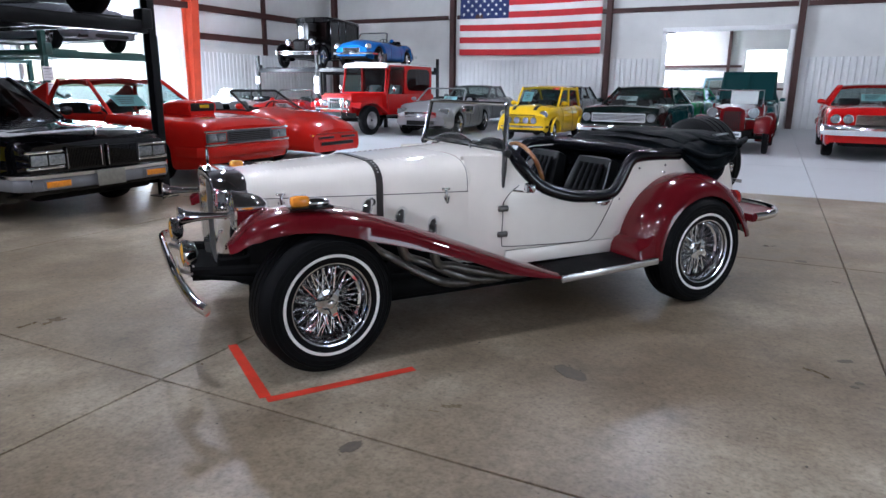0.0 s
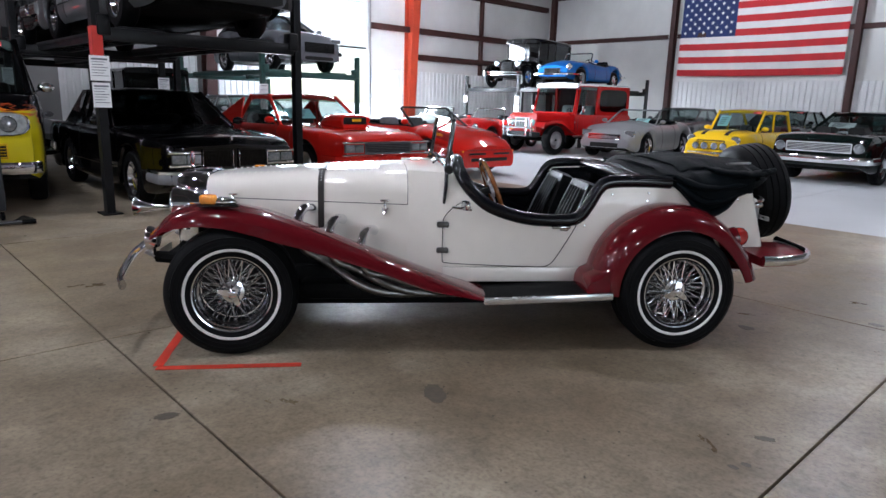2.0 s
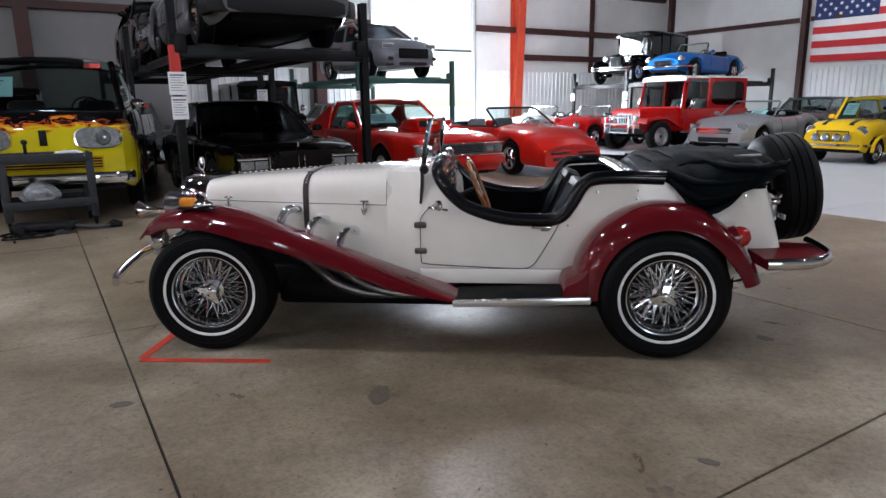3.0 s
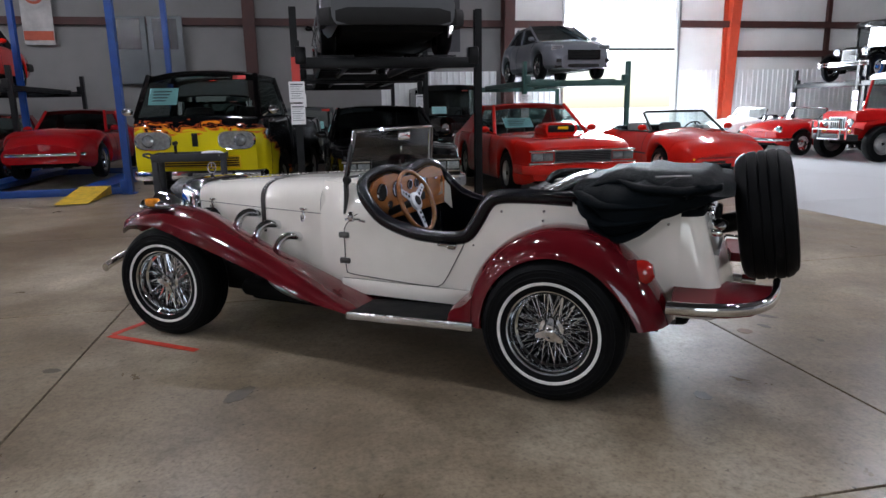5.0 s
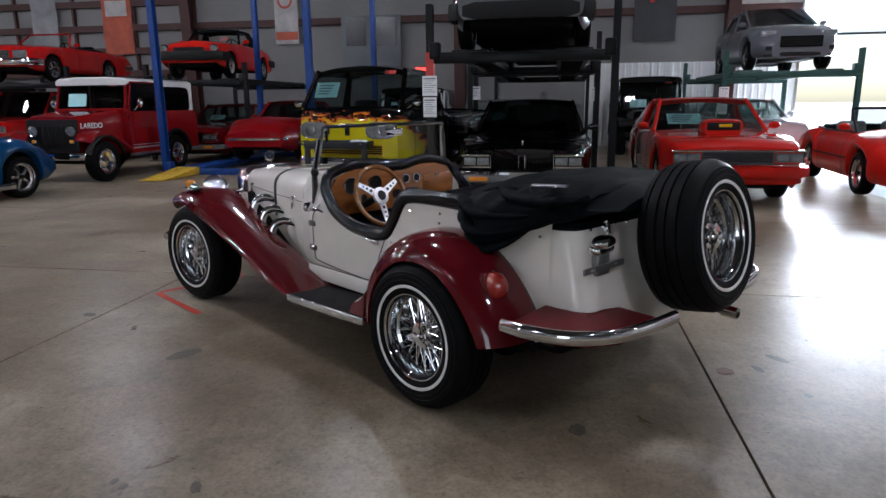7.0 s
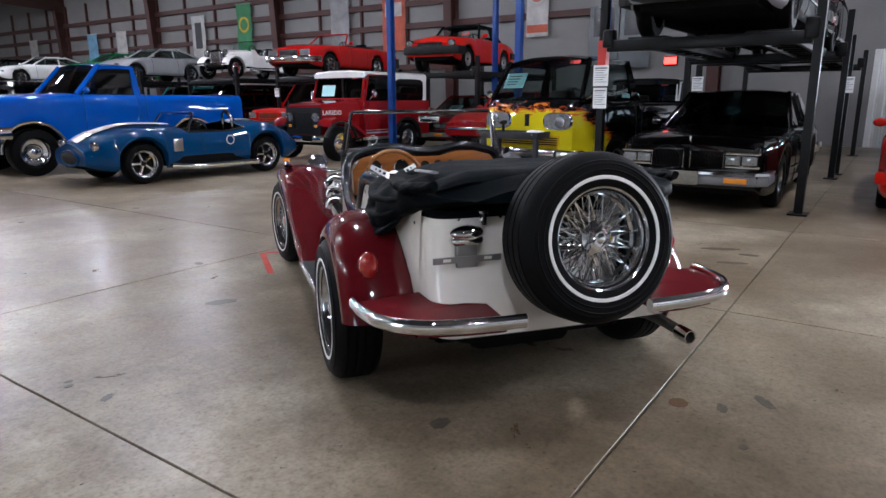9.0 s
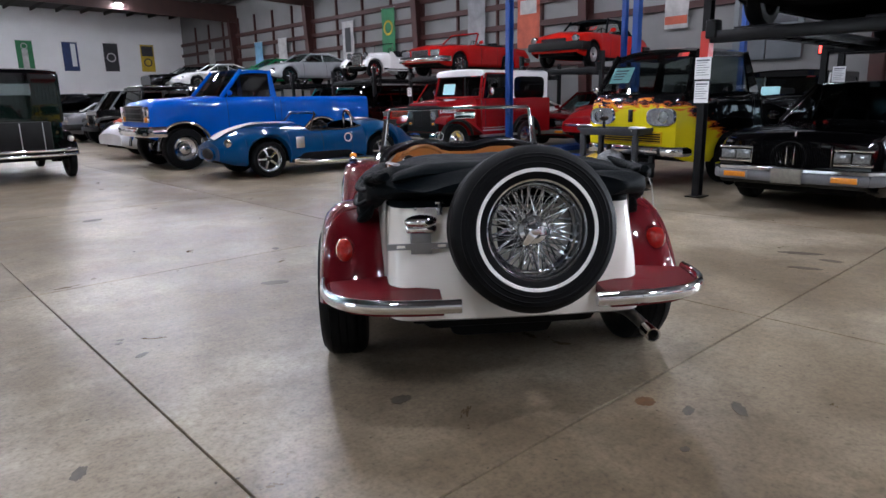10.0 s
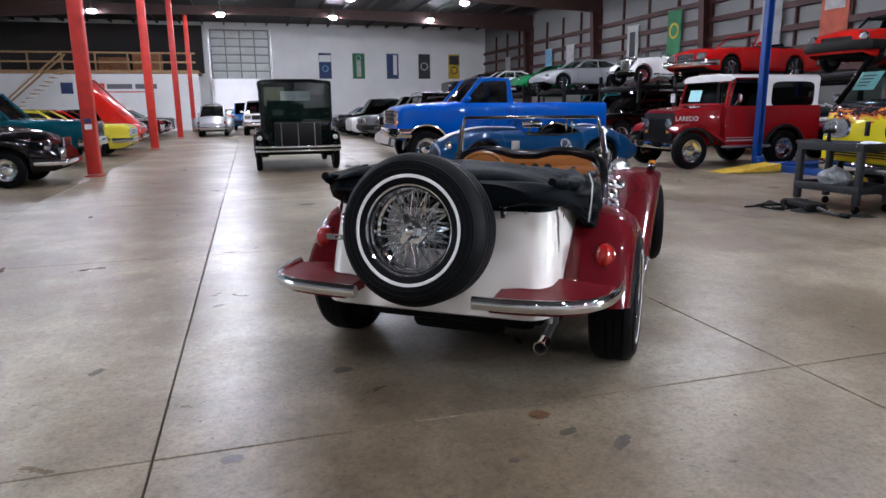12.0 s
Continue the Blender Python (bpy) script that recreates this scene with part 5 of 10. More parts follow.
# front wings: one long ribbon from the tip over the wheel down to the running board
wing_in = smooth_line([(1.05, 0.575), (1.4, 0.545), (1.7, 0.55), (2.0, 0.545), (2.2, 0.50), (2.45, 0.46), (2.7, 0.50), (2.84, 0.60)], 0.06)
wing_out = smooth_line([(1.05, 0.860), (1.6, 0.862), (2.2, 0.868), (2.55, 0.866), (2.70, 0.853), (2.78, 0.835), (2.84, 0.80)], 0.03)
for s in (1, -1):
    bm = bm_new()
    rows = []
    for x in stations(1.05, 2.66, 40) + stations(2.672, 2.815, 16):
        a, b, z = wing_in(x), wing_out(x), wing_z(x)
        c = max(0, min(1, (x - 1.05) / 0.7))
        q = 0.2 + 0.8 * min(1, c * 2)
        skirt = 0.022 + 0.040 * max(0, 1 - abs(x - 2.2) / 0.55)
        e = math.sqrt(max(0.0, min(1.0, (2.825 - x) / 0.13)))
        mid = (a + b) / 2 + 0.01
        a, b, skirt = mid + (a - mid) * (0.35 + 0.65 * e), mid + (b - mid) * (0.35 + 0.65 * e), skirt * e
        rows.append([(x, s * (a + (b - a) * f), z + dz * (0.3 + 0.7 * e)) for f, dz in
                     ((0.0, -0.03 * c - 0.05 * c), (0.02, -0.035 * c), (0.2, -0.008 * c), (0.45, 0.006 * c), (0.65, 0.004 * c), (0.82, -0.01 * c), (0.93, -0.028 * q), (0.985, -0.05 * q), (1.0, (-0.05 - skirt) * q), (0.975, (-0.052 - skirt) * q), (0.95, -0.055 * q), (0.6, -0.022 * q), (0.2, -0.03 * c - 0.012), (0.03, -0.055 * c - 0.01))])
    loft(bm, rows, True, True)
    part("front_wing", bm, MAROON, hero, "long sweeping burgundy front wing")
    # amber side repeater on top of the wing
    bm = bm_new()
    box(bm, (2.455, s * 0.785, 0.782), (0.20, 0.07, 0.014), 0.006)
    rep = part("repeater_base", bm, GLOSS_BLACK, hero)
    bm = bm_new()
    box(bm, (2.505, s * 0.785, 0.812), (0.085, 0.055, 0.05), 0.014)
    part("amber_lens", bm, AMBER, rep, "amber indicator lens")
    bm = bm_new()
    blob(bm, (2.435, s * 0.785, 0.80), (0.07, 0.024, 0.022), 8)
    part("tail_cap", bm, CHROME, rep)
    # running board
    bm = bm_new()
    tread = pose(0.735, s * 0.725, 0.308, 0, 2.0, 0)
    box(bm, (0, 0, 0), (0.70, 0.27, 0.026), 0.006, tread)
    rb = part("running_board", bm, RUBBER, hero, "black rubber running board with bright edge")
    bm = bm_new()
    box(bm, (0, s * 0.137, -0.006), (0.71, 0.014, 0.040), 0.005, tread)
    part("edge_strip", bm, plain("bright_alloy", (0.72, 0.72, 0.72), 0.25, 0.9, 0.08, 12), rb)
    # side exhaust pipes, ribbed
    for k, (x0, z0) in enumerate(((2.035, 0.725), (1.862, 0.668), (1.685, 0.61))):
        w = hood_w(x0)
        bm = bm_new()
        path = curve([(x0 - 0.012, s * (w - 0.014), z0 - 0.022), (x0 - 0.005, s * (w + 0.022), z0 - 0.008), (x0 + 0.022, s * (w + 0.062), z0 - 0.002), (x0 + 0.046, s * (w + 0.098), z0 - 0.022), (x0 + 0.060, s * (w + 0.122), z0 - 0.072), (x0 + 0.056, s * (w + 0.130), z0 - 0.14), (x0 + 0.024, s * (w + 0.120), z0 - 0.23), (x0 - 0.08, s * (w + 0.10), z0 - 0.30 + 0.02 * k), (x0 - 0.26, s * 0.58, 0.30 + 0.01 * (2 - k)), (x0 - 0.42, s * 0.56, 0.255), (x0 - 0.62, s * 0.52, 0.235)], 9)
        tube(bm, path, 0.024, 12, True, ribs=0.09)
        pipe = part("side_exhaust", bm, PIPE, hero, "ribbed steel side exhaust pipe")
        bm = bm_new()
        tube(bm, path[0:44], 0.0265, 16)
        part("flange", bm, CHROME, pipe)

# rear wings
def rear_wing(s):
    bm = bm_new()
    rows = []
    for k in range(37):
        a = radians(-4 + 176 * k / 36)
        d = math.degrees(a)
        r = 0.452 + (0.03 * max(0, (d - 135) / 37) ** 1.5)
        fl = 0.0 if d < 150 else 0.012 * (d - 150) / 22
        cx, cz = math.cos(a), math.sin(a)
        sect = ((0.555, -0.055), (0.56, 0.0), (0.60, 0.012), (0.67, 0.013), (0.74, 0.006), (0.795, -0.014), (0.832, -0.046), (0.853, -0.084), (0.858, -0.108), (0.846, -0.110), (0.832, -0.078), (0.79, -0.042), (0.73, -0.02), (0.60, -0.008))
        rows.append([((r + o + fl) * cx, s * y, 0.335 + (r + o) * cz) for y, o in sect])
    loft(bm, rows, True, True)
    wing = part("rear_wing", bm, MAROON, hero, "rounded burgundy rear wing")
    # foot of the wing at the running board
    bm = bm_new()
    loft(bm, [[(x, s * y, z) for y, z in ((0.585, 0.305), (0.585, zt), (0.66, zt + 0.004), (0.72, zt - 0.002), (0.79, zt - 0.012), (0.835, zt - 0.04 * (zt - 0.3) / 0.2 - 0.006), (0.85, 0.322))] for x, zt in ((0.522, 0.335), (0.518, 0.375), (0.506, 0.402), (0.485, 0.418), (0.455, 0.430), (0.425, 0.455), (0.395, 0.50))], True, True)
    part("wing_foot", bm, MAROON, wing)
    # inner arch
    bm = bm_new()
    loft(bm, [[(0.44 * math.cos(a), s * 0.552, 0.335 + 0.435 * math.sin(a)), (0.425 * math.cos(a), s * 0.79, 0.335 + 0.41 * math.sin(a)), (0.37 * math.cos(a), s * 0.842, 0.335 + 0.36 * math.sin(a))] for a in (radians(-5 + 168 * k / 24) for k in range(25))])
    sheet(bm, [(0.43 * math.cos(a), s * 0.545, 0.335 + 0.43 * math.sin(a)) for a in (radians(-5 + 190 * k / 16) for k in range(17))], (0, 0.004, 0))
    part("arch_liner", bm, UNDER, wing)
    # rear lamp
    bm = bm_new()
    m = pose(-0.350, s * 0.735, 0.618, 0, -76, 0) @ Matrix.Diagonal((0.9, 0.86, 1.0, 1))
    lathe(bm, [(0.0, 0.075), (0.025, 0.072), (0.042, 0.055), (0.05, 0.03), (0.052, 0.0)], m @ Matrix.Diagonal((1.25, 0.95, 1, 1)), 24)
    lamp = part("tail_lamp", bm, RED_LENS, hero, "red oval tail lamp")
    bm = bm_new()
    lathe(bm, [(0.052, 0.012), (0.058, 0.006), (0.058, -0.03)], m @ Matrix.Diagonal((1.25, 0.95, 1, 1)), 24)
    part("lamp_base", bm, MAROON, lamp)
    # apron behind the wheel
    bm = bm_new()
    out = [(-0.50, 0.80), (-0.60, 0.79), (-0.72, 0.765), (-0.81, 0.70), (-0.865, 0.60), (-0.89, 0.46), (-0.895, 0.335), (-0.70, 0.335), (-0.685, 0.42), (-0.64, 0.48), (-0.56, 0.525), (-0.485, 0.53)]
    top = [0.512, 0.512, 0.513, 0.514, 0.514, 0.512, 0.510, 0.516, 0.522, 0.526, 0.528, 0.526]
    a = [bm.verts.new((x, s * y, z)) for (x, y), z in zip(out, top)]
    b = [bm.verts.new((x, s * y, 0.465)) for x, y in out]
    c = bm.verts.new((-0.70, s * 0.60, 0.517))
    for i in range(len(a)):
        j = (i + 1) % len(a)
        bm.faces.new((a[i], a[j], c))
        bm.faces.new((a[j], a[i], b[i], b[j]))
    bm.faces.new(b)
    part("rear_apron", bm, APRON, hero, "burgundy apron above the rear bumper", 60)
    # bumper half
    bm = bm_new()
    tube(bm, curve([(-0.485, s * 0.822, 0.503), (-0.60, s * 0.815, 0.504), (-0.72, s * 0.785, 0.506), (-0.81, s * 0.725, 0.507), (-0.875, s * 0.62, 0.508), (-0.905, s * 0.46, 0.508), (-0.915, s * 0.268, 0.508)], 6), 0.025, 16, squash=(0.8, 1.15))
    part("rear_bumper", bm, CHROME, hero, "chrome wrap-round rear bumper half")


for s in (1, -1):
    rear_wing(s)

# tailpipe
bm = bm_new()
tube(bm, curve([(0.3, -0.45, 0.24), (-0.2, -0.5, 0.26), (-0.55, -0.53, 0.33), (-0.83, -0.54, 0.315)], 5), 0.024, 14, False)
tube(bm, [(-0.62, -0.535, 0.33), (-0.60, -0.535, 0.42)], 0.012, 8)
tp = part("tailpipe", bm, PIPE, hero)
bm = bm_new()
lathe(bm, [(0.023, -0.08), (0.031, -0.075), (0.031, 0.0), (0.026, 0.0), (0.024, -0.06)], pose(-0.84, -0.54, 0.315, 0, -92, 0), 20)
part("tip", bm, CHROME, tp, "chrome tailpipe tip")

# plate lamp and bracket on the tail
bm = bm_new()
blob(bm, (-0.650, 0.40, 0.795), (0.045, 0.072, 0.030), 10)
box(bm, (-0.642, 0.40, 0.766), (0.06, 0.13, 0.04), 0.014)
pl = part("plate_lamp", bm, CHROME, hero, "chrome number plate lamp")
bm = bm_new()
for y0, y1, z0, z1 in ((0.262, 0.545, 0.681, 0.687), (0.262, 0.545, 0.700, 0.706), (0.262, 0.30, 0.687, 0.700), (0.335, 0.47, 0.687, 0.700), (0.505, 0.545, 0.687, 0.700)):
    span(bm, -0.668, -0.660, y0, y1, z0, z1)
box(bm, (-0.645, 0.403, 0.722), (0.035, 0.085, 0.06), 0.006)
loft(bm, [[(x, y, z) for x, y in ((-0.662, 0.36), (-0.662, 0.445), (-0.63, 0.445), (-0.63, 0.36))] for z in (0.66, 0.70)], True, True)
part("plate_bracket", bm, plain("bracket_steel", (0.30, 0.30, 0.30), 0.35, 0.8), pl)
for y in (0.32, -0.32):
    bm = bm_new()
    box(bm, (-0.612, y, 0.868), (0.03, 0.036, 0.014), 0.004)
    tube(bm, [(-0.612, y, 0.865), (-0.622, y, 0.815)], [0.008, 0.014], 8)
    box(bm, (-0.612, y, 0.835), (0.03, 0.026, 0.03), 0.004)
    part("tail_latch", bm, CHROME, hero, "small chrome tail latch")

# lamps, horns and bumper at the front
bm = bm_new()
tube(bm, [(2.70, -0.52, 0.70), (2.70, 0.52, 0.70)], 0.014, 10)
part("lamp_bar", bm, CHROME, hero)
for s in (1, -1):
    bm = bm_new()
    m = pose(2.735, s * 0.50, 0.742, 0, 90, 0)
    lathe(bm, [(0.0, -0.16), (0.03, -0.15), (0.062, -0.11), (0.083, -0.05), (0.09, 0.0), (0.094, 0.01), (0.09, 0.02), (0.082, 0.02)], m, 32)
    tube(bm, [(2.70, s * 0.49, 0.60), (2.70, s * 0.49, 0.69)], 0.018, 8)
    hl = part("headlamp", bm, CHROME, hero, "chrome bullet headlamp")
    bm = bm_new()
    lathe(bm, [(0.0, 0.038), (0.05, 0.032), (0.083, 0.018)], m, 32)
    part("lens", bm, LENS, hl)
    bm = bm_new()
    m = pose(2.955, s * 0.31, 0.51, 0, 90, 0)
    lathe(bm, [(0.0, -0.06), (0.05, -0.045), (0.068, -0.01), (0.07, 0.01), (0.062, 0.015)], m, 28)
    tube(bm, [(2.94, s * 0.31, 0.39), (2.94, s * 0.31, 0.45)], 0.012, 8)
    fg = part("fog_lamp", bm, CHROME, hero, "chrome fog lamp with amber lens")
    bm = bm_new()
    lathe(bm, [(0.0, 0.026), (0.04, 0.022), (0.064, 0.012)], m, 28)
    part("lens", bm, plain("fog_amber", (0.68, 0.36, 0.05), 0.15, 0, 0.3, 60, coat=1), fg)
    for y, x1, z in ((0.43, 3.0, 0.725),):
        bm = bm_new()
        lathe(bm, [(0.0, -0.02), (0.024, -0.015), (0.026, 0.02), (0.014, 0.03), (0.015, 0.09), (0.019, 0.16), (0.025, 0.205), (0.034, 0.24), (0.048, 0.262), (0.052, 0.265), (0.046, 0.258), (0.025, 0.22), (0.012, 0.12)], pose(2.72, s * y, z - 0.02, 0, 88, 0), 20)
        part("horn", bm, CHROME, hero, "chrome trumpet horn")
    bm = bm_new()
    tube(bm, curve([(2.99, s * 0.30, 0.43), (2.90, s * 0.3, 0.40), (2.6, s * 0.32, 0.38)], 4), 0.025, 8, squash=(1.0, 0.5))
    part("bumper_iron", bm, STEEL, hero)
bm = bm_new()
half = [(3.02, 0.0, 0.452), (3.02, 0.22, 0.452), (3.015, 0.42, 0.442), (2.995, 0.62, 0.415), (2.97, 0.76, 0.392), (2.935, 0.835, 0.378)]
tube(bm, curve([(x, -y, z) for x, y, z in half[::-1]] + half[1:], 5), 0.024, 14, squash=(0.8, 1.15))
part("front_bumper", bm, CHROME, hero, "curved chrome front bumper bar")
bm = bm_new()
sheet(bm, [(2.965, -0.1, 0.33), (2.975, 0.1, 0.33), (2.975, 0.1, 0.4), (2.965, -0.1, 0.4)], (0.006, 0, 0))
part("plate_holder", bm, STEEL, hero)
bm = bm_new()
loft(bm, [[(2.62, y, 0.36), (2.90, y * 0.9, 0.40)] for y in stations(-0.42, 0.42, 8)])
loft(bm, [[(2.62, y, 0.35), (2.90, y * 0.9, 0.39)] for y in stations(-0.42, 0.42, 8)])
part("front_valance", bm, UNDER, hero)

# folded soft top: a creased bundle that droops over the tail sides
top_half = smooth_line([(-0.72, 0.40), (-0.66, 0.52), (-0.5, 0.60), (-0.3, 0.64), (-0.15, 0.645), (-0.06, 0.625), (0.0, 0.58), (0.03, 0.50)], 0.03)
top_up = smooth_line([(-0.72, 0.965), (-0.62, 1.0), (-0.45, 1.02), (-0.2, 1.01), (-0.05, 0.985), (0.03, 0.93)], 0.03)
top_low = smooth_line([(-0.72, 0.92), (-0.62, 0.885), (-0.52, 0.845), (-0.42, 0.775), (-0.32, 0.70), (-0.22, 0.675), (-0.12, 0.725), (-0.04, 0.85), (0.03, 0.90)], 0.02)
bm = bm_new()
rows = []
for i in range(57):
    x = 0.03 - 0.74 * i / 56
    w, zu, zl = top_half(x), top_up(x), top_low(x)
    ring = []
    for k in range(64):
        a = 2 * math.pi * k / 64
        c, sn = math.cos(a), math.sin(a)
        y = w * math.copysign(abs(c) ** 0.55, c)
        edge = abs(y) / w
        low = 0.90 * (1 - edge ** 6) + zl * edge ** 6 if x > -0.55 else zl * edge ** 3 + 0.9 * (1 - edge ** 3)
        z = zu - 0.035 * edge ** 2 if sn >= 0 else low
        mid = (zu - 0.03 + low) / 2
        z = mid + (z - mid) * abs(sn) ** 0.45
        p = Vector((x, y, z))
        fold = 0.014 * noise.noise(Vector((x * 5.0, y * 2.2, z * 9))) + 0.016 * math.sin(16 * z + 7 * x + 2.2 * math.sin(3 * y) + 3 * noise.noise(Vector((x * 2, y * 2, 0)))) * min(1, edge + 0.25)
        fold += 0.05 * (0.26 - abs(noise.noise(Vector((x * 3.6 + z * 5.0, y * 1.6, z * 6 - x * 3.0))))) * min(1, 0.3 + edge)
        out = Vector((0, c * 0.8, sn)).normalized()
        ring.append(p + out * fold)
    rows.append(ring)
loft(bm, rows, True, True)
part("folded_top", bm, FABRIC, hero, "folded black cloth soft top bundled over the tail", 60)
for s in (1, -1):
    bm = bm_new()
    rows = []
    for i in range(19):
        f = i / 18
        x = -0.52 - 0.14 * f
        ring = []
        for k in range(16):
            a = 2 * math.pi * k / 16
            r = 0.026 * (1 - 0.4 * f) * (1 + 0.35 * noise.noise(Vector((f * 5, math.cos(a) * 1.5, s + math.sin(a) * 1.5))))
            ring.append((x + 0.01 * math.sin(6 * f), s * (0.60 - 0.06 * f) + r * math.cos(a) * 1.2, 0.955 + 0.03 * f + r * math.sin(a)))
        rows.append(ring)
    loft(bm, rows, True, True)
    part("top_corner", bm, FABRIC, hero, "", 60)

bm = bm_new()
loft(bm, [[Vector(p) + Vector((dx, dy, 0)) for p in ((-0.26, -0.635, 0.985), (-0.36, -0.665, 0.95), (-0.43, -0.672, 0.88), (-0.47, -0.668, 0.79))] for dx, dy in ((0.007, -0.003), (-0.002, -0.006), (-0.007, 0.0), (0.007, -0.003))])
part("top_lining", bm, plain("pale_lining", (0.30, 0.29, 0.26), 0.8), hero, "pale cloth lining edge of the folded top")

# upper folds of the cloth, layered over the bundle
for k, (x0, x1, hw, zc, th, ph) in enumerate(((0.0, -0.60, 0.53, 0.978, 0.026, 0.0), (-0.10, -0.56, 0.50, 1.006, 0.026, 1.7), (-0.24, -0.63, 0.53, 1.0, 0.032, 3.1))):
    bm = bm_new()
    rows = []
    for i in range(33):
        f = i / 32
        x = x0 + (x1 - x0) * f
        end = min(1, 6 * f, 6 * (1 - f)) ** 0.5
        ring = []
        for q in range(48):
            a = 2 * math.pi * q / 48
            c, sn = math.cos(a), math.sin(a)
            y = hw * (1 + 0.04 * math.sin(9 * f + ph)) * math.copysign(abs(c) ** 0.35, c)
            wav = 0.028 * (0.24 - abs(noise.noise(Vector((x * 4 + y * 3, y * 3 - x * 2, ph))))) + 0.010 * math.sin(7 * x + 2.5 * y + ph) + 0.008 * noise.noise(Vector((x * 6, y * 3, ph)))
            ring.append((x + 0.02 * noise.noise(Vector((y * 4, f * 3, ph + 5))), y, zc - 0.05 * (abs(y) / hw) ** 3 + wav + th * end * math.copysign(abs(sn) ** 0.6, sn)))
        rows.append(ring)
    loft(bm, rows, True, True)
    part("top_fold", bm, FABRIC, hero, "", 60)
# heavy pleats that run down and back along each side of the bundle
for s in (1, -1):
    for k, (a, b, c, r0, r1) in enumerate((((-0.03, 0.585, 0.950), (-0.20, 0.645, 0.890), (-0.56, 0.580, 0.935), 0.042, 0.016), ((-0.05, 0.590, 0.905), (-0.19, 0.652, 0.815), (-0.50, 0.590, 0.885), 0.046, 0.018),
                                           ((-0.10, 0.600, 0.850), (-0.22, 0.645, 0.740), (-0.42, 0.595, 0.835), 0.046, 0.016), ((-0.22, 0.540, 1.000), (-0.42, 0.600, 0.965), (-0.60, 0.560, 0.985), 0.030, 0.036))):
        bm = bm_new()
        path = curve([Vector((p[0], s * p[1], p[2])) for p in (a, tuple((a[q] + b[q]) / 2 + (0, 0.012, -0.012)[q] for q in range(3)), b, tuple((b[q] + c[q]) / 2 + (0, 0.008, -0.014)[q] for q in range(3)), c)], 7)
        n = len(path)
        tube(bm, path, [(r0 + (r1 - r0) * i / (n - 1)) * (0.25 + 0.75 * min(1, 5 * i / n, 5 * (n - 1 - i) / n)) * (1 + 0.18 * noise.noise(Vector((i * 0.35, k, s)))) for i in range(n)], 14, True, squash=(1.25, 0.62))
        part("top_pleat", bm, FABRIC, hero, "", 60)
bm = bm_new()
tube(bm, [(-0.38, 0.52, 1.015), (-0.53, 0.49, 1.02)], 0.010, 8, squash=(1.6, 0.6))
part("top_latch", bm, STEEL, hero, "bright latch among the folds")

# ---- the other vehicles ----
BOXY = ((0.95, 0), (0.985, 0.06), (1.0, 0.2), (1.0, 0.45), (0.998, 0.66), (0.99, 0.80), (0.975, 0.885), (0.952, 0.942), (0.92, 0.98), (0.6, 1.0), (0.0, 1.0))
SOFT = ((0.90, 0), (0.96, 0.08), (0.99, 0.2), (1.0, 0.38), (0.995, 0.55), (0.975, 0.70), (0.94, 0.82), (0.89, 0.905), (0.82, 0.955), (0.5, 0.995), (0.0, 1.0))
WHEEL_CACHE = {}


POLISHED = plain("polished_alloy", (0.62, 0.63, 0.64), 0.2, 1.0, 0.1, 20)


def wheel_meshes(r, w, style):
    key = (round(r, 3), round(w, 3), style)
    if key in WHEEL_CACHE:
        return WHEEL_CACHE[key]
    rim = r * (0.60 if style != "alloy" else 0.68)
    bm = bm_new()
    h = w / 2
    lathe(bm, [(rim, -h * 0.8), (rim + 0.02, -h), (r - 0.03, -h * 0.95), (r - 0.008, -h * 0.75), (r, -h * 0.5), (r, h * 0.5), (r - 0.008, h * 0.75), (r - 0.03, h * 0.95), (rim + 0.02, h), (rim, h * 0.8)], Matrix(), 36)
    a = part("tyre", bm, RUBBER)
    bm = bm_new()
    if style == "alloy":
        lathe(bm, [(rim, -h * 0.7), (rim * 0.80, h * 0.1), (rim * 0.80, h * 0.42), (rim * 0.93, h * 0.58), (rim * 0.955, h * 0.84), (rim * 0.985, h * 0.9), (rim, h * 0.86)], Matrix(), 36)
        for k in range(5):
            loft(bm, [[pose(0, 0, 0, 0, 0, 72 * k) @ Vector((r, w * a, q + e)) for a, e in ((-1, -0.02), (-0.55, 0.0), (0.55, 0.0), (1, -0.02))] for r, w, q in ((0.02, 0.030, h * 0.56), (rim * 0.4, 0.024, h * 0.54), (rim * 0.7, 0.026, h * 0.44), (rim * 0.84, 0.040, h * 0.40))], True, True)
        m = POLISHED
    else:
        lathe(bm, [(rim, -h * 0.7), (rim * 0.96, h * 0.3), (rim * 0.99, h * 0.8), (rim * 0.93, h * 0.78), (rim * 0.85, h * 0.35), (rim * 0.6, h * 0.2), (rim * 0.5, h * 0.45), (rim * 0.3, h * 0.6), (0, h * 0.66)], Matrix(), 36)
        m = {"chrome": CHROME, "steel": STEEL, "dark": MATTE_BLACK}[style]
    b = part("rim", bm, m)
    bm = bm_new()
    lathe(bm, [(0, h * 0.78), (0.03, h * 0.76), (0.04, h * 0.5)], Matrix(), 16)
    if style == "alloy":
        lathe(bm, [(rim * 0.9, -h * 0.2), (0.0, -h * 0.2)], Matrix(), 24)
    c = part("hub_cap", bm, CHROME if style == "chrome" else MATTE_BLACK)
    out = tuple(o.data for o in (a, b, c))
    for o in (a, b, c):
        bpy.data.objects.remove(o)
    WHEEL_CACHE[key] = out
    return out


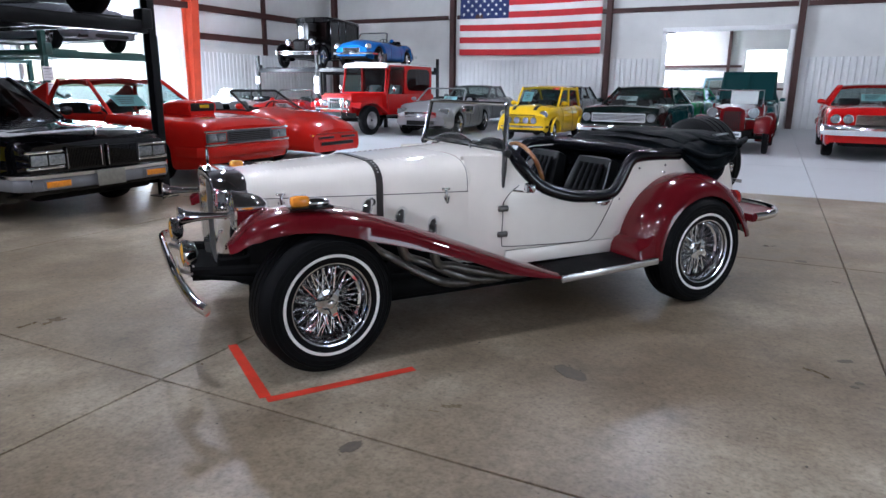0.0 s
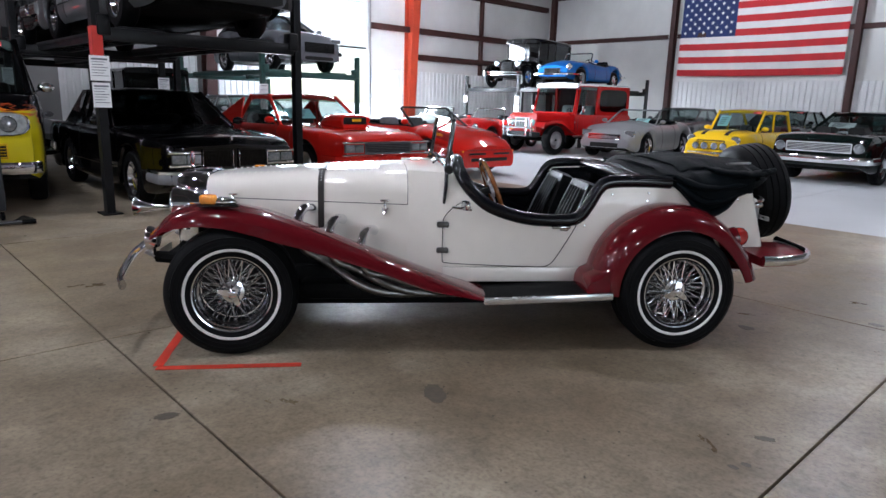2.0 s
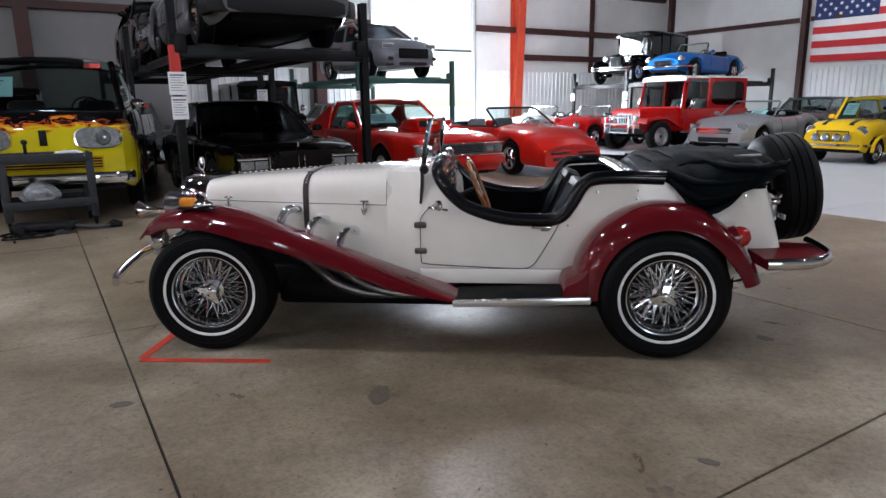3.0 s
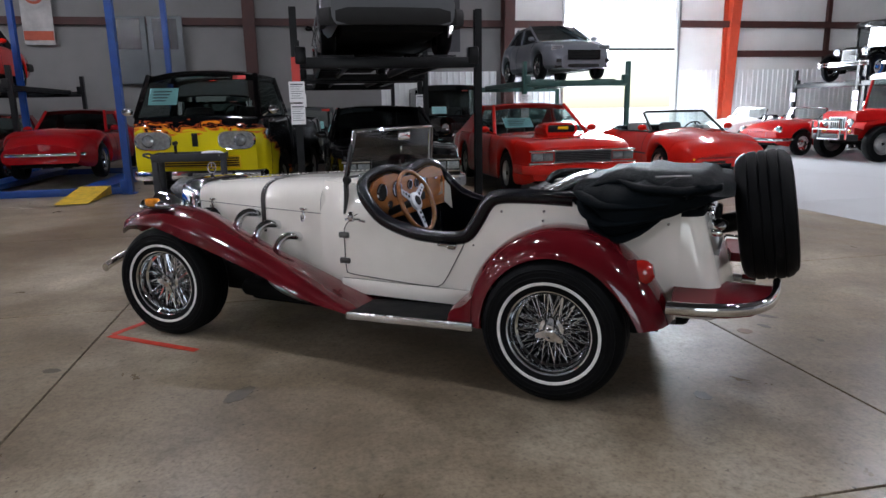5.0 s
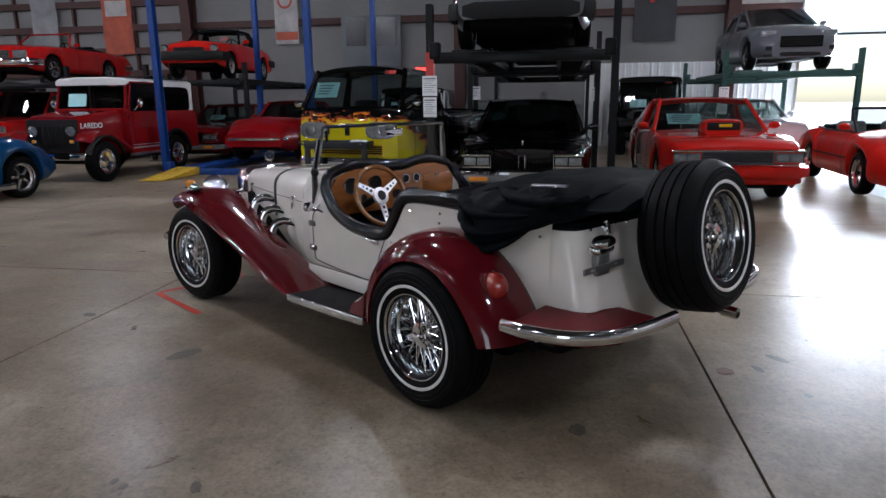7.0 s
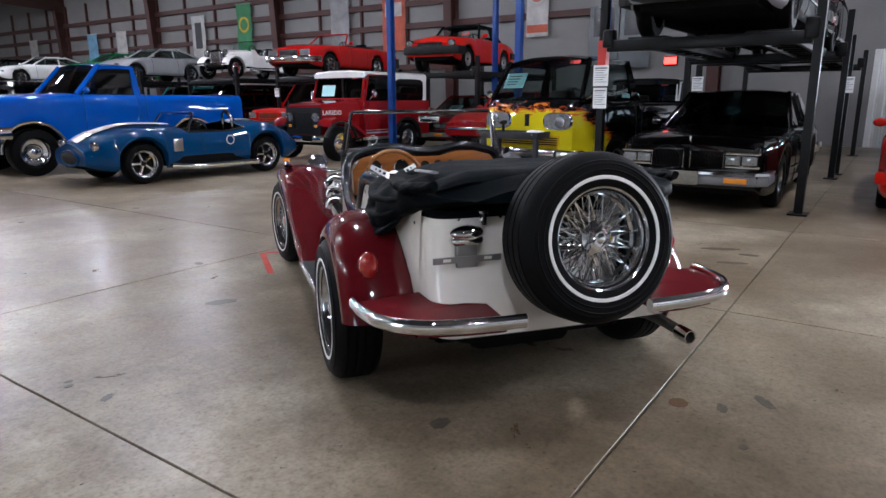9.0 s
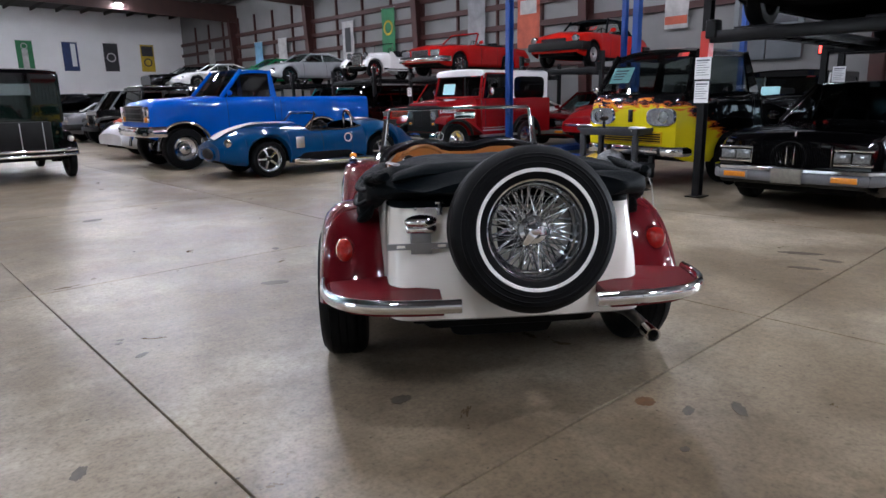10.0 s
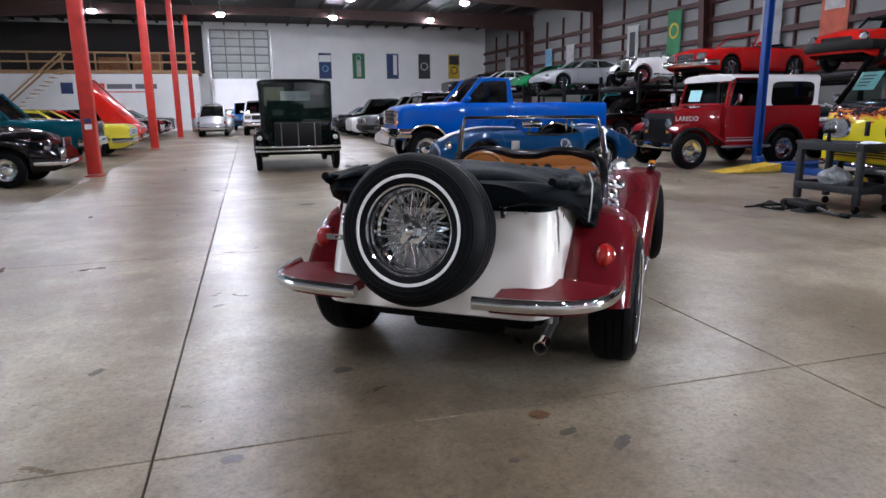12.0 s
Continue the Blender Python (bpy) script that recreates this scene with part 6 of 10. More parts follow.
def add_wheel(root, x, y, r, w, style):
    s = 1 if y > 0 else -1
    ty, ri, hc = wheel_meshes(r, w, style)
    wh = shared("wheel", ri, pose(x, y, r, -90 * s, 0, 0), root)
    shared("tyre", ty, Matrix(), wh)
    shared("hub_cap", hc, Matrix(), wh)


def seat_pair(root, x, z, gap, mat, hgt=0.55):
    for s in (1, -1):
        bm = bm_new()
        box(bm, (x + 0.22, s * gap, z), (0.5, 0.46, 0.18), 0.05)
        se = part("seat", bm, mat, root)
        bm = bm_new()
        box(bm, (0, 0, hgt / 2), (0.13, 0.44, hgt), 0.05, pose(x - 0.02, s * gap, z + 0.02, 0, -14, 0))
        part("backrest", bm, mat, se)


def steering(root, x, y, z, r=0.18):
    bm = bm_new()
    m = pose(x, y, z, 0, -65, 0)
    lathe(bm, [(r + 0.013 * math.cos(t), 0.013 * math.sin(t)) for t in (2 * math.pi * k / 8 for k in range(8))], m, 28, True)
    box(bm, (0, 0, -0.02), (r * 1.9, 0.03, 0.012), 0, m)
    part("steering_wheel", bm, MATTE_BLACK, root)


def strip_bar(bm, pts, h, t):
    """A flat-faced bar along pts in plan, h high, t thick."""
    rows = []
    P = [Vector(p) for p in pts]
    for i, p in enumerate(P):
        d = (P[min(i + 1, len(P) - 1)] - P[max(i - 1, 0)]).normalized()
        o = Vector((d.y, -d.x, 0))
        rows.append([p + o * a + Vector((0, 0, b)) for a, b in ((-t / 2, -h / 2), (t * 0.35, -h / 2), (t / 2, -h * 0.3), (t / 2, h * 0.3), (t * 0.35, h / 2), (-t / 2, h / 2))])
    loft(bm, rows, True, True)


def bumper(root, x, w, z, h, mat, t=0.09, wrap=0.5, name="bumper", label=""):
    d = 1 if x > 0 else -1
    pts = [(x - d * wrap, -w, z), (x - d * 0.12, -w, z), (x - d * 0.03, -w + 0.09, z), (x, -w * 0.5, z), (x + d * 0.02, 0, z), (x, w * 0.5, z), (x - d * 0.03, w - 0.09, z), (x - d * 0.12, w, z), (x - d * wrap, w, z)]
    if d < 0:
        pts.reverse()
    bm = bm_new()
    strip_bar(bm, pts, h, t)
    return part(name, bm, mat, root, label)


def face_items(root, L, items, nose=None):
    """Lamps, grilles and plates on the front face (or the rear face where x is negative)."""
    for it in items:
        kind, x, y, z = it[:4]
        d = 1 if x > 0 else -1
        for s in ((1, -1) if y else (1,)):
            bm = bm_new()
            if kind == "rect":
                w, h, mat, name = it[4:8]
                box(bm, (x, s * y, z), (0.04, w + 0.02, h + 0.02), 0.006)
                ob = part(name + "_bezel", bm, CHROME if len(it) < 9 else it[8], root)
                bm = bm_new()
                box(bm, (x + d * 0.012, s * y, z), (0.03, w, h), 0.006)
                part(name, bm, mat, ob)
            elif kind == "round":
                r, mat, name = it[4:7]
                m = pose(x, s * y, z, 0, 90 * d, 0)
                lathe(bm, [(r * 0.6, -0.08), (r * 1.1, -0.05), (r * 1.14, 0.01), (r * 1.05, 0.022), (r * 0.96, 0.015)], m, 24)
                ob = part(name, bm, CHROME, root)
                bm = bm_new()
                lathe(bm, [(0, 0.03), (r * 0.6, 0.026), (r, 0.012)], m, 24)
                part("lens", bm, mat, ob)
            elif kind == "grille":
                w, h, n, mat, upright = it[4:9]
                box(bm, (x, s * y, z), (0.03, w, h), 0.006)
                ob = part("grille", bm, MATTE_BLACK, root)
                bar = None
                for k in range(n):
                    f = (k + 0.5) / n - 0.5
                    m = Matrix.Translation((x + d * 0.018, s * y + f * w, z) if upright else (x + d * 0.018, s * y, z + f * h))
                    if bar is None:
                        bm = bm_new()
                        box(bm, (0, 0, 0), (0.014, 0.010, h * 0.96) if upright else (0.014, w * 0.98, 0.010))
                        bar = part("grille_bar", bm, mat, ob)
                        bar.matrix_basis = m
                    else:
                        shared("grille_bar", bar.data, m, ob)
                bm = bm_new()
                for a, b, c, e in ((0, h / 2, w, 0.014), (0, -h / 2, w, 0.014), (w / 2, 0, 0.014, h), (-w / 2, 0, 0.014, h)):
                    box(bm, (x + d * 0.02, s * y + a, z + b), (0.02, c, e))
                part("grille_frame", bm, mat, ob)
            elif kind == "plate":
                box(bm, (x, s * y, z), (0.012, 0.31, 0.155), 0.004)
                part("plate", bm, PLATE, root)


def place_front(front, heading, L, z=0.0):
    h = radians(heading)
    return pose(front[0] - math.cos(h) * L / 2, front[1] - math.sin(h) * L / 2, z, 0, 0, heading)


def shell(root, p):
    """The painted lower body with wheel arches cut in, cabin and bed left open. Returns cabin base points."""
    L, W = p["L"], p["W"]
    top, plan = smooth_line(p["top"], p.get("soft", 0.07)), smooth_line(p["plan"], 0.06)
    S, sill, R = p.get("sect", BOXY), p.get("sill", 0.24), p["R"]
    Ra, crown = R + p.get("gap", 0.06), p.get("crown", 0.03)
    xs = stations(-L / 2, L / 2, 40) + [-L / 2 + 0.02, -L / 2 + 0.06, L / 2 - 0.02, L / 2 - 0.06]
    for xa in (p["xf"], p["xr"]):
        xs = [x for x in xs if abs(x - xa) > Ra + 0.02] + [xa + Ra * math.cos(math.pi * k / 14) for k in range(15)] + [xa - Ra - 0.004, xa + Ra + 0.004]
    holes = []
    if p.get("cab"):
        c = p["cab"]
        holes.append((c[3], c[0]))
    if p.get("bed"):
        holes.append(p["bed"])
    for a, b in holes:
        xs += [a, b]
    xs = sorted(set(round(x, 4) for x in xs if -L / 2 <= x <= L / 2))
    ends = p.get("ends", (0.05, 0.05))

    def sect(x):
        zt, w = top(x), plan(x)
        zb = sill + p.get("chin", 0.10) * max(0, (abs(x) - L / 2 + 0.45) / 0.45) ** 2
        for xa in (p["xf"], p["xr"]):
            if abs(x - xa) <= Ra + 0.001:
                zb = max(zb, R + math.sqrt(max(0, Ra * Ra - (x - xa) ** 2)))
        swell = p.get("swell", 0) * max(math.exp(-((x - xa) / 0.42) ** 2) for xa in (p["xf"], p["xr"]))
        half = [(w * a + swell * math.sin(math.pi * min(1, 0.15 + f)) * min(1, 2 * a), zb + (zt - zb) * f + (crown * (1 - a) if f > 0.97 else 0) + (0.8 * swell * math.sin(math.pi * max(0, 2 * a - 1)) if f > 0.8 else 0)) for a, f in S]
        return [(x, y, z) for y, z in half] + [(x, -y, z) for y, z in half[-2::-1]]
    rows = [sect(x) for x in xs]
    bm = bm_new()
    vr = [[bm.verts.new(v) for v in r] for r in rows]
    n = len(rows[0])
    lip = len(S) - 3
    for i in range(len(xs) - 1):
        xm = (xs[i] + xs[i + 1]) / 2
        opened = any(a < xm < b for a, b in holes)
        for k in range(n - 1):
            if opened and lip <= k < n - 1 - lip:
                continue
            bm.faces.new((vr[i][k], vr[i][k + 1], vr[i + 1][k + 1], vr[i + 1][k]))
    bm.faces.new(vr[0])
    bm.faces.new(vr[-1][::-1])
    body = part("body", bm, p["paint"], root)
    for xa in (p["xf"], p["xr"]) if p.get("lips") else ():
        for s in (1, -1):
            bm = bm_new()
            arc = [(xa + (Ra + 0.004) * math.cos(a), R + (Ra + 0.004) * math.sin(a)) for a in (math.pi * (0.02 + 0.96 * k / 18) for k in range(19))]
            tube(bm, [(x, s * (sect(max(-L / 2, min(L / 2, x)))[0][1] - 0.004), max(z, sill)) for x, z in arc], 0.016, 7, squash=(1, 0.7))
            part("arch_lip", bm, p["paint"], root)
    # dark pan below
    bm = bm_new()
    wi = W / 2 - p.get("tw", 0.2) - 0.07
    box(bm, (0, 0, sill + 0.16), (L - 0.25, wi * 2, 0.28), 0.03)
    box(bm, ((p["xf"] + p["xr"]) / 2, 0, sill + 0.1), (p["xf"] - p["xr"] - 2 * Ra - 0.06, W - 0.16, 0.16), 0.02)
    for xa in (p["xf"], p["xr"]):
        tube(bm, [(xa, -W / 2 + 0.15, R), (xa, W / 2 - 0.15, R)], 0.05, 8)
        box(bm, (xa, 0, R + Ra * 0.72), (Ra * 1.5, wi * 2 + 0.1, 0.1))
    part("underbody", bm, UNDER, root)

    def base(x):
        q = sect(x)[len(S) - 3]
        return q[1], q[2]
    if p.get("bed"):
        a, b = p["bed"]
        y, z = base((a + b) / 2)
        bm = bm_new()
        tub = [(a, -y + 0.02), (b, -y + 0.02), (b, y - 0.02), (a, y - 0.02)]
        loft(bm, [[(u, v, z) for u, v in tub], [(u, v, z - 0.42) for u, v in tub]], True)
        bm.faces.new([bm.verts.new((u, v, z - 0.41)) for u, v in tub])
        part("bed_liner", bm, p.get("bed_mat", MATTE_BLACK), root)
    return base, top, plan


def cabin(root, p, base, plan):
    xw0, xw1, xr1, xr0, zr, wr = p["cab"]
    gl, roof_mat = p.get("glass", TINT), p.get("roof_mat", p["paint"])
    y0, z0 = base(xw0)
    y3, z3 = base(xr0)
    wr = wr * p["W"] / 2
    # inside tub
    bm = bm_new()
    ins = [(xw0 - 0.01, y0 - 0.02), (xw0 - 0.01, -y0 + 0.02), (xr0 + 0.01, -y3 + 0.02), (xr0 + 0.01, y3 - 0.02)]
    loft(bm, [[(u, v, z0 - 0.02) for u, v in ins], [(u, v, 0.36) for u, v in ins]], True)
    bm.faces.new([bm.verts.new((u, v, 0.37)) for u, v in ins])
    part("interior", bm, p.get("inside", SEAT_GREY), root)
    bm = bm_new()
    box(bm, (xw0 - 0.2, 0, z0 - 0.08), (0.4, y0 * 1.9, 0.14), 0.03)
    part("dash", bm, MATTE_BLACK, root)
    seat_pair(root, xw0 - p.get("seat_back", 1.25), z0 - 0.42, y0 * 0.48, p.get("seats", SEAT_GREY))
    steering(root, xw0 - 0.48, y0 * 0.48 * p.get("hand", 1), z0 + 0.0)
    A = lambda s: (Vector((xw0, s * y0 * 0.985, z0)), Vector((xw1, s * wr, zr)))
    C = lambda s: (Vector((xr0, s * y3 * 0.985, z3)), Vector((xr1, s * wr, zr)))
    # windscreen
    def pane(a0, a1, b0, b1, bulge, nm):
        bm = bm_new()
        rows = []
        for j in range(5):
            g = j / 4
            row = []
            for i in range(9):
                f = i / 8
                q = (a0 * (1 - f) + b0 * f) * (1 - g) + (a1 * (1 - f) + b1 * f) * g
                row.append((q.x + bulge * 4 * f * (1 - f), q.y, q.z + 0.02 * 4 * f * (1 - f) * g))
            rows.append(row)
        loft(bm, rows)
        return part(nm, bm, gl, root)
    k = 0.035
    def shrink(s_a, s_b):
        return s_a * (1 - k) + s_b * k, s_b * (1 - k) + s_a * k
    L0, L1 = A(1)
    R0, R1 = A(-1)
    wsn = pane(L0, L1, R0, R1, 0.09, "windscreen")
    if p.get("card"):
        bm = bm_new()
        f, g, cw, ch = p["card"]
        q = (L0 * (1 - f) + R0 * f) * (1 - g) + (L1 * (1 - f) + R1 * f) * g
        up = (L1 - L0)
        up.y = 0
        up.normalize()
        qc = q + Vector((-0.035 + 0.36 * f * (1 - f), 0, 0))
        sd = Vector((0, 1, 0))
        sheet(bm, [qc - sd * cw / 2, qc + sd * cw / 2, qc + sd * cw / 2 + up * ch, qc - sd * cw / 2 + up * ch], (0.003, 0, 0))
        cd = part("price_card", bm, p.get("card_mat", CARD), root, {RED_TAG: "red price tag on the windscreen", PAPER: "white price card on the windscreen"}.get(p.get("card_mat"), "pale blue price card on the windscreen"))
        bm = bm_new()
        off = Vector((0.004, 0, 0.003))
        for r_ in range(4):
            u = up * ch * (0.2 + 0.18 * r_)
            sheet(bm, [qc + off + u - sd * cw * 0.36, qc + off + u + sd * cw * (0.1 + 0.06 * r_), qc + off + u + sd * cw * (0.1 + 0.06 * r_) + up * 0.02, qc + off + u - sd * cw * 0.36 + up * 0.02], (0.002, 0, 0))
        part("print", bm, PRINT, cd)
        bm = bm_new()
        q = (L0 * 0.12 + R0 * 0.88) * 0.12 + (L1 * 0.12 + R1 * 0.88) * 0.88
        q = q + Vector((0.04, 0, 0))
        if p.get("tag", True):
            q = (L0 * 0.86 + R0 * 0.14) * 0.12 + (L1 * 0.86 + R1 * 0.14) * 0.88 + Vector((0.05, 0, 0))
            sheet(bm, [q - sd * 0.09, q + sd * 0.09, q + sd * 0.09 + up * 0.06, q - sd * 0.09 + up * 0.06], (0.003, 0, 0))
            part("sticker", bm, RED_TAG, root)
        else:
            bm.free()
    bars = []
    if p.get("open"):
        bm = bm_new()
        tube(bm, [L0, L1 + Vector((0, -0.03, -0.02)), L1 + Vector((0, -0.07, 0.005)), R1 + Vector((0, 0.07, 0.005)), R1 + Vector((0, 0.03, -0.02)), R0], 0.022, 8)
        part("windscreen_frame", bm, p.get("frame_mat", p["paint"]), root)
        for s in (1, -1):
            bm = bm_new()
            tube(bm, [(x, s * base(x)[0], base(x)[1]) for x in stations(xr0, xw0, 10)], 0.02, 6)
            part("sill_trim", bm, MATTE_BLACK, root)
        if p.get("boot", True):
            bm = bm_new()
            box(bm, (xr0 + 0.16, 0, z3 + 0.0), (0.42, y3 * 1.8, 0.12), 0.05)
            part("folded_top", bm, p.get("boot_mat", FABRIC), root)
        return
    pane(*C(1), *C(-1), -0.06, "rear_window")
    # roof skin with thickness
    bm = bm_new()
    rows = []
    for i in range(13):
        f = i / 12
        x = xw1 + (xr1 - xw1) * f
        drop = 0.03 * (2 * f - 1) ** 4
        rows.append([(x + (0.06 if i == 0 else -0.04 if i == 12 else 0) * (1 - abs(g)), wr * 1.02 * g, zr - drop + p.get("dome", 0.045) * (1 - abs(g) ** 2.6)) for g in stations(-1, 1, 12)])
    loft(bm, rows)
    th = p.get("roof_thick", 0.06)
    loft(bm, [[(v[0], v[1] * 0.98, v[2] - th) for v in r] for r in rows])
    edge = [r[0] for r in rows] + rows[-1][1:] + [r[-1] for r in rows[::-1]][1:] + rows[0][::-1][1:-1]
    loft(bm, [edge, [(v[0], v[1] * 1.0, v[2] - th) for v in edge]], True)
    roof = part("roof", bm, roof_mat, root)
    solid = p.get("solid", None)
    for s in (1, -1):
        a0, a1 = A(s)
        c0, c1 = C(s)
        bm = bm_new()
        tube(bm, [a0, a1], p.get("apillar", 0.03), 6)
        part("pillar", bm, p.get("pillar_mat", roof_mat), root)
        bp = p.get("bp", [])
        lo = lambda x: Vector((x, s * base(x)[0] * 0.985, base(x)[1]))
        def hi(x):
            f = (x - xw1) / (xr1 - xw1)
            return Vector((x, s * wr, zr - 0.012))
        for x in bp:
            bm = bm_new()
            xt = min(max(x, xr1), xw1)
            tube(bm, [lo(x), hi(xt)], 0.026, 6)
            part("pillar", bm, p.get("pillar_mat", roof_mat), root)
        end = solid if solid is not None else None
        if end is not None:
            bm = bm_new()
            et = min(max(end, xr1), xw1)
            quad = [lo(end), hi(et), c1, c0]
            nrm = Vector((0, s * 0.03, 0))
            sheet(bm, quad, nrm)
            part("quarter_panel", bm, roof_mat, root)
            gq = [a0, a1, hi(et), lo(end)]
        else:
            bm = bm_new()
            tube(bm, [c0, c1], p.get("cpillar", 0.035), 6)
            part("pillar", bm, roof_mat, root)
            gq = [a0, a1, c1, c0]
        bm = bm_new()
        face = [v - Vector((0, s * 0.012, 0)) for v in gq]
        bm.faces.new([bm.verts.new(v) for v in face])
        part("side_window", bm, gl, root)
        # bright drip rail
        if p.get("bright"):
            bm = bm_new()
            tube(bm, [a0 + Vector((0, s * 0.012, 0)), a1 + Vector((0, s * 0.012, 0.01)), (c1 if end is None else hi(et)) + Vector((0, s * 0.012, 0.01))], 0.008, 5)
            part("drip_rail", bm, CHROME, root)


def mirrors(root, p, base, x=None, mat=None):
    x = x if x is not None else p["cab"][0] - 0.12
    y, z = base(x)
    for s in (1, -1):
        bm = bm_new()
        tube(bm, [(x, s * (y - 0.02), z), (x, s * (y + 0.08), z + 0.06)], 0.012, 6)
        blob(bm, (x, s * (y + 0.13), z + 0.08), (0.045, 0.085, 0.055), 8)
        part("side_mirror", bm, mat or p["paint"], root)


def vehicle(name, label, front, heading, p, z=0.0, group=""):
    root = thing(name, place_front(front, heading, p["L"], z), label, p.get("cat", "car"), group)
    base, top, plan = shell(root, p)
    if p.get("cab"):
        cabin(root, p, base, plan)
        if p.get("mirror", True):
            mirrors(root, p, base, mat=p.get("mirror_mat"))
    for x in (p["xf"], p["xr"]):
        for s in (1, -1):
            add_wheel(root, x, s * (plan(x) - p.get("tw", 0.2) / 2 - p.get("inset", 0.02)), p["R"], p.get("tw", 0.2), p.get("rim", "steel"))
    face_items(root, p["L"], p.get("face", ()))
    for b in p.get("bumpers", ()):
        bumper(root, *b)
    # door cuts
    for s in (1, -1):
        for x in p.get("cuts", ()):
            bm = bm_new()
            y, zb = plan(x), p.get("sill", 0.24)
            zt = top(x)
            S = p.get("sect", BOXY)
            tube(bm, [(x, s * (plan(x) * a + 0.001), zb + (zt - zb) * f) for a, f in S[1:len(S) - 2]], 0.005, 5)
            part("door_seam", bm, MATTE_BLACK, root)
        else:
            bm.free()
    if p.get("trim"):
        tz, tm = p["trim"]
        for s in (1, -1):
            bm = bm_new()
            tube(bm, [(x, s * (plan(x) + 0.004), tz) for x in stations(p["xr"] + p["R"] + 0.12, p["xf"] - p["R"] - 0.12, 10)], 0.014, 6)
            part("side_moulding", bm, tm, root)
    root["base"] = ""
    del root["base"]
    return root, base, top, plan


def top_strip(root, p, top, plan, x0, x1, y0, y1, mat, name="stripe", lift=0.005):
    crown = p.get("crown", 0.03)
    bm = bm_new()
    S = p.get("sect", BOXY)
    def zz(x, y):
        w = plan(x)
        a = abs(y) / w
        fs, zs = [q[0] for q in S][::-1], [q[1] for q in S][::-1]
        f = float(np.interp(a, fs, zs))
        zb = p.get("sill", 0.24)
        return zb + (top(x) - zb) * f + (crown * (1 - a) if f > 0.97 else 0) + lift
    loft(bm, [[(x, y, zz(x, y)) for y in stations(y0, y1, 6)] for x in stations(x0, x1, 30)])
    return part(name, bm, mat, root)


def plan_of(L, W, nose=0.9, tail=0.92, mid=1.0):
    h = W / 2
    return [(-L / 2, h * tail * 0.97), (-L / 2 + 0.08, h * tail), (-L / 2 + 0.6, h * 0.985), (0, h * mid), (L / 2 - 0.7, h * 0.985), (L / 2 - 0.12, h * nose), (L / 2, h * nose * 0.95)]


def spec(base, **kw):
    q = dict(base)
    q.update(kw)
    return q


RED, DEEP_RED, BRIGHT_RED = paint("red_paint", (0.40, 0.008, 0.008)), paint("dark_red_paint", (0.11, 0.003, 0.005)), paint("signal_red_paint", (0.50, 0.013, 0.008))
SILVER, GREY_MET = paint("silver_paint", (0.40, 0.41, 0.425), 0.3), paint("grey_metallic_paint", (0.11, 0.115, 0.12), 0.3)
BLUE, COBRA_BLUE, MGA_BLUE = paint("bright_blue_paint", (0.0, 0.080, 0.42), coat=0.7), paint("deep_blue_paint", (0.0, 0.040, 0.125), coat=0.9), paint("mid_blue_paint", (0.012, 0.13, 0.42))
WHITE_P, YELLOW_P, GREEN_P = paint("white_paint", (0.75, 0.75, 0.74)), paint("yellow_paint", (0.72, 0.46, 0.015)), paint("green_paint", (0.012, 0.20, 0.07))
DARK_GREEN, TEAL_P, ORANGE_P = paint("dark_green_paint", (0.0025, 0.007, 0.006)), paint("teal_paint", (0.012, 0.14, 0.15), 0.3), paint("orange_red_paint", (0.62, 0.07, 0.02))
PALE_BLUE = paint("pale_blue_paint", (0.30, 0.52, 0.62))
FLAME = flames("flame_paint", (0.62, 0.52, 0.01), (0.002, 0.002, 0.0025), (0.62, 0.16, 0.015))

SEDAN = dict(L=5.0, W=1.82, R=0.33, xf=1.5, xr=-1.25, tw=0.2, top=[(-2.5, 0.80), (-2.42, 0.92), (-1.5, 0.95), (0.8, 0.97), (2.3, 0.90), (2.46, 0.86), (2.5, 0.80)],
             plan=plan_of(5.0, 1.82), cab=(0.78, 0.15, -1.0, -1.5, 1.36, 0.72), cuts=(0.72, -0.45), bp=(-0.4,))

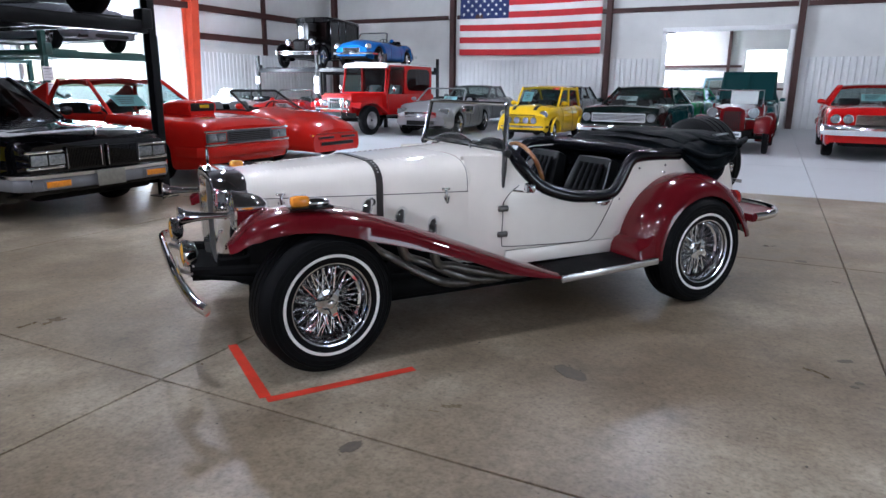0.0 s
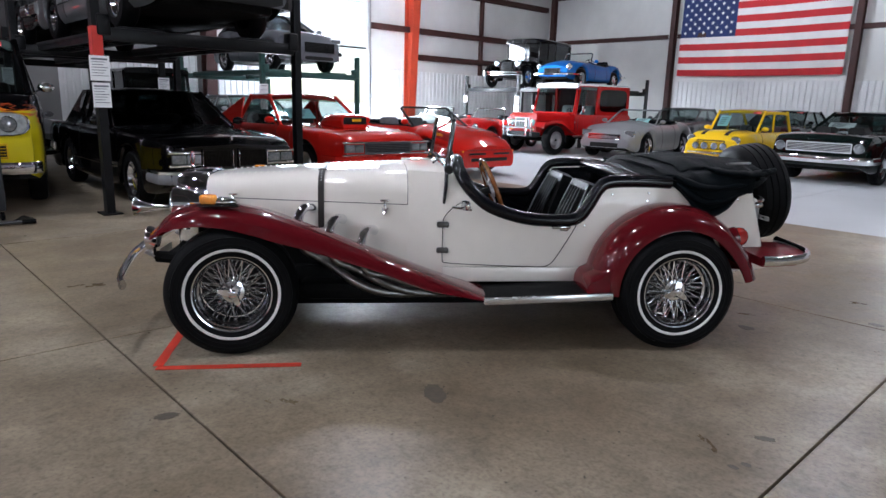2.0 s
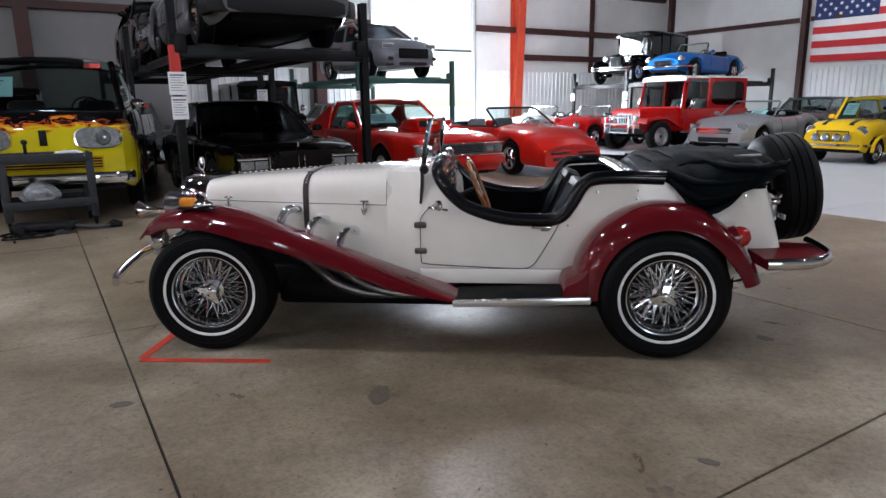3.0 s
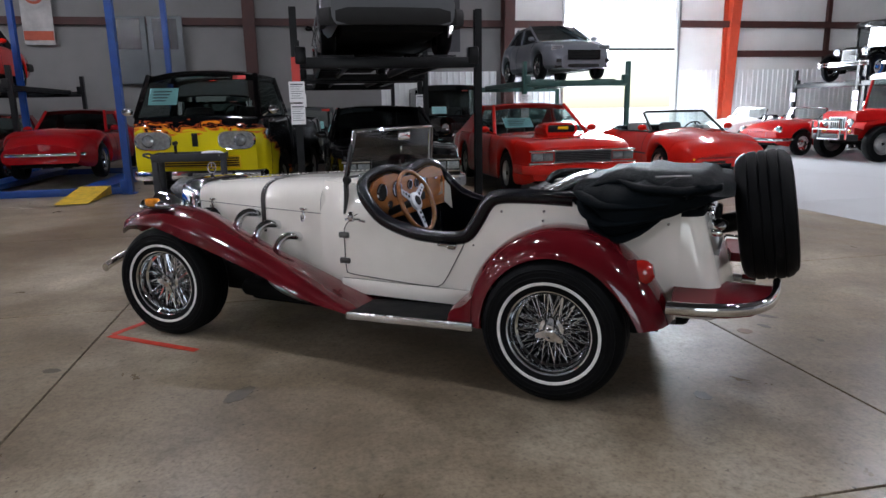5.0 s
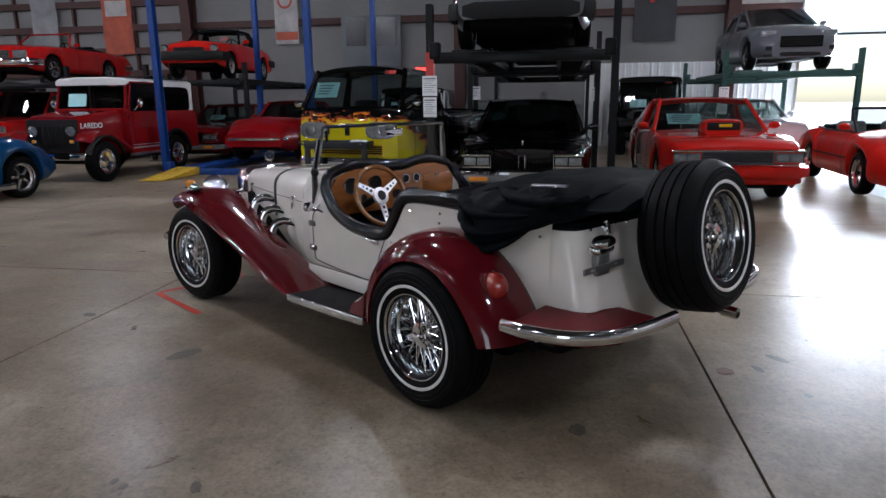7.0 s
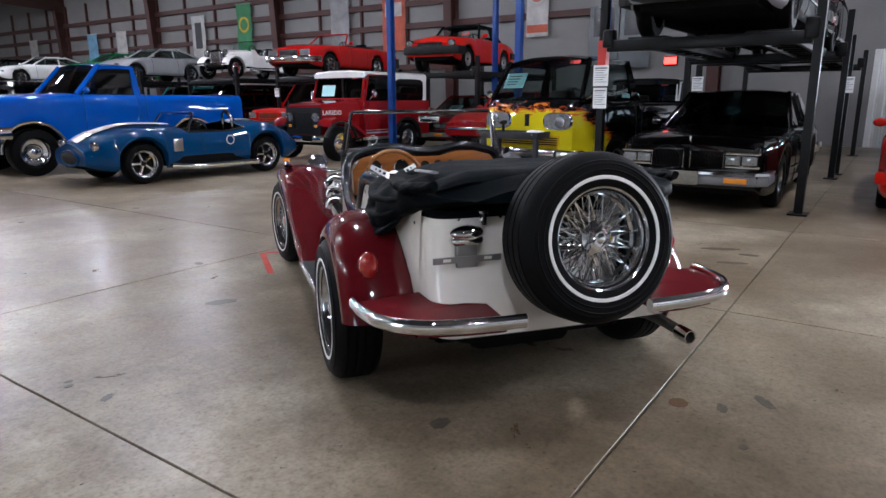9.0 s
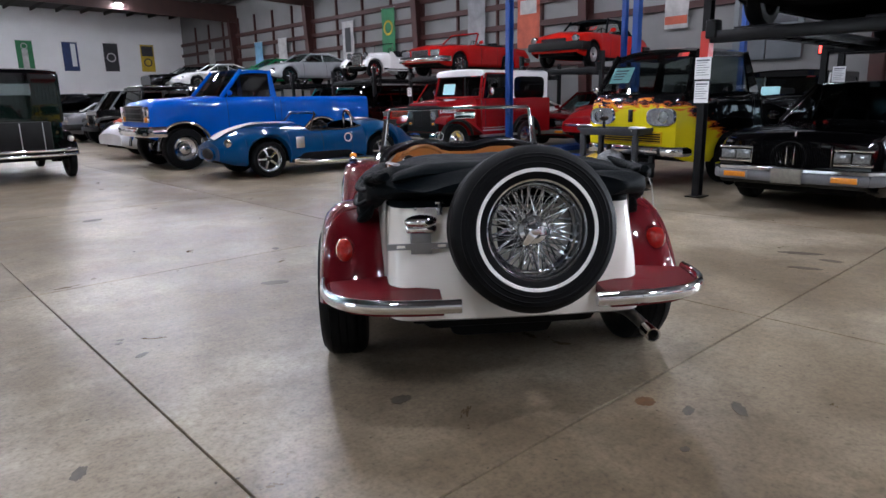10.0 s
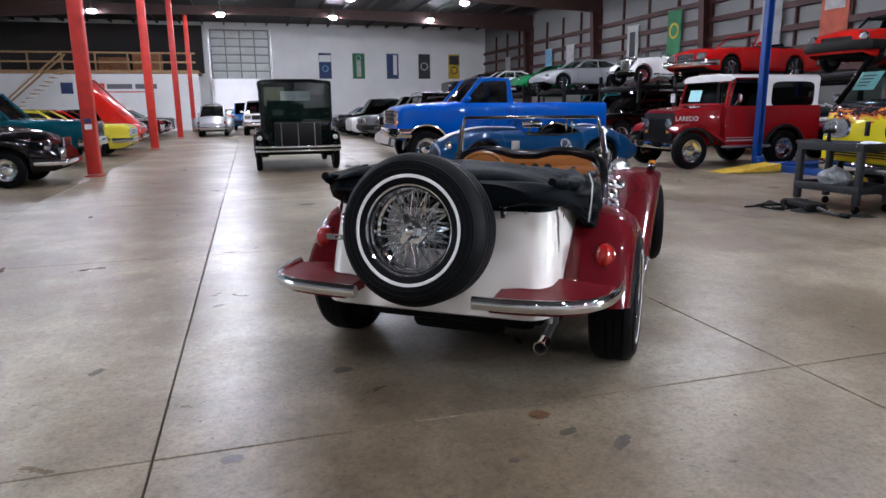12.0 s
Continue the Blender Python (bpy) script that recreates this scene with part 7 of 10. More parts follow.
# black coupe under the lift
BUMPER_GREY = plain("bumper_grey", (0.16, 0.165, 0.175), 0.35, 0, 0.1, 8)
CUT = spec(SEDAN, L=5.08, W=1.82, xf=1.56, xr=-1.18, paint=GLOSS_BLACK, sill=0.2, top=[(-2.54, 0.74), (-2.44, 0.86), (-1.5, 0.90), (0.75, 0.915), (2.3, 0.84), (2.5, 0.795), (2.54, 0.72)], plan=plan_of(5.08, 1.82, 0.87),
           cab=(0.75, 0.05, -0.95, -1.4, 1.365, 0.72), solid=-0.75, bright=True, rim="chrome", glass=SMOKED, inside=MATTE_BLACK, seats=MATTE_BLACK,
           face=[("rect", 2.53, 0.665, 0.62, 0.155, 0.10, LENS, "headlight", GLOSS_BLACK), ("rect", 2.53, 0.495, 0.62, 0.155, 0.10, LENS, "headlight", GLOSS_BLACK), ("grille", 2.53, 0.215, 0.62, 0.36, 0.20, 22, GLOSS_BLACK, True), ("rect", 2.525, 0.58, 0.55, 0.36, 0.012, CHROME, "lamp_trim"), ("rect", 2.525, 0.58, 0.695, 0.36, 0.008, CHROME, "lamp_trim"), ("rect", 2.54, 0.038, 0.62, 0.006, 0.2, CHROME, "grille_trim", GLOSS_BLACK), ("rect", 2.54, 0.398, 0.62, 0.006, 0.2, CHROME, "grille_trim", GLOSS_BLACK),
                 ("rect", 2.60, 0.55, 0.40, 0.24, 0.06, AMBER, "indicator", BUMPER_GREY), ("plate", 2.63, 0, 0.41)],
           bumpers=[(2.55, 0.82, 0.47, 0.05, CHROME), (2.54, 0.82, 0.395, 0.11, BUMPER_GREY), (-2.52, 0.88, 0.5, 0.16, CHROME)], trim=(0.44, CHROME))
root, base, top, plan = vehicle("coupe", "glossy black coupe with square headlamps under a four-post lift", (-5.98, 4.40), 0, CUT)
bm = bm_new()
tube(bm, [(0.77, -0.79, 0.915), (0.07, -0.635, 1.345), (0.05, -0.55, 1.372), (0.05, 0.55, 1.372), (0.07, 0.635, 1.345), (0.77, 0.79, 0.915)], 0.011, 8)
part("windscreen_trim", bm, CHROME, root, "bright windscreen surround")
bm = bm_new()
box(bm, (2.45, 0, 0.85), (0.03, 0.02, 0.07), 0.006)
part("bonnet_ornament", bm, CHROME, root)

SLAT_GREY = plain("slat_grey", (0.055, 0.055, 0.058), 0.35, 0, 0.2, 9)
# red pickup-coupe with a bonnet scoop
ELC = spec(CUT, paint=BRIGHT_RED, glass=TINT, solid=None, cab=(0.78, 0.12, -0.50, -0.72, 1.37, 0.72), bp=(), bed=(-2.42, -0.80), cuts=(0.72, -0.55), rim="steel", card=(0.72, 0.22, 0.5, 0.26), tag=False,
           face=[("rect", 2.53, 0.70, 0.63, 0.145, 0.10, LENS, "headlight", SLAT_GREY), ("rect", 2.53, 0.535, 0.63, 0.145, 0.10, LENS, "headlight", SLAT_GREY), ("grille", 2.53, 0, 0.63, 0.86, 0.15, 6, SLAT_GREY, False), ("rect", 2.535, 0, 0.717, 1.60, 0.008, CHROME, "bonnet_trim"), ("rect", 2.545, 0, 0.540, 1.62, 0.010, CHROME, "lower_trim")],
           bumpers=[(2.57, 0.86, 0.45, 0.13, BRIGHT_RED), (2.50, 0.80, 0.34, 0.10, BRIGHT_RED), (-2.52, 0.88, 0.5, 0.16, CHROME)], trim=None, cat="pickup", inside=MATTE_BLACK, seats=MATTE_BLACK)
root, base, top, plan = vehicle("pickup_coupe", "bright red pickup coupe with a tall bonnet scoop", (-6.55, 7.12), 0, ELC)
for s in (1, -1):
    bm = bm_new()
    y, z = base(-1.0)
    sheet(bm, [(-0.72, s * 0.70, 1.33), (-0.55, s * 0.86, 0.90), (-1.75, s * 0.86, 0.89), (-1.62, s * 0.84, 0.92)], (0, 0.03, 0))
    part("sail_panel", bm, BRIGHT_RED, root)
bm = bm_new()
rows = []
for x, w, zt in ((0.85, 0.12, 0.90), (0.95, 0.19, 0.99), (1.1, 0.235, 1.06), (1.3, 0.262, 1.095), (1.5, 0.275, 1.10), (1.62, 0.275, 1.095), (1.68, 0.262, 1.08)):
    rows.append([(x, w * a, 0.86 + (zt - 0.86) * b) for a, b in ((-0.72, 0), (-0.9, 0.3), (-1, 0.62), (-0.93, 0.86), (-0.75, 0.97), (-0.4, 1), (0.4, 1), (0.75, 0.97), (0.93, 0.86), (1, 0.62), (0.9, 0.3), (0.72, 0))])
loft(bm, rows, True, True)
sc = part("bonnet_scoop", bm, BRIGHT_RED, root, "red raised bonnet scoop")
bm = bm_new()
box(bm, (1.68, 0, 1.0), (0.03, 0.44, 0.11), 0.03)
part("mouth", bm, MATTE_BLACK, sc)
bm = bm_new()
box(bm, (1.697, 0.02, 1.01), (0.012, 0.17, 0.045), 0.004)
part("label", bm, YELLOW_P, sc)

# red wedge convertible
RX = dict(chin=-0.03, sill=0.21, L=4.31, W=1.70, R=0.31, xf=1.27, xr=-1.16, tw=0.2, sect=SOFT, soft=0.14, crown=0.05, top=[(-2.155, 0.62), (-2.05, 0.80), (-1.2, 0.88), (0.6, 0.90), (1.4, 0.80), (1.95, 0.67), (2.08, 0.60), (2.155, 0.47)], swell=0.02, lips=True,
          plan=[(-2.155, 0.76), (-2.05, 0.79), (-1.5, 0.84), (0, 0.85), (1.4, 0.84), (1.8, 0.79), (2.05, 0.70), (2.155, 0.62)], cab=(0.72, 0.15, -0.85, -1.15, 1.21, 0.74), open=True, frame_mat=MATTE_BLACK, paint=BRIGHT_RED, rim="alloy", cuts=(0.66, -0.5), glass=TINT, trim=(0.5, MATTE_BLACK),
          face=[("rect", 2.11, 0.56, 0.47, 0.16, 0.03, AMBER, "indicator", BRIGHT_RED), ("rect", 2.145, 0, 0.32, 0.9, 0.06, MATTE_BLACK, "intake", BRIGHT_RED), ("rect", 2.148, 0.30, 0.425, 0.40, 0.035, MATTE_BLACK, "intake", BRIGHT_RED), ("rect", 2.146, 0, 0.495, 1.1, 0.008, MATTE_BLACK, "bumper_seam", BRIGHT_RED)], seats=SEAT_GREY, card=(0.3, 0.1, 0.35, 0.16), card_mat=PAPER, tag=False)
vehicle("convertible", "bright red wedge-nosed open convertible on silver alloys", (-7.0, 9.85), -4, RX)

# white and red roadsters by the wall
ROAD = dict(L=4.0, W=1.6, R=0.31, xf=1.22, xr=-1.1, tw=0.17, sect=SOFT, soft=0.12, crown=0.08, top=[(-2.0, 0.55), (-1.85, 0.74), (-1.1, 0.86), (-0.4, 0.80), (0.45, 0.86), (1.3, 0.84), (1.85, 0.74), (2.0, 0.58)],
            plan=plan_of(4.0, 1.6, 0.85, 0.85), cab=(0.5, 0.28, -0.6, -0.85, 1.18, 0.74), open=True, paint=RED, rim="chrome", glass=CLEAR, frame_mat=CHROME, cuts=(0.4, -0.45),
            face=[("round", 1.9, 0.58, 0.66, 0.085, LENS, "headlight"), ("grille", 1.97, 0, 0.5, 0.62, 0.2, 14, CHROME, True)], bumpers=[(2.03, 0.72, 0.42, 0.07, CHROME), (-2.02, 0.7, 0.45, 0.07, CHROME)], seats=VINYL)
vehicle("roadster_car", "bright red open classic roadster with chrome bumper", (-12.9, 14.7), -82, spec(ROAD, paint=RED))
vehicle("roadster_car", "white open classic roadster", (-15.4, 14.9), -80, spec(ROAD, paint=WHITE_P))

# silver-grey roadster, yellow small saloon, dark muscle coupe, red saloon in the flag row
SKY = spec(ROAD, L=4.1, W=1.81, R=0.33, tw=0.22, xf=1.2, xr=-1.2, paint=paint("mid_grey_paint", (0.28, 0.285, 0.295), 0.3), rim="alloy", sill=0.2, top=[(-2.05, 0.6), (-1.95, 0.86), (-1.1, 0.98), (-0.4, 0.92), (0.5, 0.93), (1.3, 0.86), (1.9, 0.68), (2.05, 0.5)], plan=plan_of(4.1, 1.81, 0.8, 0.9), cab=(0.55, 0.0, -0.7, -0.95, 1.27, 0.7), frame_mat=None,
           face=[("rect", 1.86, 0.62, 0.66, 0.26, 0.14, LENS, "headlight"), ("grille", 2.03, 0, 0.58, 0.9, 0.12, 4, CHROME, False), ("rect", 2.03, 0, 0.36, 0.8, 0.12, MATTE_BLACK, "intake")], bumpers=[], card=(0.3, 0.12, 0.4, 0.2), tag=False)
SKY["frame_mat"] = SKY["paint"]
vehicle("roadster_car", "silver-grey modern two-seat roadster, top down", (-8.55, 15.9), -84, SKY)
MINI = dict(L=3.06, W=1.41, R=0.25, xf=1.02, xr=-1.02, tw=0.17, sill=0.2, sect=SOFT, soft=0.12, gap=0.05, paint=YELLOW_P, rim="alloy", top=[(-1.53, 0.6), (-1.45, 0.84), (-0.9, 0.88), (0.5, 0.88), (1.2, 0.86), (1.45, 0.76), (1.53, 0.6)], plan=plan_of(3.06, 1.41, 0.9, 0.92),
            cab=(0.55, 0.2, -0.95, -1.3, 1.33, 0.78), cuts=(0.45, -0.3), bp=(-0.28,), card=(0.78, 0.25, 0.26, 0.3), card_mat=CARD,
            face=[("round", 1.44, 0.52, 0.66, 0.1, LENS, "headlight"), ("grille", 1.51, 0, 0.56, 0.66, 0.2, 6, MATTE_BLACK, False), ("round", 1.57, 0.12, 0.53, 0.075, LENS, "spot_lamp"), ("round", 1.57, 0.33, 0.53, 0.075, LENS, "spot_lamp")], bumpers=[(1.54, 0.62, 0.38, 0.05, CHROME)], seats=SEAT_GREY)
root, base, top, plan = vehicle("small_saloon", "bright yellow small saloon with black bonnet stripes and spot lamps", (-5.55, 15.65), -93, MINI)
for s in (1, -1):
    top_strip(root, MINI, top, plan, 0.6, 1.4, s * 0.28 - 0.05, s * 0.28 + 0.05, MATTE_BLACK)
    for xa in (1.02, -1.02):
        bm = bm_new()
        tube(bm, [(xa + 0.31 * math.cos(a), s * 0.715, 0.25 + 0.31 * math.sin(a)) for a in (math.pi * k / 14 for k in range(15))], 0.035, 8)
        part("arch_flare", bm, YELLOW_P, root)
DUST = spec(SEDAN, L=4.9, W=1.82, paint=DARK_GREEN, rim="chrome", top=[(-2.45, 0.78), (-2.35, 0.92), (-1.7, 0.95), (0.7, 0.97), (2.2, 0.93), (2.42, 0.88), (2.45, 0.78)], plan=plan_of(4.9, 1.82, 0.95), cab=(0.7, 0.1, -0.75, -1.7, 1.34, 0.7), cuts=(0.66, -0.55), bp=(), bright=True, card=(0.7, 0.2, 0.5, 0.2), card_mat=PAPER,
            face=[("round", 2.44, 0.70, 0.70, 0.09, LENS, "headlight"), ("grille", 2.44, 0, 0.70, 1.15, 0.17, 6, plain("bright_grille", (0.55, 0.56, 0.57), 0.4, 0.3), False)], bumpers=[(2.5, 0.90, 0.48, 0.13, CHROME), (-2.48, 0.88, 0.5, 0.12, CHROME)])
root, base, top, plan = vehicle("muscle_coupe", "very dark green muscle coupe with twin bonnet scoops", (-3.0, 14.7), -93, DUST)
for s in (1, -1):
    bm = bm_new()
    loft(bm, [[(x, s * (0.3 + w * a), 0.97 + h * b) for a, b in ((-1, 0), (-0.8, 1), (0.8, 1), (1, 0))] for x, w, h in ((0.9, 0.1, 0.02), (1.2, 0.14, 0.09), (1.5, 0.15, 0.10))], False, True)
    part("bonnet_scoop", bm, MATTE_BLACK, root)
IMP = spec(SEDAN, L=5.3, W=2.0, R=0.35, xf=1.62, xr=-1.4, paint=RED, rim="chrome", top=[(-2.65, 0.78), (-2.55, 0.98), (-1.6, 1.0), (0.7, 1.02), (2.4, 0.99), (2.62, 0.94), (2.65, 0.75)], plan=plan_of(5.3, 2.0, 0.97), cab=(0.75, 0.25, -0.85, -1.45, 1.42, 0.68), bright=True, card=(0.55, 0.25, 0.45, 0.2),
           face=[("round", 2.64, 0.84, 0.78, 0.085, LENS, "headlight"), ("round", 2.64, 0.63, 0.78, 0.085, LENS, "headlight"), ("grille", 2.64, 0, 0.76, 1.0, 0.2, 9, CHROME, False), ("rect", 2.7, 0.6, 0.56, 0.2, 0.06, LENS, "indicator")], bumpers=[(2.70, 0.99, 0.58, 0.2, CHROME, 0.14), (-2.68, 0.97, 0.55, 0.16, CHROME)], trim=(0.72, CHROME))
vehicle("saloon", "red early sixties hardtop with a wide chrome front", (1.95, 14.75), -91, IMP)
# second row before the flag wall
BACK = [("saloon", "black modern saloon behind the yellow one", (-6.6, 20.3), -90, spec(SEDAN, paint=GLOSS_BLACK, glass=TINT, card=(0.7, 0.2, 0.4, 0.2))),
        ("muscle_coupe", "red modern muscle coupe behind the yellow saloon", (-3.9, 20.5), -90, spec(SEDAN, paint=RED, card=(0.5, 0.2, 0.4, 0.2), bumpers=[(2.5, 0.9, 0.45, 0.2, RED)], face=[("grille", 2.49, 0, 0.66, 1.2, 0.14, 6, MATTE_BLACK, False), ("round", 2.49, 0.72, 0.68, 0.08, LENS, "headlight")])),
        ("saloon", "dark grey coupe beside the silver roadster", (-9.6, 20.0), -85, spec(SEDAN, paint=GREY_MET, top=[(-2.5, 0.85), (-2.4, 1.0), (-1.5, 1.0), (0.8, 0.98), (2.3, 0.85), (2.5, 0.6)], sect=SOFT)),
        ("muscle_coupe", "green coupe with white stripes by the annex", (-3.0, 22.0), -95, spec(DUST, paint=GREEN_P, card=None)),
        ("saloon", "pale blue old pickup inside the annex opening", (-1.9, 27.2), -92, spec(SEDAN, paint=PALE_BLUE, cab=(0.8, 0.4, -0.7, -0.9, 1.75, 0.8), cat="pickup", bp=(), bed=(-2.4, -1.0), top=[(-2.5, 0.9), (-1.5, 1.0), (0.8, 1.1), (2.3, 1.05), (2.5, 0.9)])),
        ("saloon", "grey saloon parked along the wall", (4.6, 15.2), -90, spec(SEDAN, paint=SILVER))]
for nm, lb, fr, hd, sp in BACK:
    vehicle(nm, lb, fr, hd, sp)
root, base, top, plan = vehicle("saloon", "dark teal sedan with its bonnet propped open", (-0.75, 20.5), -91, spec(SEDAN, paint=paint("dark_teal_paint", (0.006, 0.05, 0.055))))
bm = bm_new()
sheet(bm, [(0.9, -0.78, 1.02), (0.9, 0.78, 1.02), (0.55, 0.74, 1.84), (0.55, -0.74, 1.84)], (0.04, 0, 0.01))
for y in (-0.70, 0.0, 0.70):
    tube(bm, [(0.95, y, 1.06), (0.60, y, 1.80)], 0.02, 6)
tube(bm, [(0.60, -0.72, 1.80), (0.60, 0.72, 1.80)], 0.022, 6)
part("open_bonnet", bm, paint("raised_teal_paint", (0.006, 0.04, 0.042)), root, "raised dark teal bonnet")

# silver hatchback on the lift by the roll-up door; other cars on lifts
HATCH = dict(chin=-0.02, glass=DARK_GLASS, L=4.08, W=1.74, R=0.31, xf=1.15, xr=-1.28, tw=0.19, sect=SOFT, soft=0.14, paint=paint("cool_silver_paint", (0.15, 0.16, 0.178), 0.3), rim="alloy", top=[(-2.04, 0.7), (-1.95, 1.0), (-1.5, 1.02), (0.7, 0.95), (1.5, 0.86), (1.92, 0.70), (2.04, 0.46)], swell=0.03, crown=0.05, plan=[(-2.04, 0.74), (-1.95, 0.80), (-1.4, 0.86), (0, 0.85), (1.2, 0.85), (1.7, 0.78), (1.95, 0.64), (2.04, 0.50)],
             cab=(0.85, -0.05, -1.0, -1.85, 1.38, 0.68), cuts=(0.7, -0.4), bp=(-0.45,), face=[("rect", 1.84, 0.58, 0.70, 0.26, 0.09, LENS, "headlight", SILVER), ("grille", 2.04, 0, 0.52, 0.78, 0.20, 6, GLOSS_BLACK, False), ("rect", 2.0, 0.56, 0.40, 0.16, 0.06, MATTE_BLACK, "fog_recess", MATTE_BLACK)], bumpers=[(2.02, 0.62, 0.28, 0.08, MATTE_BLACK, 0.06)])


def car_lift(front, heading, length, width, hgt, mat, post_h=2.25, label="black four-post parking lift", ramps=False, red_sleeve=False, papers=()):
    """Posts stand at the corners; the deck's top is at hgt. Front centre at front."""
    h = radians(heading)
    root = thing("car_lift", pose(front[0] - math.cos(h) * length / 2, front[1] - math.sin(h) * length / 2, 0, 0, 0, heading), label, "car lift", "car lifts")
    for sx in (1, -1):
        for sy in (1, -1):
            bm = bm_new()
            x, y = sx * length / 2, sy * width / 2
            k_ = 1.25 if mat == LIFT_BLUE else 1.0
            chan = [(-0.056, -0.045), (-0.056, 0.045), (0.056, 0.045), (0.056, -0.045), (0.044, -0.045), (0.044, 0.033), (-0.044, 0.033), (-0.044, -0.045)]
            loft(bm, [[(x + k_ * a, y + k_ * sy * b, q) for a, b in chan] for q in (0, post_h)], True, True)
            post = part("post", bm, mat, root)
            bm = bm_new()
            box(bm, (x, y, 0.008), (0.26, 0.2, 0.016))
            part("base_plate", bm, mat, post)
            bm = bm_new()
            box(bm, (x, y - sy * 0.07, hgt - 0.02), (0.16, 0.14, 0.22), 0.02)
            part("carriage", bm, mat, post)
            if sx > 0:
                for k, (sg, zz, ww, hh) in enumerate(papers):
                    if sg == sy:
                        bm = bm_new()
                        box(bm, (x + 0.062, y, zz), (0.003, ww, hh))
                        pp = part("notice", bm, PAPER, post, "white printed notice on the post")
                        bm = bm_new()
                        for r_ in range(7):
                            box(bm, (x + 0.0645, y - 0.01 * (r_ % 3), zz + hh * (0.36 - 0.11 * r_)), (0.002, ww * (0.8 - 0.12 * (r_ % 3)), 0.007 if r_ else 0.018))
                        part("print", bm, PRINT, pp)
                if red_sleeve and sy < 0:
                    bm = bm_new()
                    box(bm, (x, y, 1.86), (0.125, 0.105, 0.3))
                    part("sleeve", bm, POST_RED, post)
    for sx in (1, -1):
        bm = bm_new()
        box(bm, (sx * length / 2, 0, hgt - 0.11), (0.12, width - 0.12, 0.14), 0.008)
        part("crossbeam", bm, mat, root)
    for sy in (1, -1):
        bm = bm_new()
        y = sy * (width / 2 - 0.52)
        box(bm, (0, y, hgt - 0.03), (length - 0.13, 0.48, 0.05), 0.006)
        for k in (-0.2, 0.2):
            box(bm, (0, y + k, hgt - 0.085), (length - 0.13, 0.05, 0.06))
        runway = part("runway", bm, mat, root)
        for k in range(7):
            bm = bm_new()
            box(bm, (-length / 2 + 0.5 + k * (length - 1.0) / 6, y, hgt - 0.075), (0.05, 0.34, 0.05))
            part("stiffener", bm, mat, runway)
        if ramps:
            bm = bm_new()
            loft(bm, [[(length / 2 + a, y - 0.24, z) for a, z in ((0.08, 0.02), (0.08, hgt), (1.35, 0.02))], [(length / 2 + a, y + 0.24, z) for a, z in ((0.08, 0.02), (0.08, hgt), (1.35, 0.02))]], True, True)
            part("ramp", bm, RAMP_YELLOW, root, "worn yellow approach ramp")
    return root


car_lift((-6.5, 4.335), 0, 4.05, 2.41, 2.05, LIFT_BLACK, 2.62, "black four-post parking lift over a black coupe", papers=((-1, 1.58, 0.2, 0.26), (-1, 1.30, 0.18, 0.26)), red_sleeve=True)
car_lift((-11.3, 4.35), 0, 4.4, 2.41, 2.05, LIFT_BLACK, 2.3, "black four-post parking lift in the second row", papers=((1, 1.5, 0.2, 0.26), (-1, 1.55, 0.2, 0.26)))
car_lift((-12.6, 9.55), 0, 4.6, 2.6, 1.98, LIFT_GREEN, 2.37, "dark green four-post lift by the roll-up door", papers=((-1, 1.5, 0.2, 0.26), (-1, 1.2, 0.18, 0.26)))
car_lift((-9.72, -1.4), 0, 4.5, 3.15, 0.16, LIFT_BLUE, 4.6, "tall blue four-post workshop lift, deck on the floor", ramps=True)
vehicle("saloon", "dark grey classic on the upper deck of the lift", (-5.95, 4.35), 0, spec(CUT, paint=GREY_MET, glass=TINT, face=[], sect=SOFT, bumpers=[(2.52, 0.86, 0.40, 0.2, MATTE_BLACK), (-2.5, 0.88, 0.5, 0.16, CHROME)]), 2.05)
vehicle("saloon", "dark sedan on the rear upper deck", (-10.9, 4.35), 0, spec(SEDAN, paint=GLOSS_BLACK, bumpers=[(2.52, 0.9, 0.5, 0.16, CHROME)], face=[("rect", 2.5, 0.7, 0.68, 0.2, 0.14, LENS, "headlight")], rim="chrome"), 2.05)
vehicle("hatchback", "silver sporty hatchback up on a lift", (-12.35, 9.6), 0, HATCH, 1.98)
vehicle("saloon", "pale saloon below the silver hatchback", (-13.4, 9.5), 0, spec(SEDAN, paint=SILVER, card=(0.5, 0.2, 0.5, 0.2)))
vehicle("saloon", "old grey coupe under the rear lift", (-11.4, 3.4), 4, spec(ROAD, open=False, L=4.2, cab=(0.5, 0.1, -0.7, -1.3, 1.4, 0.7), paint=GREY_MET, card=(0.4, 0.2, 0.4, 0.2)))

# red fastback on the blue lift
VETTE = dict(swell=0.035, lips=True, L=4.45, W=1.66, R=0.33, xf=1.3, xr=-1.18, tw=0.2, sect=SOFT, soft=0.12, crown=0.06, paint=paint("wine_red_paint", (0.24, 0.006, 0.008)), rim="alloy", top=[(-2.22, 0.66), (-2.1, 0.84), (-1.2, 0.92), (-0.2, 0.86), (0.6, 0.88), (1.4, 0.90), (2.0, 0.76), (2.22, 0.6)], plan=plan_of(4.45, 1.66, 0.80, 0.84),
             cab=(0.55, 0.1, -0.7, -1.2, 1.26, 0.66), glass=SMOKED, cuts=(0.5, -0.55), solid=-0.55, face=[("plate", 2.21, 0, 0.52), ("rect", 2.19, 0.5, 0.44, 0.14, 0.05, AMBER, "indicator")], bumpers=[(2.24, 0.66, 0.50, 0.05, CHROME, 0.05)])
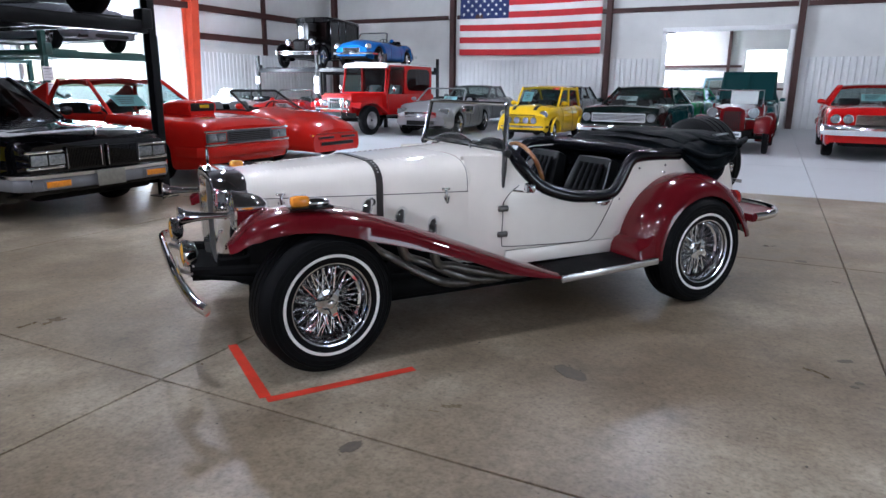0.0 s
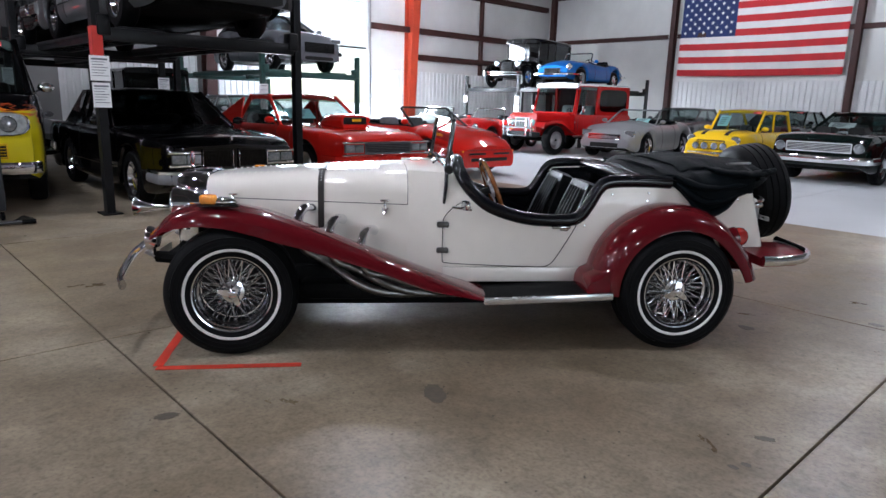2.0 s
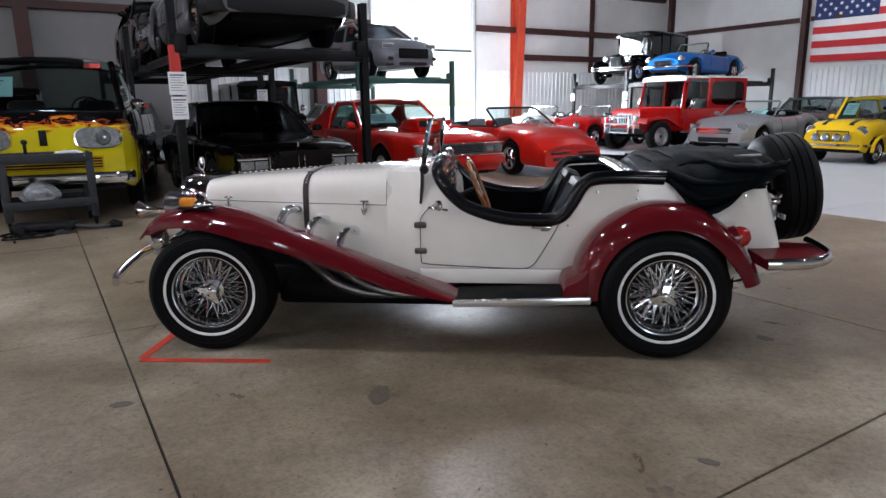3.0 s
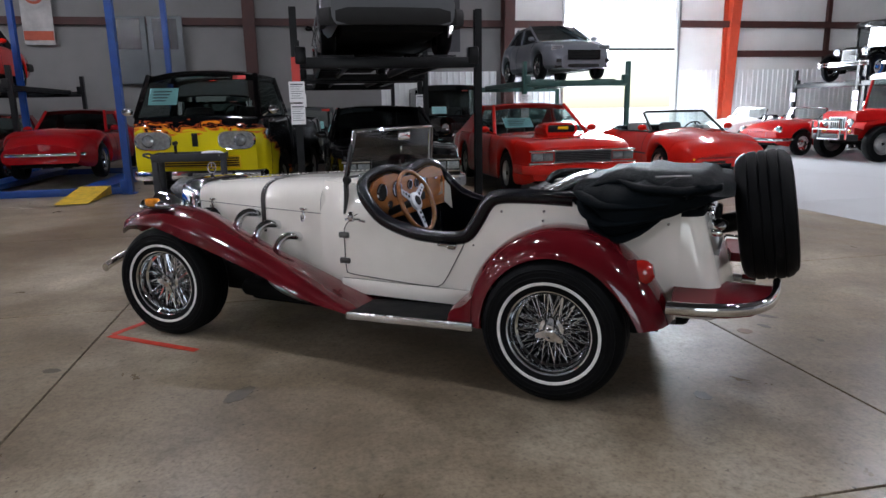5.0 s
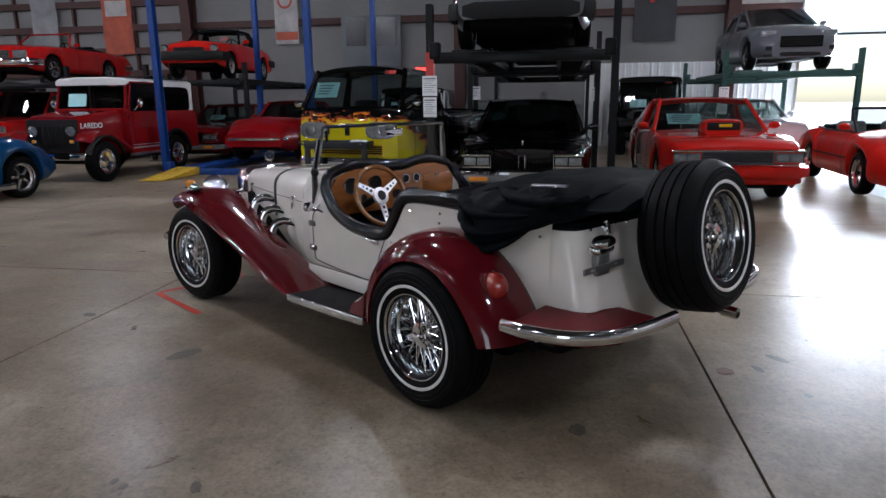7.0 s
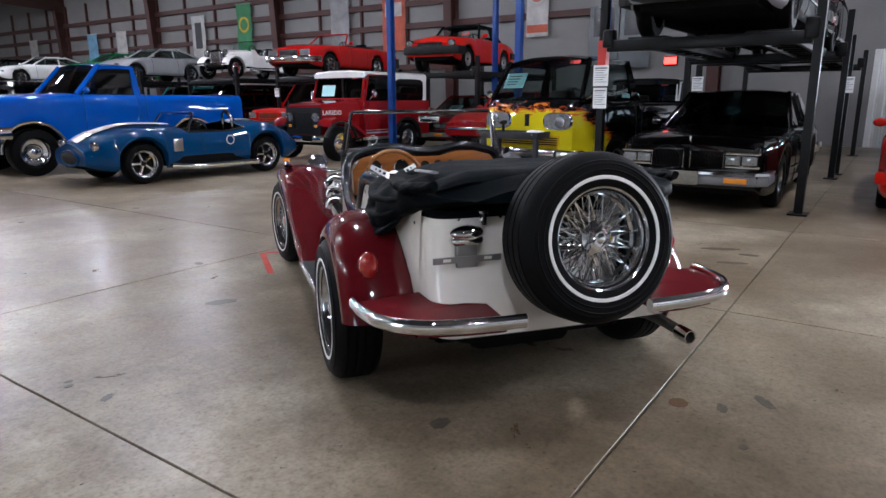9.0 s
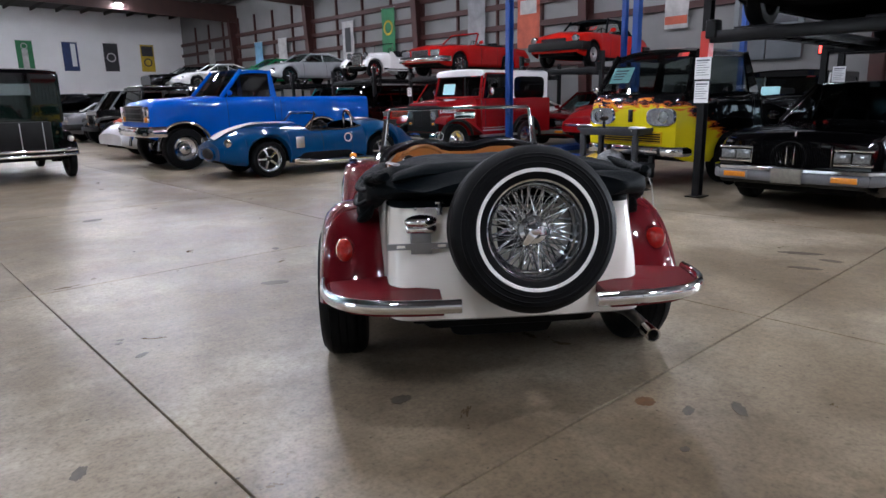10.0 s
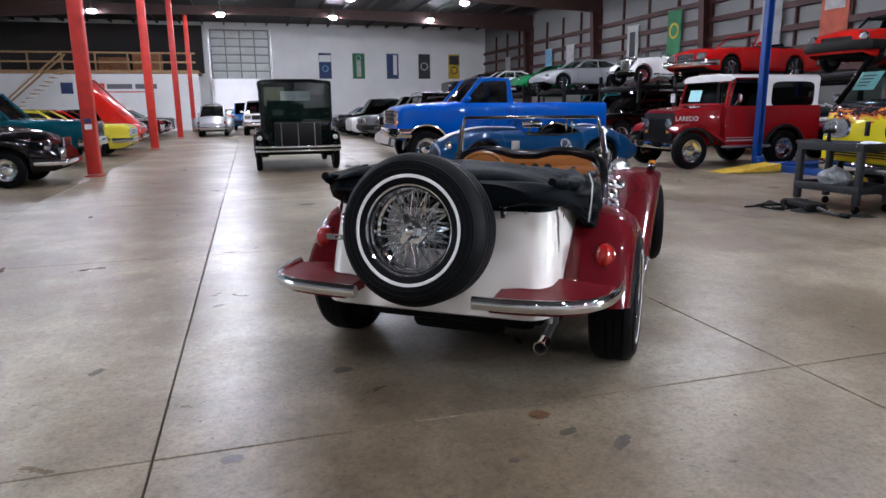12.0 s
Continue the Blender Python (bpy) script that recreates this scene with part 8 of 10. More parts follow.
vehicle("sports_coupe", "red sixties sports coupe with slim chrome bumpers on a blue lift", (-10.45, -1.42), 0, VETTE, 0.16)

# yellow and black flame van
VAN = dict(L=4.27, W=1.90, R=0.34, xf=1.05, xr=-1.24, tw=0.2, sill=0.34, sect=((0.93, 0), (0.985, 0.08), (1.0, 0.35), (0.995, 0.7), (0.975, 0.92), (0.955, 0.985), (0.6, 1.0), (0.0, 1.0)), soft=0.03, paint=FLAME, rim="steel", top=[(-2.135, 1.22), (0.35, 1.22), (0.5, 1.3), (1.98, 1.3), (2.08, 1.25), (2.135, 1.05)], plan=[(-2.135, 0.90), (-2.0, 0.95), (1.6, 0.95), (1.95, 0.92), (2.08, 0.87), (2.135, 0.82)],
           cab=(1.98, 1.66, 0.62, 0.5, 1.86, 0.79), bed=(-2.05, 0.40), cuts=(1.75, 0.62, 0.45), bp=(), roof_mat=GLOSS_BLACK, apillar=0.038, cpillar=0.08, roof_thick=0.075, cat="pickup", seat_back=1.1, dome=0.085, inside=MATTE_BLACK, seats=MATTE_BLACK, solid=0.72, card=(0.80, 0.30, 0.4, 0.26), mirror_mat=CHROME,
           face=[("round", 2.155, 0.63, 0.97, 0.08, LENS, "headlight"), ("grille", 2.13, 0, 0.68, 1.2, 0.16, 5, YELLOW_P, False), ("rect", 2.13, 0, 0.98, 0.06, 0.16, MATTE_BLACK, "emblem", MATTE_BLACK)], bumpers=[(2.18, 0.88, 0.50, 0.13, CHROME, 0.07, 0.3)])
root, base, top, plan = vehicle("pickup", "yellow and black forward-control pickup with painted flames", (-7.15, 1.72), -12, VAN)
for s in (1, -1):
    bm = bm_new()
    m = pose(2.115, s * 0.60, 0.97, 0, 90, 0)
    rows = []
    for k in range(28):
        a = 2 * math.pi * k / 28
        c, sn = math.cos(a), math.sin(a)
        rows.append([(2.135 + dx, s * 0.57 + r * 0.25 * math.copysign(abs(c) ** 0.6, c), 0.97 + r * 0.125 * math.copysign(abs(sn) ** 0.7, sn)) for r, dx in ((1.05, 0.0), (1.0, 0.024), (0.93, 0.022), (0.91, 0.008))])
    rows.append(rows[0])
    loft(bm, rows)
    lamp = part("lamp_surround", bm, CHROME, root, "wide oval lamp surround")
    bm = bm_new()
    sheet(bm, [(2.143, s * 0.57 + 0.23 * math.copysign(abs(math.cos(a)) ** 0.6, math.cos(a)), 0.97 + 0.115 * math.copysign(abs(math.sin(a)) ** 0.7, math.sin(a))) for a in (2 * math.pi * (k + 0.5) / 28 for k in range(28))], (0.004, 0, 0))
    part("lamp_panel", bm, plain("dull_lamp_panel", (0.22, 0.23, 0.23), 0.35, 0.6, 0.3, 25), lamp)

# blue roadster with a white stripe, lifted blue pickup
COBRA = dict(swell=0.06, lips=True, L=3.96, W=1.72, R=0.32, xf=1.20, xr=-1.12, tw=0.24, sect=SOFT, soft=0.16, crown=0.09, sill=0.22, paint=COBRA_BLUE, rim="alloy", top=[(-1.98, 0.50), (-1.88, 0.66), (-1.55, 0.80), (-1.15, 0.87), (-0.85, 0.85), (-0.45, 0.785), (0.3, 0.79), (0.75, 0.815), (1.2, 0.82), (1.6, 0.73), (1.85, 0.63), (1.98, 0.52)], plan=[(-1.98, 0.56), (-1.7, 0.72), (-1.1, 0.82), (-0.3, 0.775), (0.5, 0.775), (1.2, 0.81), (1.7, 0.73), (1.98, 0.50)],
             cab=(0.35, 0.16, -0.55, -0.72, 1.07, 0.64), open=True, inside=MATTE_BLACK, glass=CLEAR, frame_mat=CHROME, boot=False, cuts=(0.15, -0.45), seats=VINYL, mirror=False,
             face=[("round", 1.85, 0.54, 0.605, 0.07, LENS, "headlight"), ("round", 1.88, 0.52, 0.47, 0.04, LENS, "driving_lamp")])
root, base, top, plan = vehicle("roadster_car", "deep blue open roadster with a white bonnet stripe", (-3.22, -4.12), -3.5, COBRA)
bm = bm_new()
blob(bm, (1.985, 0, 0.42), (0.03, 0.30, 0.105), 14)
part("intake", bm, MATTE_BLACK, root, "wide oval black intake")
bm = bm_new()
tube(bm, [(1.988, 0.305 * math.cos(a), 0.42 + 0.11 * math.sin(a)) for a in (2 * math.pi * k / 28 for k in range(29))], 0.022, 8, False)
part("intake_lip", bm, COBRA_BLUE, root)
top_strip(root, COBRA, top, plan, 0.4, 1.93, -0.20, 0.20, WHITE_P, lift=0.030)
top_strip(root, COBRA, top, plan, -1.95, -0.78, -0.17, 0.17, WHITE_P)
for s in (1, -1):
    bm = bm_new()
    tube(bm, curve([(0.75, s * 0.78, 0.26), (0.3, s * 0.86, 0.22), (-0.7, s * 0.86, 0.22), (-0.85, s * 0.9, 0.22)], 5), 0.05, 10)
    part("side_pipe", bm, CHROME, root, "chrome side exhaust")
    bm = bm_new()
    box(bm, (0.62, s * 0.80, 0.58), (0.16, 0.02, 0.2), 0.02)
    part("side_vent", bm, STEEL, root)
    bm = bm_new()
    lathe(bm, [(0.066, 0), (0.08, 0), (0.08, 0.006), (0.066, 0.006)], pose(-0.35, s * 0.802, 0.62, -90 * s, 0, 0), 24, True)
    part("roundel", bm, WHITE_P, root)
bm = bm_new()
tube(bm, curve([(-0.66, 0.16, 0.78), (-0.64, 0.17, 1.0), (-0.63, 0.24, 1.08), (-0.63, 0.36, 1.08), (-0.64, 0.43, 1.0), (-0.66, 0.44, 0.78)], 5), 0.022, 8)
tube(bm, [(-0.63, 0.30, 1.06), (-0.95, 0.30, 0.82)], 0.018, 8)
part("roll_hoop", bm, CHROME, root, "chrome roll hoop")
F250 = dict(lips=True, L=4.95, W=1.98, R=0.41, xf=1.83, xr=-1.2, tw=0.3, sill=0.55, gap=0.10, paint=BLUE, rim="chrome", inset=-0.05, top=[(-2.475, 1.38), (-0.4, 1.40), (0.75, 1.41), (0.98, 1.41), (2.2, 1.35), (2.42, 1.29), (2.475, 1.1)], plan=plan_of(4.95, 1.98, 0.96, 0.98), cab=(1.0, 0.52, -0.12, -0.2, 1.93, 0.83), bed=(-2.42, -0.3), cuts=(0.92, -0.1, -0.25),
            bp=(), solid=-0.06, glass=SMOKED, inside=MATTE_BLACK, cat="pickup", apillar=0.045, seat_back=1.0, card=(0.75, 0.3, 0.3, 0.2), card_mat=RED_TAG, tag=False,
            face=[("grille", 2.465, 0, 1.10, 1.15, 0.30, 3, plain("dark_grille_bar", (0.05, 0.05, 0.055), 0.35, 0.3), False), ("rect", 2.46, 0.77, 1.14, 0.3, 0.17, LENS, "headlight"), ("rect", 2.46, 0.77, 0.99, 0.3, 0.10, AMBER, "indicator")], bumpers=[(2.53, 0.97, 0.76, 0.20, CHROME, 0.16, 0.35), (-2.52, 0.95, 0.76, 0.2, CHROME)])
root, base, top, plan = vehicle("pickup", "bright blue lifted pickup truck with chrome bumper", (-2.95, -6.95), -3, F250)
for s in (1, -1):
    for xa in (1.83, -1.2):
        bm = bm_new()
        tube(bm, [(xa + 0.53 * math.cos(a), s * 0.985, 0.41 + 0.52 * math.sin(a)) for a in (math.pi * k / 16 for k in range(17))], 0.03, 8)
        part("arch_trim", bm, CHROME, root)


def jeep(name, label, front, heading, L, W, H, R, pt, roof_mat, glass_mat=TINT, z=0.0, black_fenders=False, winch=False, script="", card=None, rim="chrome", side_mat=None, face_mat=None, bar_mat=None, belt=None):
    """An upright off-roader: narrow bonnet between flat wings, tub, upright screen, hard top."""
    root = thing(name, place_front(front, heading, L, z), label, "off-roader")
    xf, xr = L / 2 - 0.62, L / 2 - 0.62 - 0.6 * L
    hb, zb = belt or 0.98 + R * 0.3, 0.46 if belt else 0.38 + R * 0.35
    hf, wt = (hb - 0.10, 0.92) if belt else (hb, hb - 0.17)
    nx = xf + (0.22 if belt else 0.42)
    h = W / 2
    wx = xf - 0.78
    bm = bm_new()
    rows = [[(x, y * a, b) for y, b in ((-1, zb), (-1, t * 0.94), (-0.97, t * 0.975), (-0.86, t), (0.86, t), (0.97, t * 0.975), (1, t * 0.94), (1, zb))] for x, a, t in ((nx, h * 0.62, hf - 0.02), (nx - 0.06, h * 0.64, hf), (wx, h * 0.80, hb))]
    rows = [[(x, yy, zz + (0.03 if abs(yy) < 0.9 * abs(r[-1][1]) and zz > 0.99 * max(q[2] for q in r) else 0)) for x, yy, zz in r] for r in rows]
    loft(bm, rows, True, True)
    part("bonnet", bm, pt, root)
    bm = bm_new()
    xs = [-L / 2, xr - R - 0.12] + [xr - (R + 0.1) * math.cos(math.pi * k / 12) for k in range(13)] + [xr + R + 0.12, wx]
    for s in (1, -1):
        loft(bm, [[(x, s * h, max(zb, R + math.sqrt(max(0, (R + 0.1) ** 2 - (x - xr) ** 2)) if abs(x - xr) <= R + 0.1 else zb)), (x, s * h, hb - 0.06), (x, s * (h - 0.03), hb)] for x in xs])
    loft(bm, [[(-L / 2, -h, zb), (-L / 2, h, zb)], [(-L / 2, -h + 0.03, hb), (-L / 2, h - 0.03, hb)]])
    loft(bm, [[(wx, -h, zb), (wx, h, zb)], [(wx, -h + 0.03, hb), (wx, h - 0.03, hb)]])
    part("tub", bm, pt, root)
    bm = bm_new()
    box(bm, (0, 0, zb + 0.03), (L - 0.3, h * 1.1, 0.12), 0.02)
    for xa in (xf, xr):
        tube(bm, [(xa, -h + 0.1, R), (xa, h - 0.1, R)], 0.06, 8)
    box(bm, ((wx - L / 2) / 2, 0, zb + 0.2), (wx + L / 2 - 0.06, 2 * h - 0.5, 0.25))
    part("underbody", bm, UNDER, root)
    # wings
    for s in (1, -1):
        bm = bm_new()
        rows = []
        for x, zz in ((nx + 0.10, wt - 0.13), (nx + 0.04, wt - 0.05), (xf + 0.1, wt), (xf - 0.2, wt - 0.01), (xf - R - 0.05, wt - 0.13), (wx - 0.02, zb + 0.1)):
            rows.append([(x, s * y, zz + d) for y, d in ((h * 0.6, 0), (h + 0.02, 0), (h + 0.03, -0.07), (h, -0.07), (h * 0.6, -0.03))])
        loft(bm, rows, True, True)
        part("wing", bm, MATTE_BLACK if black_fenders else pt, root)
        bm = bm_new()
        tube(bm, [(xr + (R + 0.12) * math.cos(a), s * (h + 0.02), R + (R + 0.12) * math.sin(a)) for a in (math.pi * (k / 14) for k in range(15))], 0.05, 8, squash=(1, 0.6))
        part("arch_flare", bm, MATTE_BLACK if black_fenders or script else pt, root)
    # face
    bm = bm_new()
    sheet(bm, [(nx + 0.01, y, zz) for y, zz in ((-h * 0.62, zb + 0.1), (h * 0.62, zb + 0.1), (h * 0.62, hf - 0.03), (-h * 0.62, hf - 0.03))], (0.05, 0, 0))
    part("grille_panel", bm, face_mat or pt, root)
    face_items(root, L, [("grille", nx + 0.035, 0, (zb + hf) / 2 + 0.03, h * 0.62, (hf - zb) * 0.48, 8, bar_mat or face_mat or pt, True), ("round", nx + 0.035, h * 0.47, hf - 0.24, 0.09, LENS, "headlight"), ("rect", nx + 0.035, h * 0.47, hf - 0.42, 0.08, 0.05, AMBER, "indicator")])
    bumper(root, nx + 0.2, h * 0.82, zb + 0.02, 0.13, CHROME if rim == "chrome" else MATTE_BLACK, 0.08, 0.1)
    if winch:
        for a, b in (((-0.35, 0.5), (0.35, 0.5)), ((-0.35, 0.9), (0.35, 0.9)), ((-0.35, 0.5), (-0.35, 0.95)), ((0.35, 0.5), (0.35, 0.95)), ((-0.55, 0.72), (0.55, 0.72)), ((-0.55, 0.5), (-0.55, 0.9)), ((0.55, 0.5), (0.55, 0.9))):
            bm = bm_new()
            tube(bm, [(L / 2 + 0.06, a[0], a[1]), (L / 2 + 0.06, b[0], b[1])], 0.025, 8)
            part("guard_bar", bm, CHROME, root, "chrome brush guard bar")
    # screen and hard top
    sx, tx = wx - 0.02, wx - 0.16
    zt = H - 0.06
    bm = bm_new()
    tube(bm, [(sx, h - 0.08, hb), (tx, h - 0.12, zt), (tx, -h + 0.12, zt), (sx, -h + 0.08, hb)], 0.035, 8)
    tube(bm, [(sx, h - 0.08, hb + 0.03), (sx, -h + 0.08, hb + 0.03)], 0.03, 8)
    part("screen_frame", bm, pt, root)
    bm = bm_new()
    bm.faces.new([bm.verts.new(v) for v in ((sx, h - 0.1, hb + 0.05), (tx, h - 0.14, zt - 0.02), (tx, -h + 0.14, zt - 0.02), (sx, -h + 0.1, hb + 0.05))])
    part("windscreen", bm, glass_mat, root)
    if card:
        bm = bm_new()
        f, cw, ch = card
        lean = (tx - sx) / (zt - hb)
        sheet(bm, [(sx + lean * (d + 0.04) + 0.012, y, hb + 0.04 + d) for y, d in ((f - cw / 2, 0.06), (f + cw / 2, 0.06), (f + cw / 2, 0.06 + ch), (f - cw / 2, 0.06 + ch))], (0.004, 0, 0))
        part("price_card", bm, CARD, root, "pale blue price card on the windscreen")
        bm = bm_new()
        sheet(bm, [(tx + 0.03, 0.38, zt - 0.1), (tx + 0.03, 0.55, zt - 0.1), (tx + 0.02, 0.55, zt - 0.04), (tx + 0.02, 0.38, zt - 0.04)], (0.003, 0, 0))
        part("sticker", bm, RED_TAG, root)
    bm = bm_new()
    rows = []
    for x in (tx + 0.06, tx + 0.03, -L / 2 + 0.06, -L / 2 + 0.02):
        ins = 0.03 if x in (tx + 0.06, -L / 2 + 0.02) else 0
        rows.append([(x, y * (h - 0.06), zt + d - ins) for y, d in ((-1, -0.05), (-1, 0.02), (-0.92, 0.05), (-0.4, 0.075), (0.4, 0.075), (0.92, 0.05), (1, 0.02), (1, -0.05))])
    loft(bm, rows, True, True)
    part("hard_top", bm, roof_mat, root)
    bx = wx - 1.0
    for s in (1, -1):
        y = s * (h - 0.05)
        bm = bm_new()
        # rear side with a window cut in it
        zl = hb - (0.14 if belt else 0.02)
        cx, cz, ax, az = (bx - L / 2 + 0.04) / 2, (zl + zt) / 2, (bx + L / 2 - 0.04) / 2, (zt - zl) / 2
        hole = [(cx + (ax - 0.11) * math.copysign(abs(math.cos(a)) ** 0.35, math.cos(a)), cz + 0.01 + (az - 0.10) * math.copysign(abs(math.sin(a)) ** 0.35, math.sin(a))) for a in (2 * math.pi * (k + 0.5) / 32 for k in range(32))]
        rim_ = [(cx + ax * max(-1, min(1, 1.6 * math.cos(a))), cz + az * max(-1, min(1, 1.6 * math.sin(a)))) for a in (2 * math.pi * (k + 0.5) / 32 for k in range(32))]
        loft(bm, [[(px, yy, pz) for px, pz in ring] for ring, yy in ((rim_, y - s * 0.03), (rim_, y), (hole, y), (hole, y - s * 0.03))], True)
        part("top_side", bm, side_mat or roof_mat, root)
        bm = bm_new()
        bm.faces.new([bm.verts.new(v) for v in ((bx - 0.06, y - s * 0.012, zl + 0.06), (-L / 2 + 0.12, y - s * 0.012, zl + 0.06), (-L / 2 + 0.12, y - s * 0.012, zt - 0.06), (bx - 0.06, y - s * 0.012, zt - 0.06))])
        part("side_window", bm, DARK_GLASS, root)
        bm = bm_new()
        tube(bm, [(sx - 0.05, y, hb), (tx - 0.04, y, zt - 0.03), (bx + 0.03, y, zt - 0.03), (bx + 0.03, y, hb)], 0.022, 6)
        part("door_frame", bm, pt, root)
        bm = bm_new()
        bm.faces.new([bm.verts.new(v) for v in ((sx - 0.06, y * 0.995, hb), (tx - 0.05, y * 0.995, zt - 0.03), (bx + 0.04, y * 0.995, zt - 0.03), (bx + 0.04, y * 0.995, hb))])
        part("side_window", bm, glass_mat, root)
        bm = bm_new()
        tube(bm, [(wx - 0.12, s * (h + 0.002), zb + 0.06), (wx - 0.12, s * (h + 0.002), hb - 0.04)], 0.005, 5)
        part("door_seam", bm, MATTE_BLACK, root)
        bm = bm_new()
        tube(bm, [(bx + 0.02, s * (h + 0.002), zb + 0.06), (bx + 0.02, s * (h + 0.002), hb - 0.04)], 0.005, 5)
        part("door_seam", bm, MATTE_BLACK, root)
        bm = bm_new()
        box(bm, (wx - 0.5, s * (h + 0.05), zb - 0.02), (1.15, 0.12, 0.05), 0.02)
        part("side_step", bm, STEEL, root)
        bm = bm_new()
        blob(bm, (wx - 0.2, s * (h + 0.12), hb + 0.16), (0.03, 0.07, 0.09), 8)
        tube(bm, [(wx - 0.18, s * h, hb + 0.02), (wx - 0.2, s * (h + 0.1), hb + 0.14)], 0.012, 6)
        part("side_mirror", bm, CHROME, root)
        if script:
            for dz, hh in ((0.10, 0.03), (0.155, 0.012)):
                bm = bm_new()
                box(bm, ((wx + xr + R) / 2 + 0.06, s * (h + 0.003), zb + dz), (wx - xr - R - 0.2, 0.006, hh))
                part("side_stripe", bm, SILVER, root, "silver rocker stripe")
            bm = bm_new()
            tube(bm, [(xf + (R + 0.11) * math.cos(a), s * (h + 0.03), R + (R + 0.08) * math.sin(a)) for a in (math.pi * (0.12 + 0.8 * k / 14) for k in range(15))], 0.045, 8, squash=(1, 0.6))
            part("arch_flare", bm, MATTE_BLACK, root)
        if script and s > 0:
            text_on("bonnet_lettering", script, 0.13, pose(xf - 0.02, h * 0.725, hb - 0.25, 90, 0, 172), PAPER, root, "white bonnet lettering")
    bm = bm_new()
    box(bm, (-L / 2 + 0.03, 0, (hb + zt) / 2), (0.03, 2 * h - 0.14, zt - hb))
    part("tailgate", bm, side_mat or roof_mat, root)
    seat_pair(root, wx - 1.0, hb - 0.3, h * 0.45, SEAT_GREY)
    steering(root, wx - 0.4, h * 0.45, hb + 0.02)
    for xa in (xf, xr):
        for s in (1, -1):
            add_wheel(root, xa, s * (h - 0.07), R, 0.24, rim)
    return root


jeep("off_roader", "red off-roader with white hard top and bonnet lettering", (-7.82, -4.20), -1, 3.75, 1.68, 1.90, 0.37, paint("jeep_red_paint", (0.21, 0.006, 0.008)), WHITE_P, SMOKED, script="LAREDO", card=(-0.30, 0.40, 0.24), face_mat=MATTE_BLACK, belt=1.26)
jeep("off_roader", "red vintage off-roader with white roof and brush guard", (-10.85, 15.1), -94, 3.95, 1.70, 1.98, 0.40, RED, WHITE_P, TINT, winch=True, rim="steel", side_mat=RED, bar_mat=PAPER)
jeep("off_roader", "black off-roader by the wall", (-14.6, 7.2), 0, 3.8, 1.7, 1.98, 0.40, GLOSS_BLACK, GLOSS_BLACK, TINT, black_fenders=True, card=(-0.3, 0.42, 0.2), rim="dark")
jeep("off_roader", "white off-roader behind the flame van", (-13.2, 1.1), 2, 3.9, 1.75, 1.75, 0.40, WHITE_P, GLOSS_BLACK, TINT, black_fenders=True, card=(-0.35, 0.42, 0.2), rim="dark")


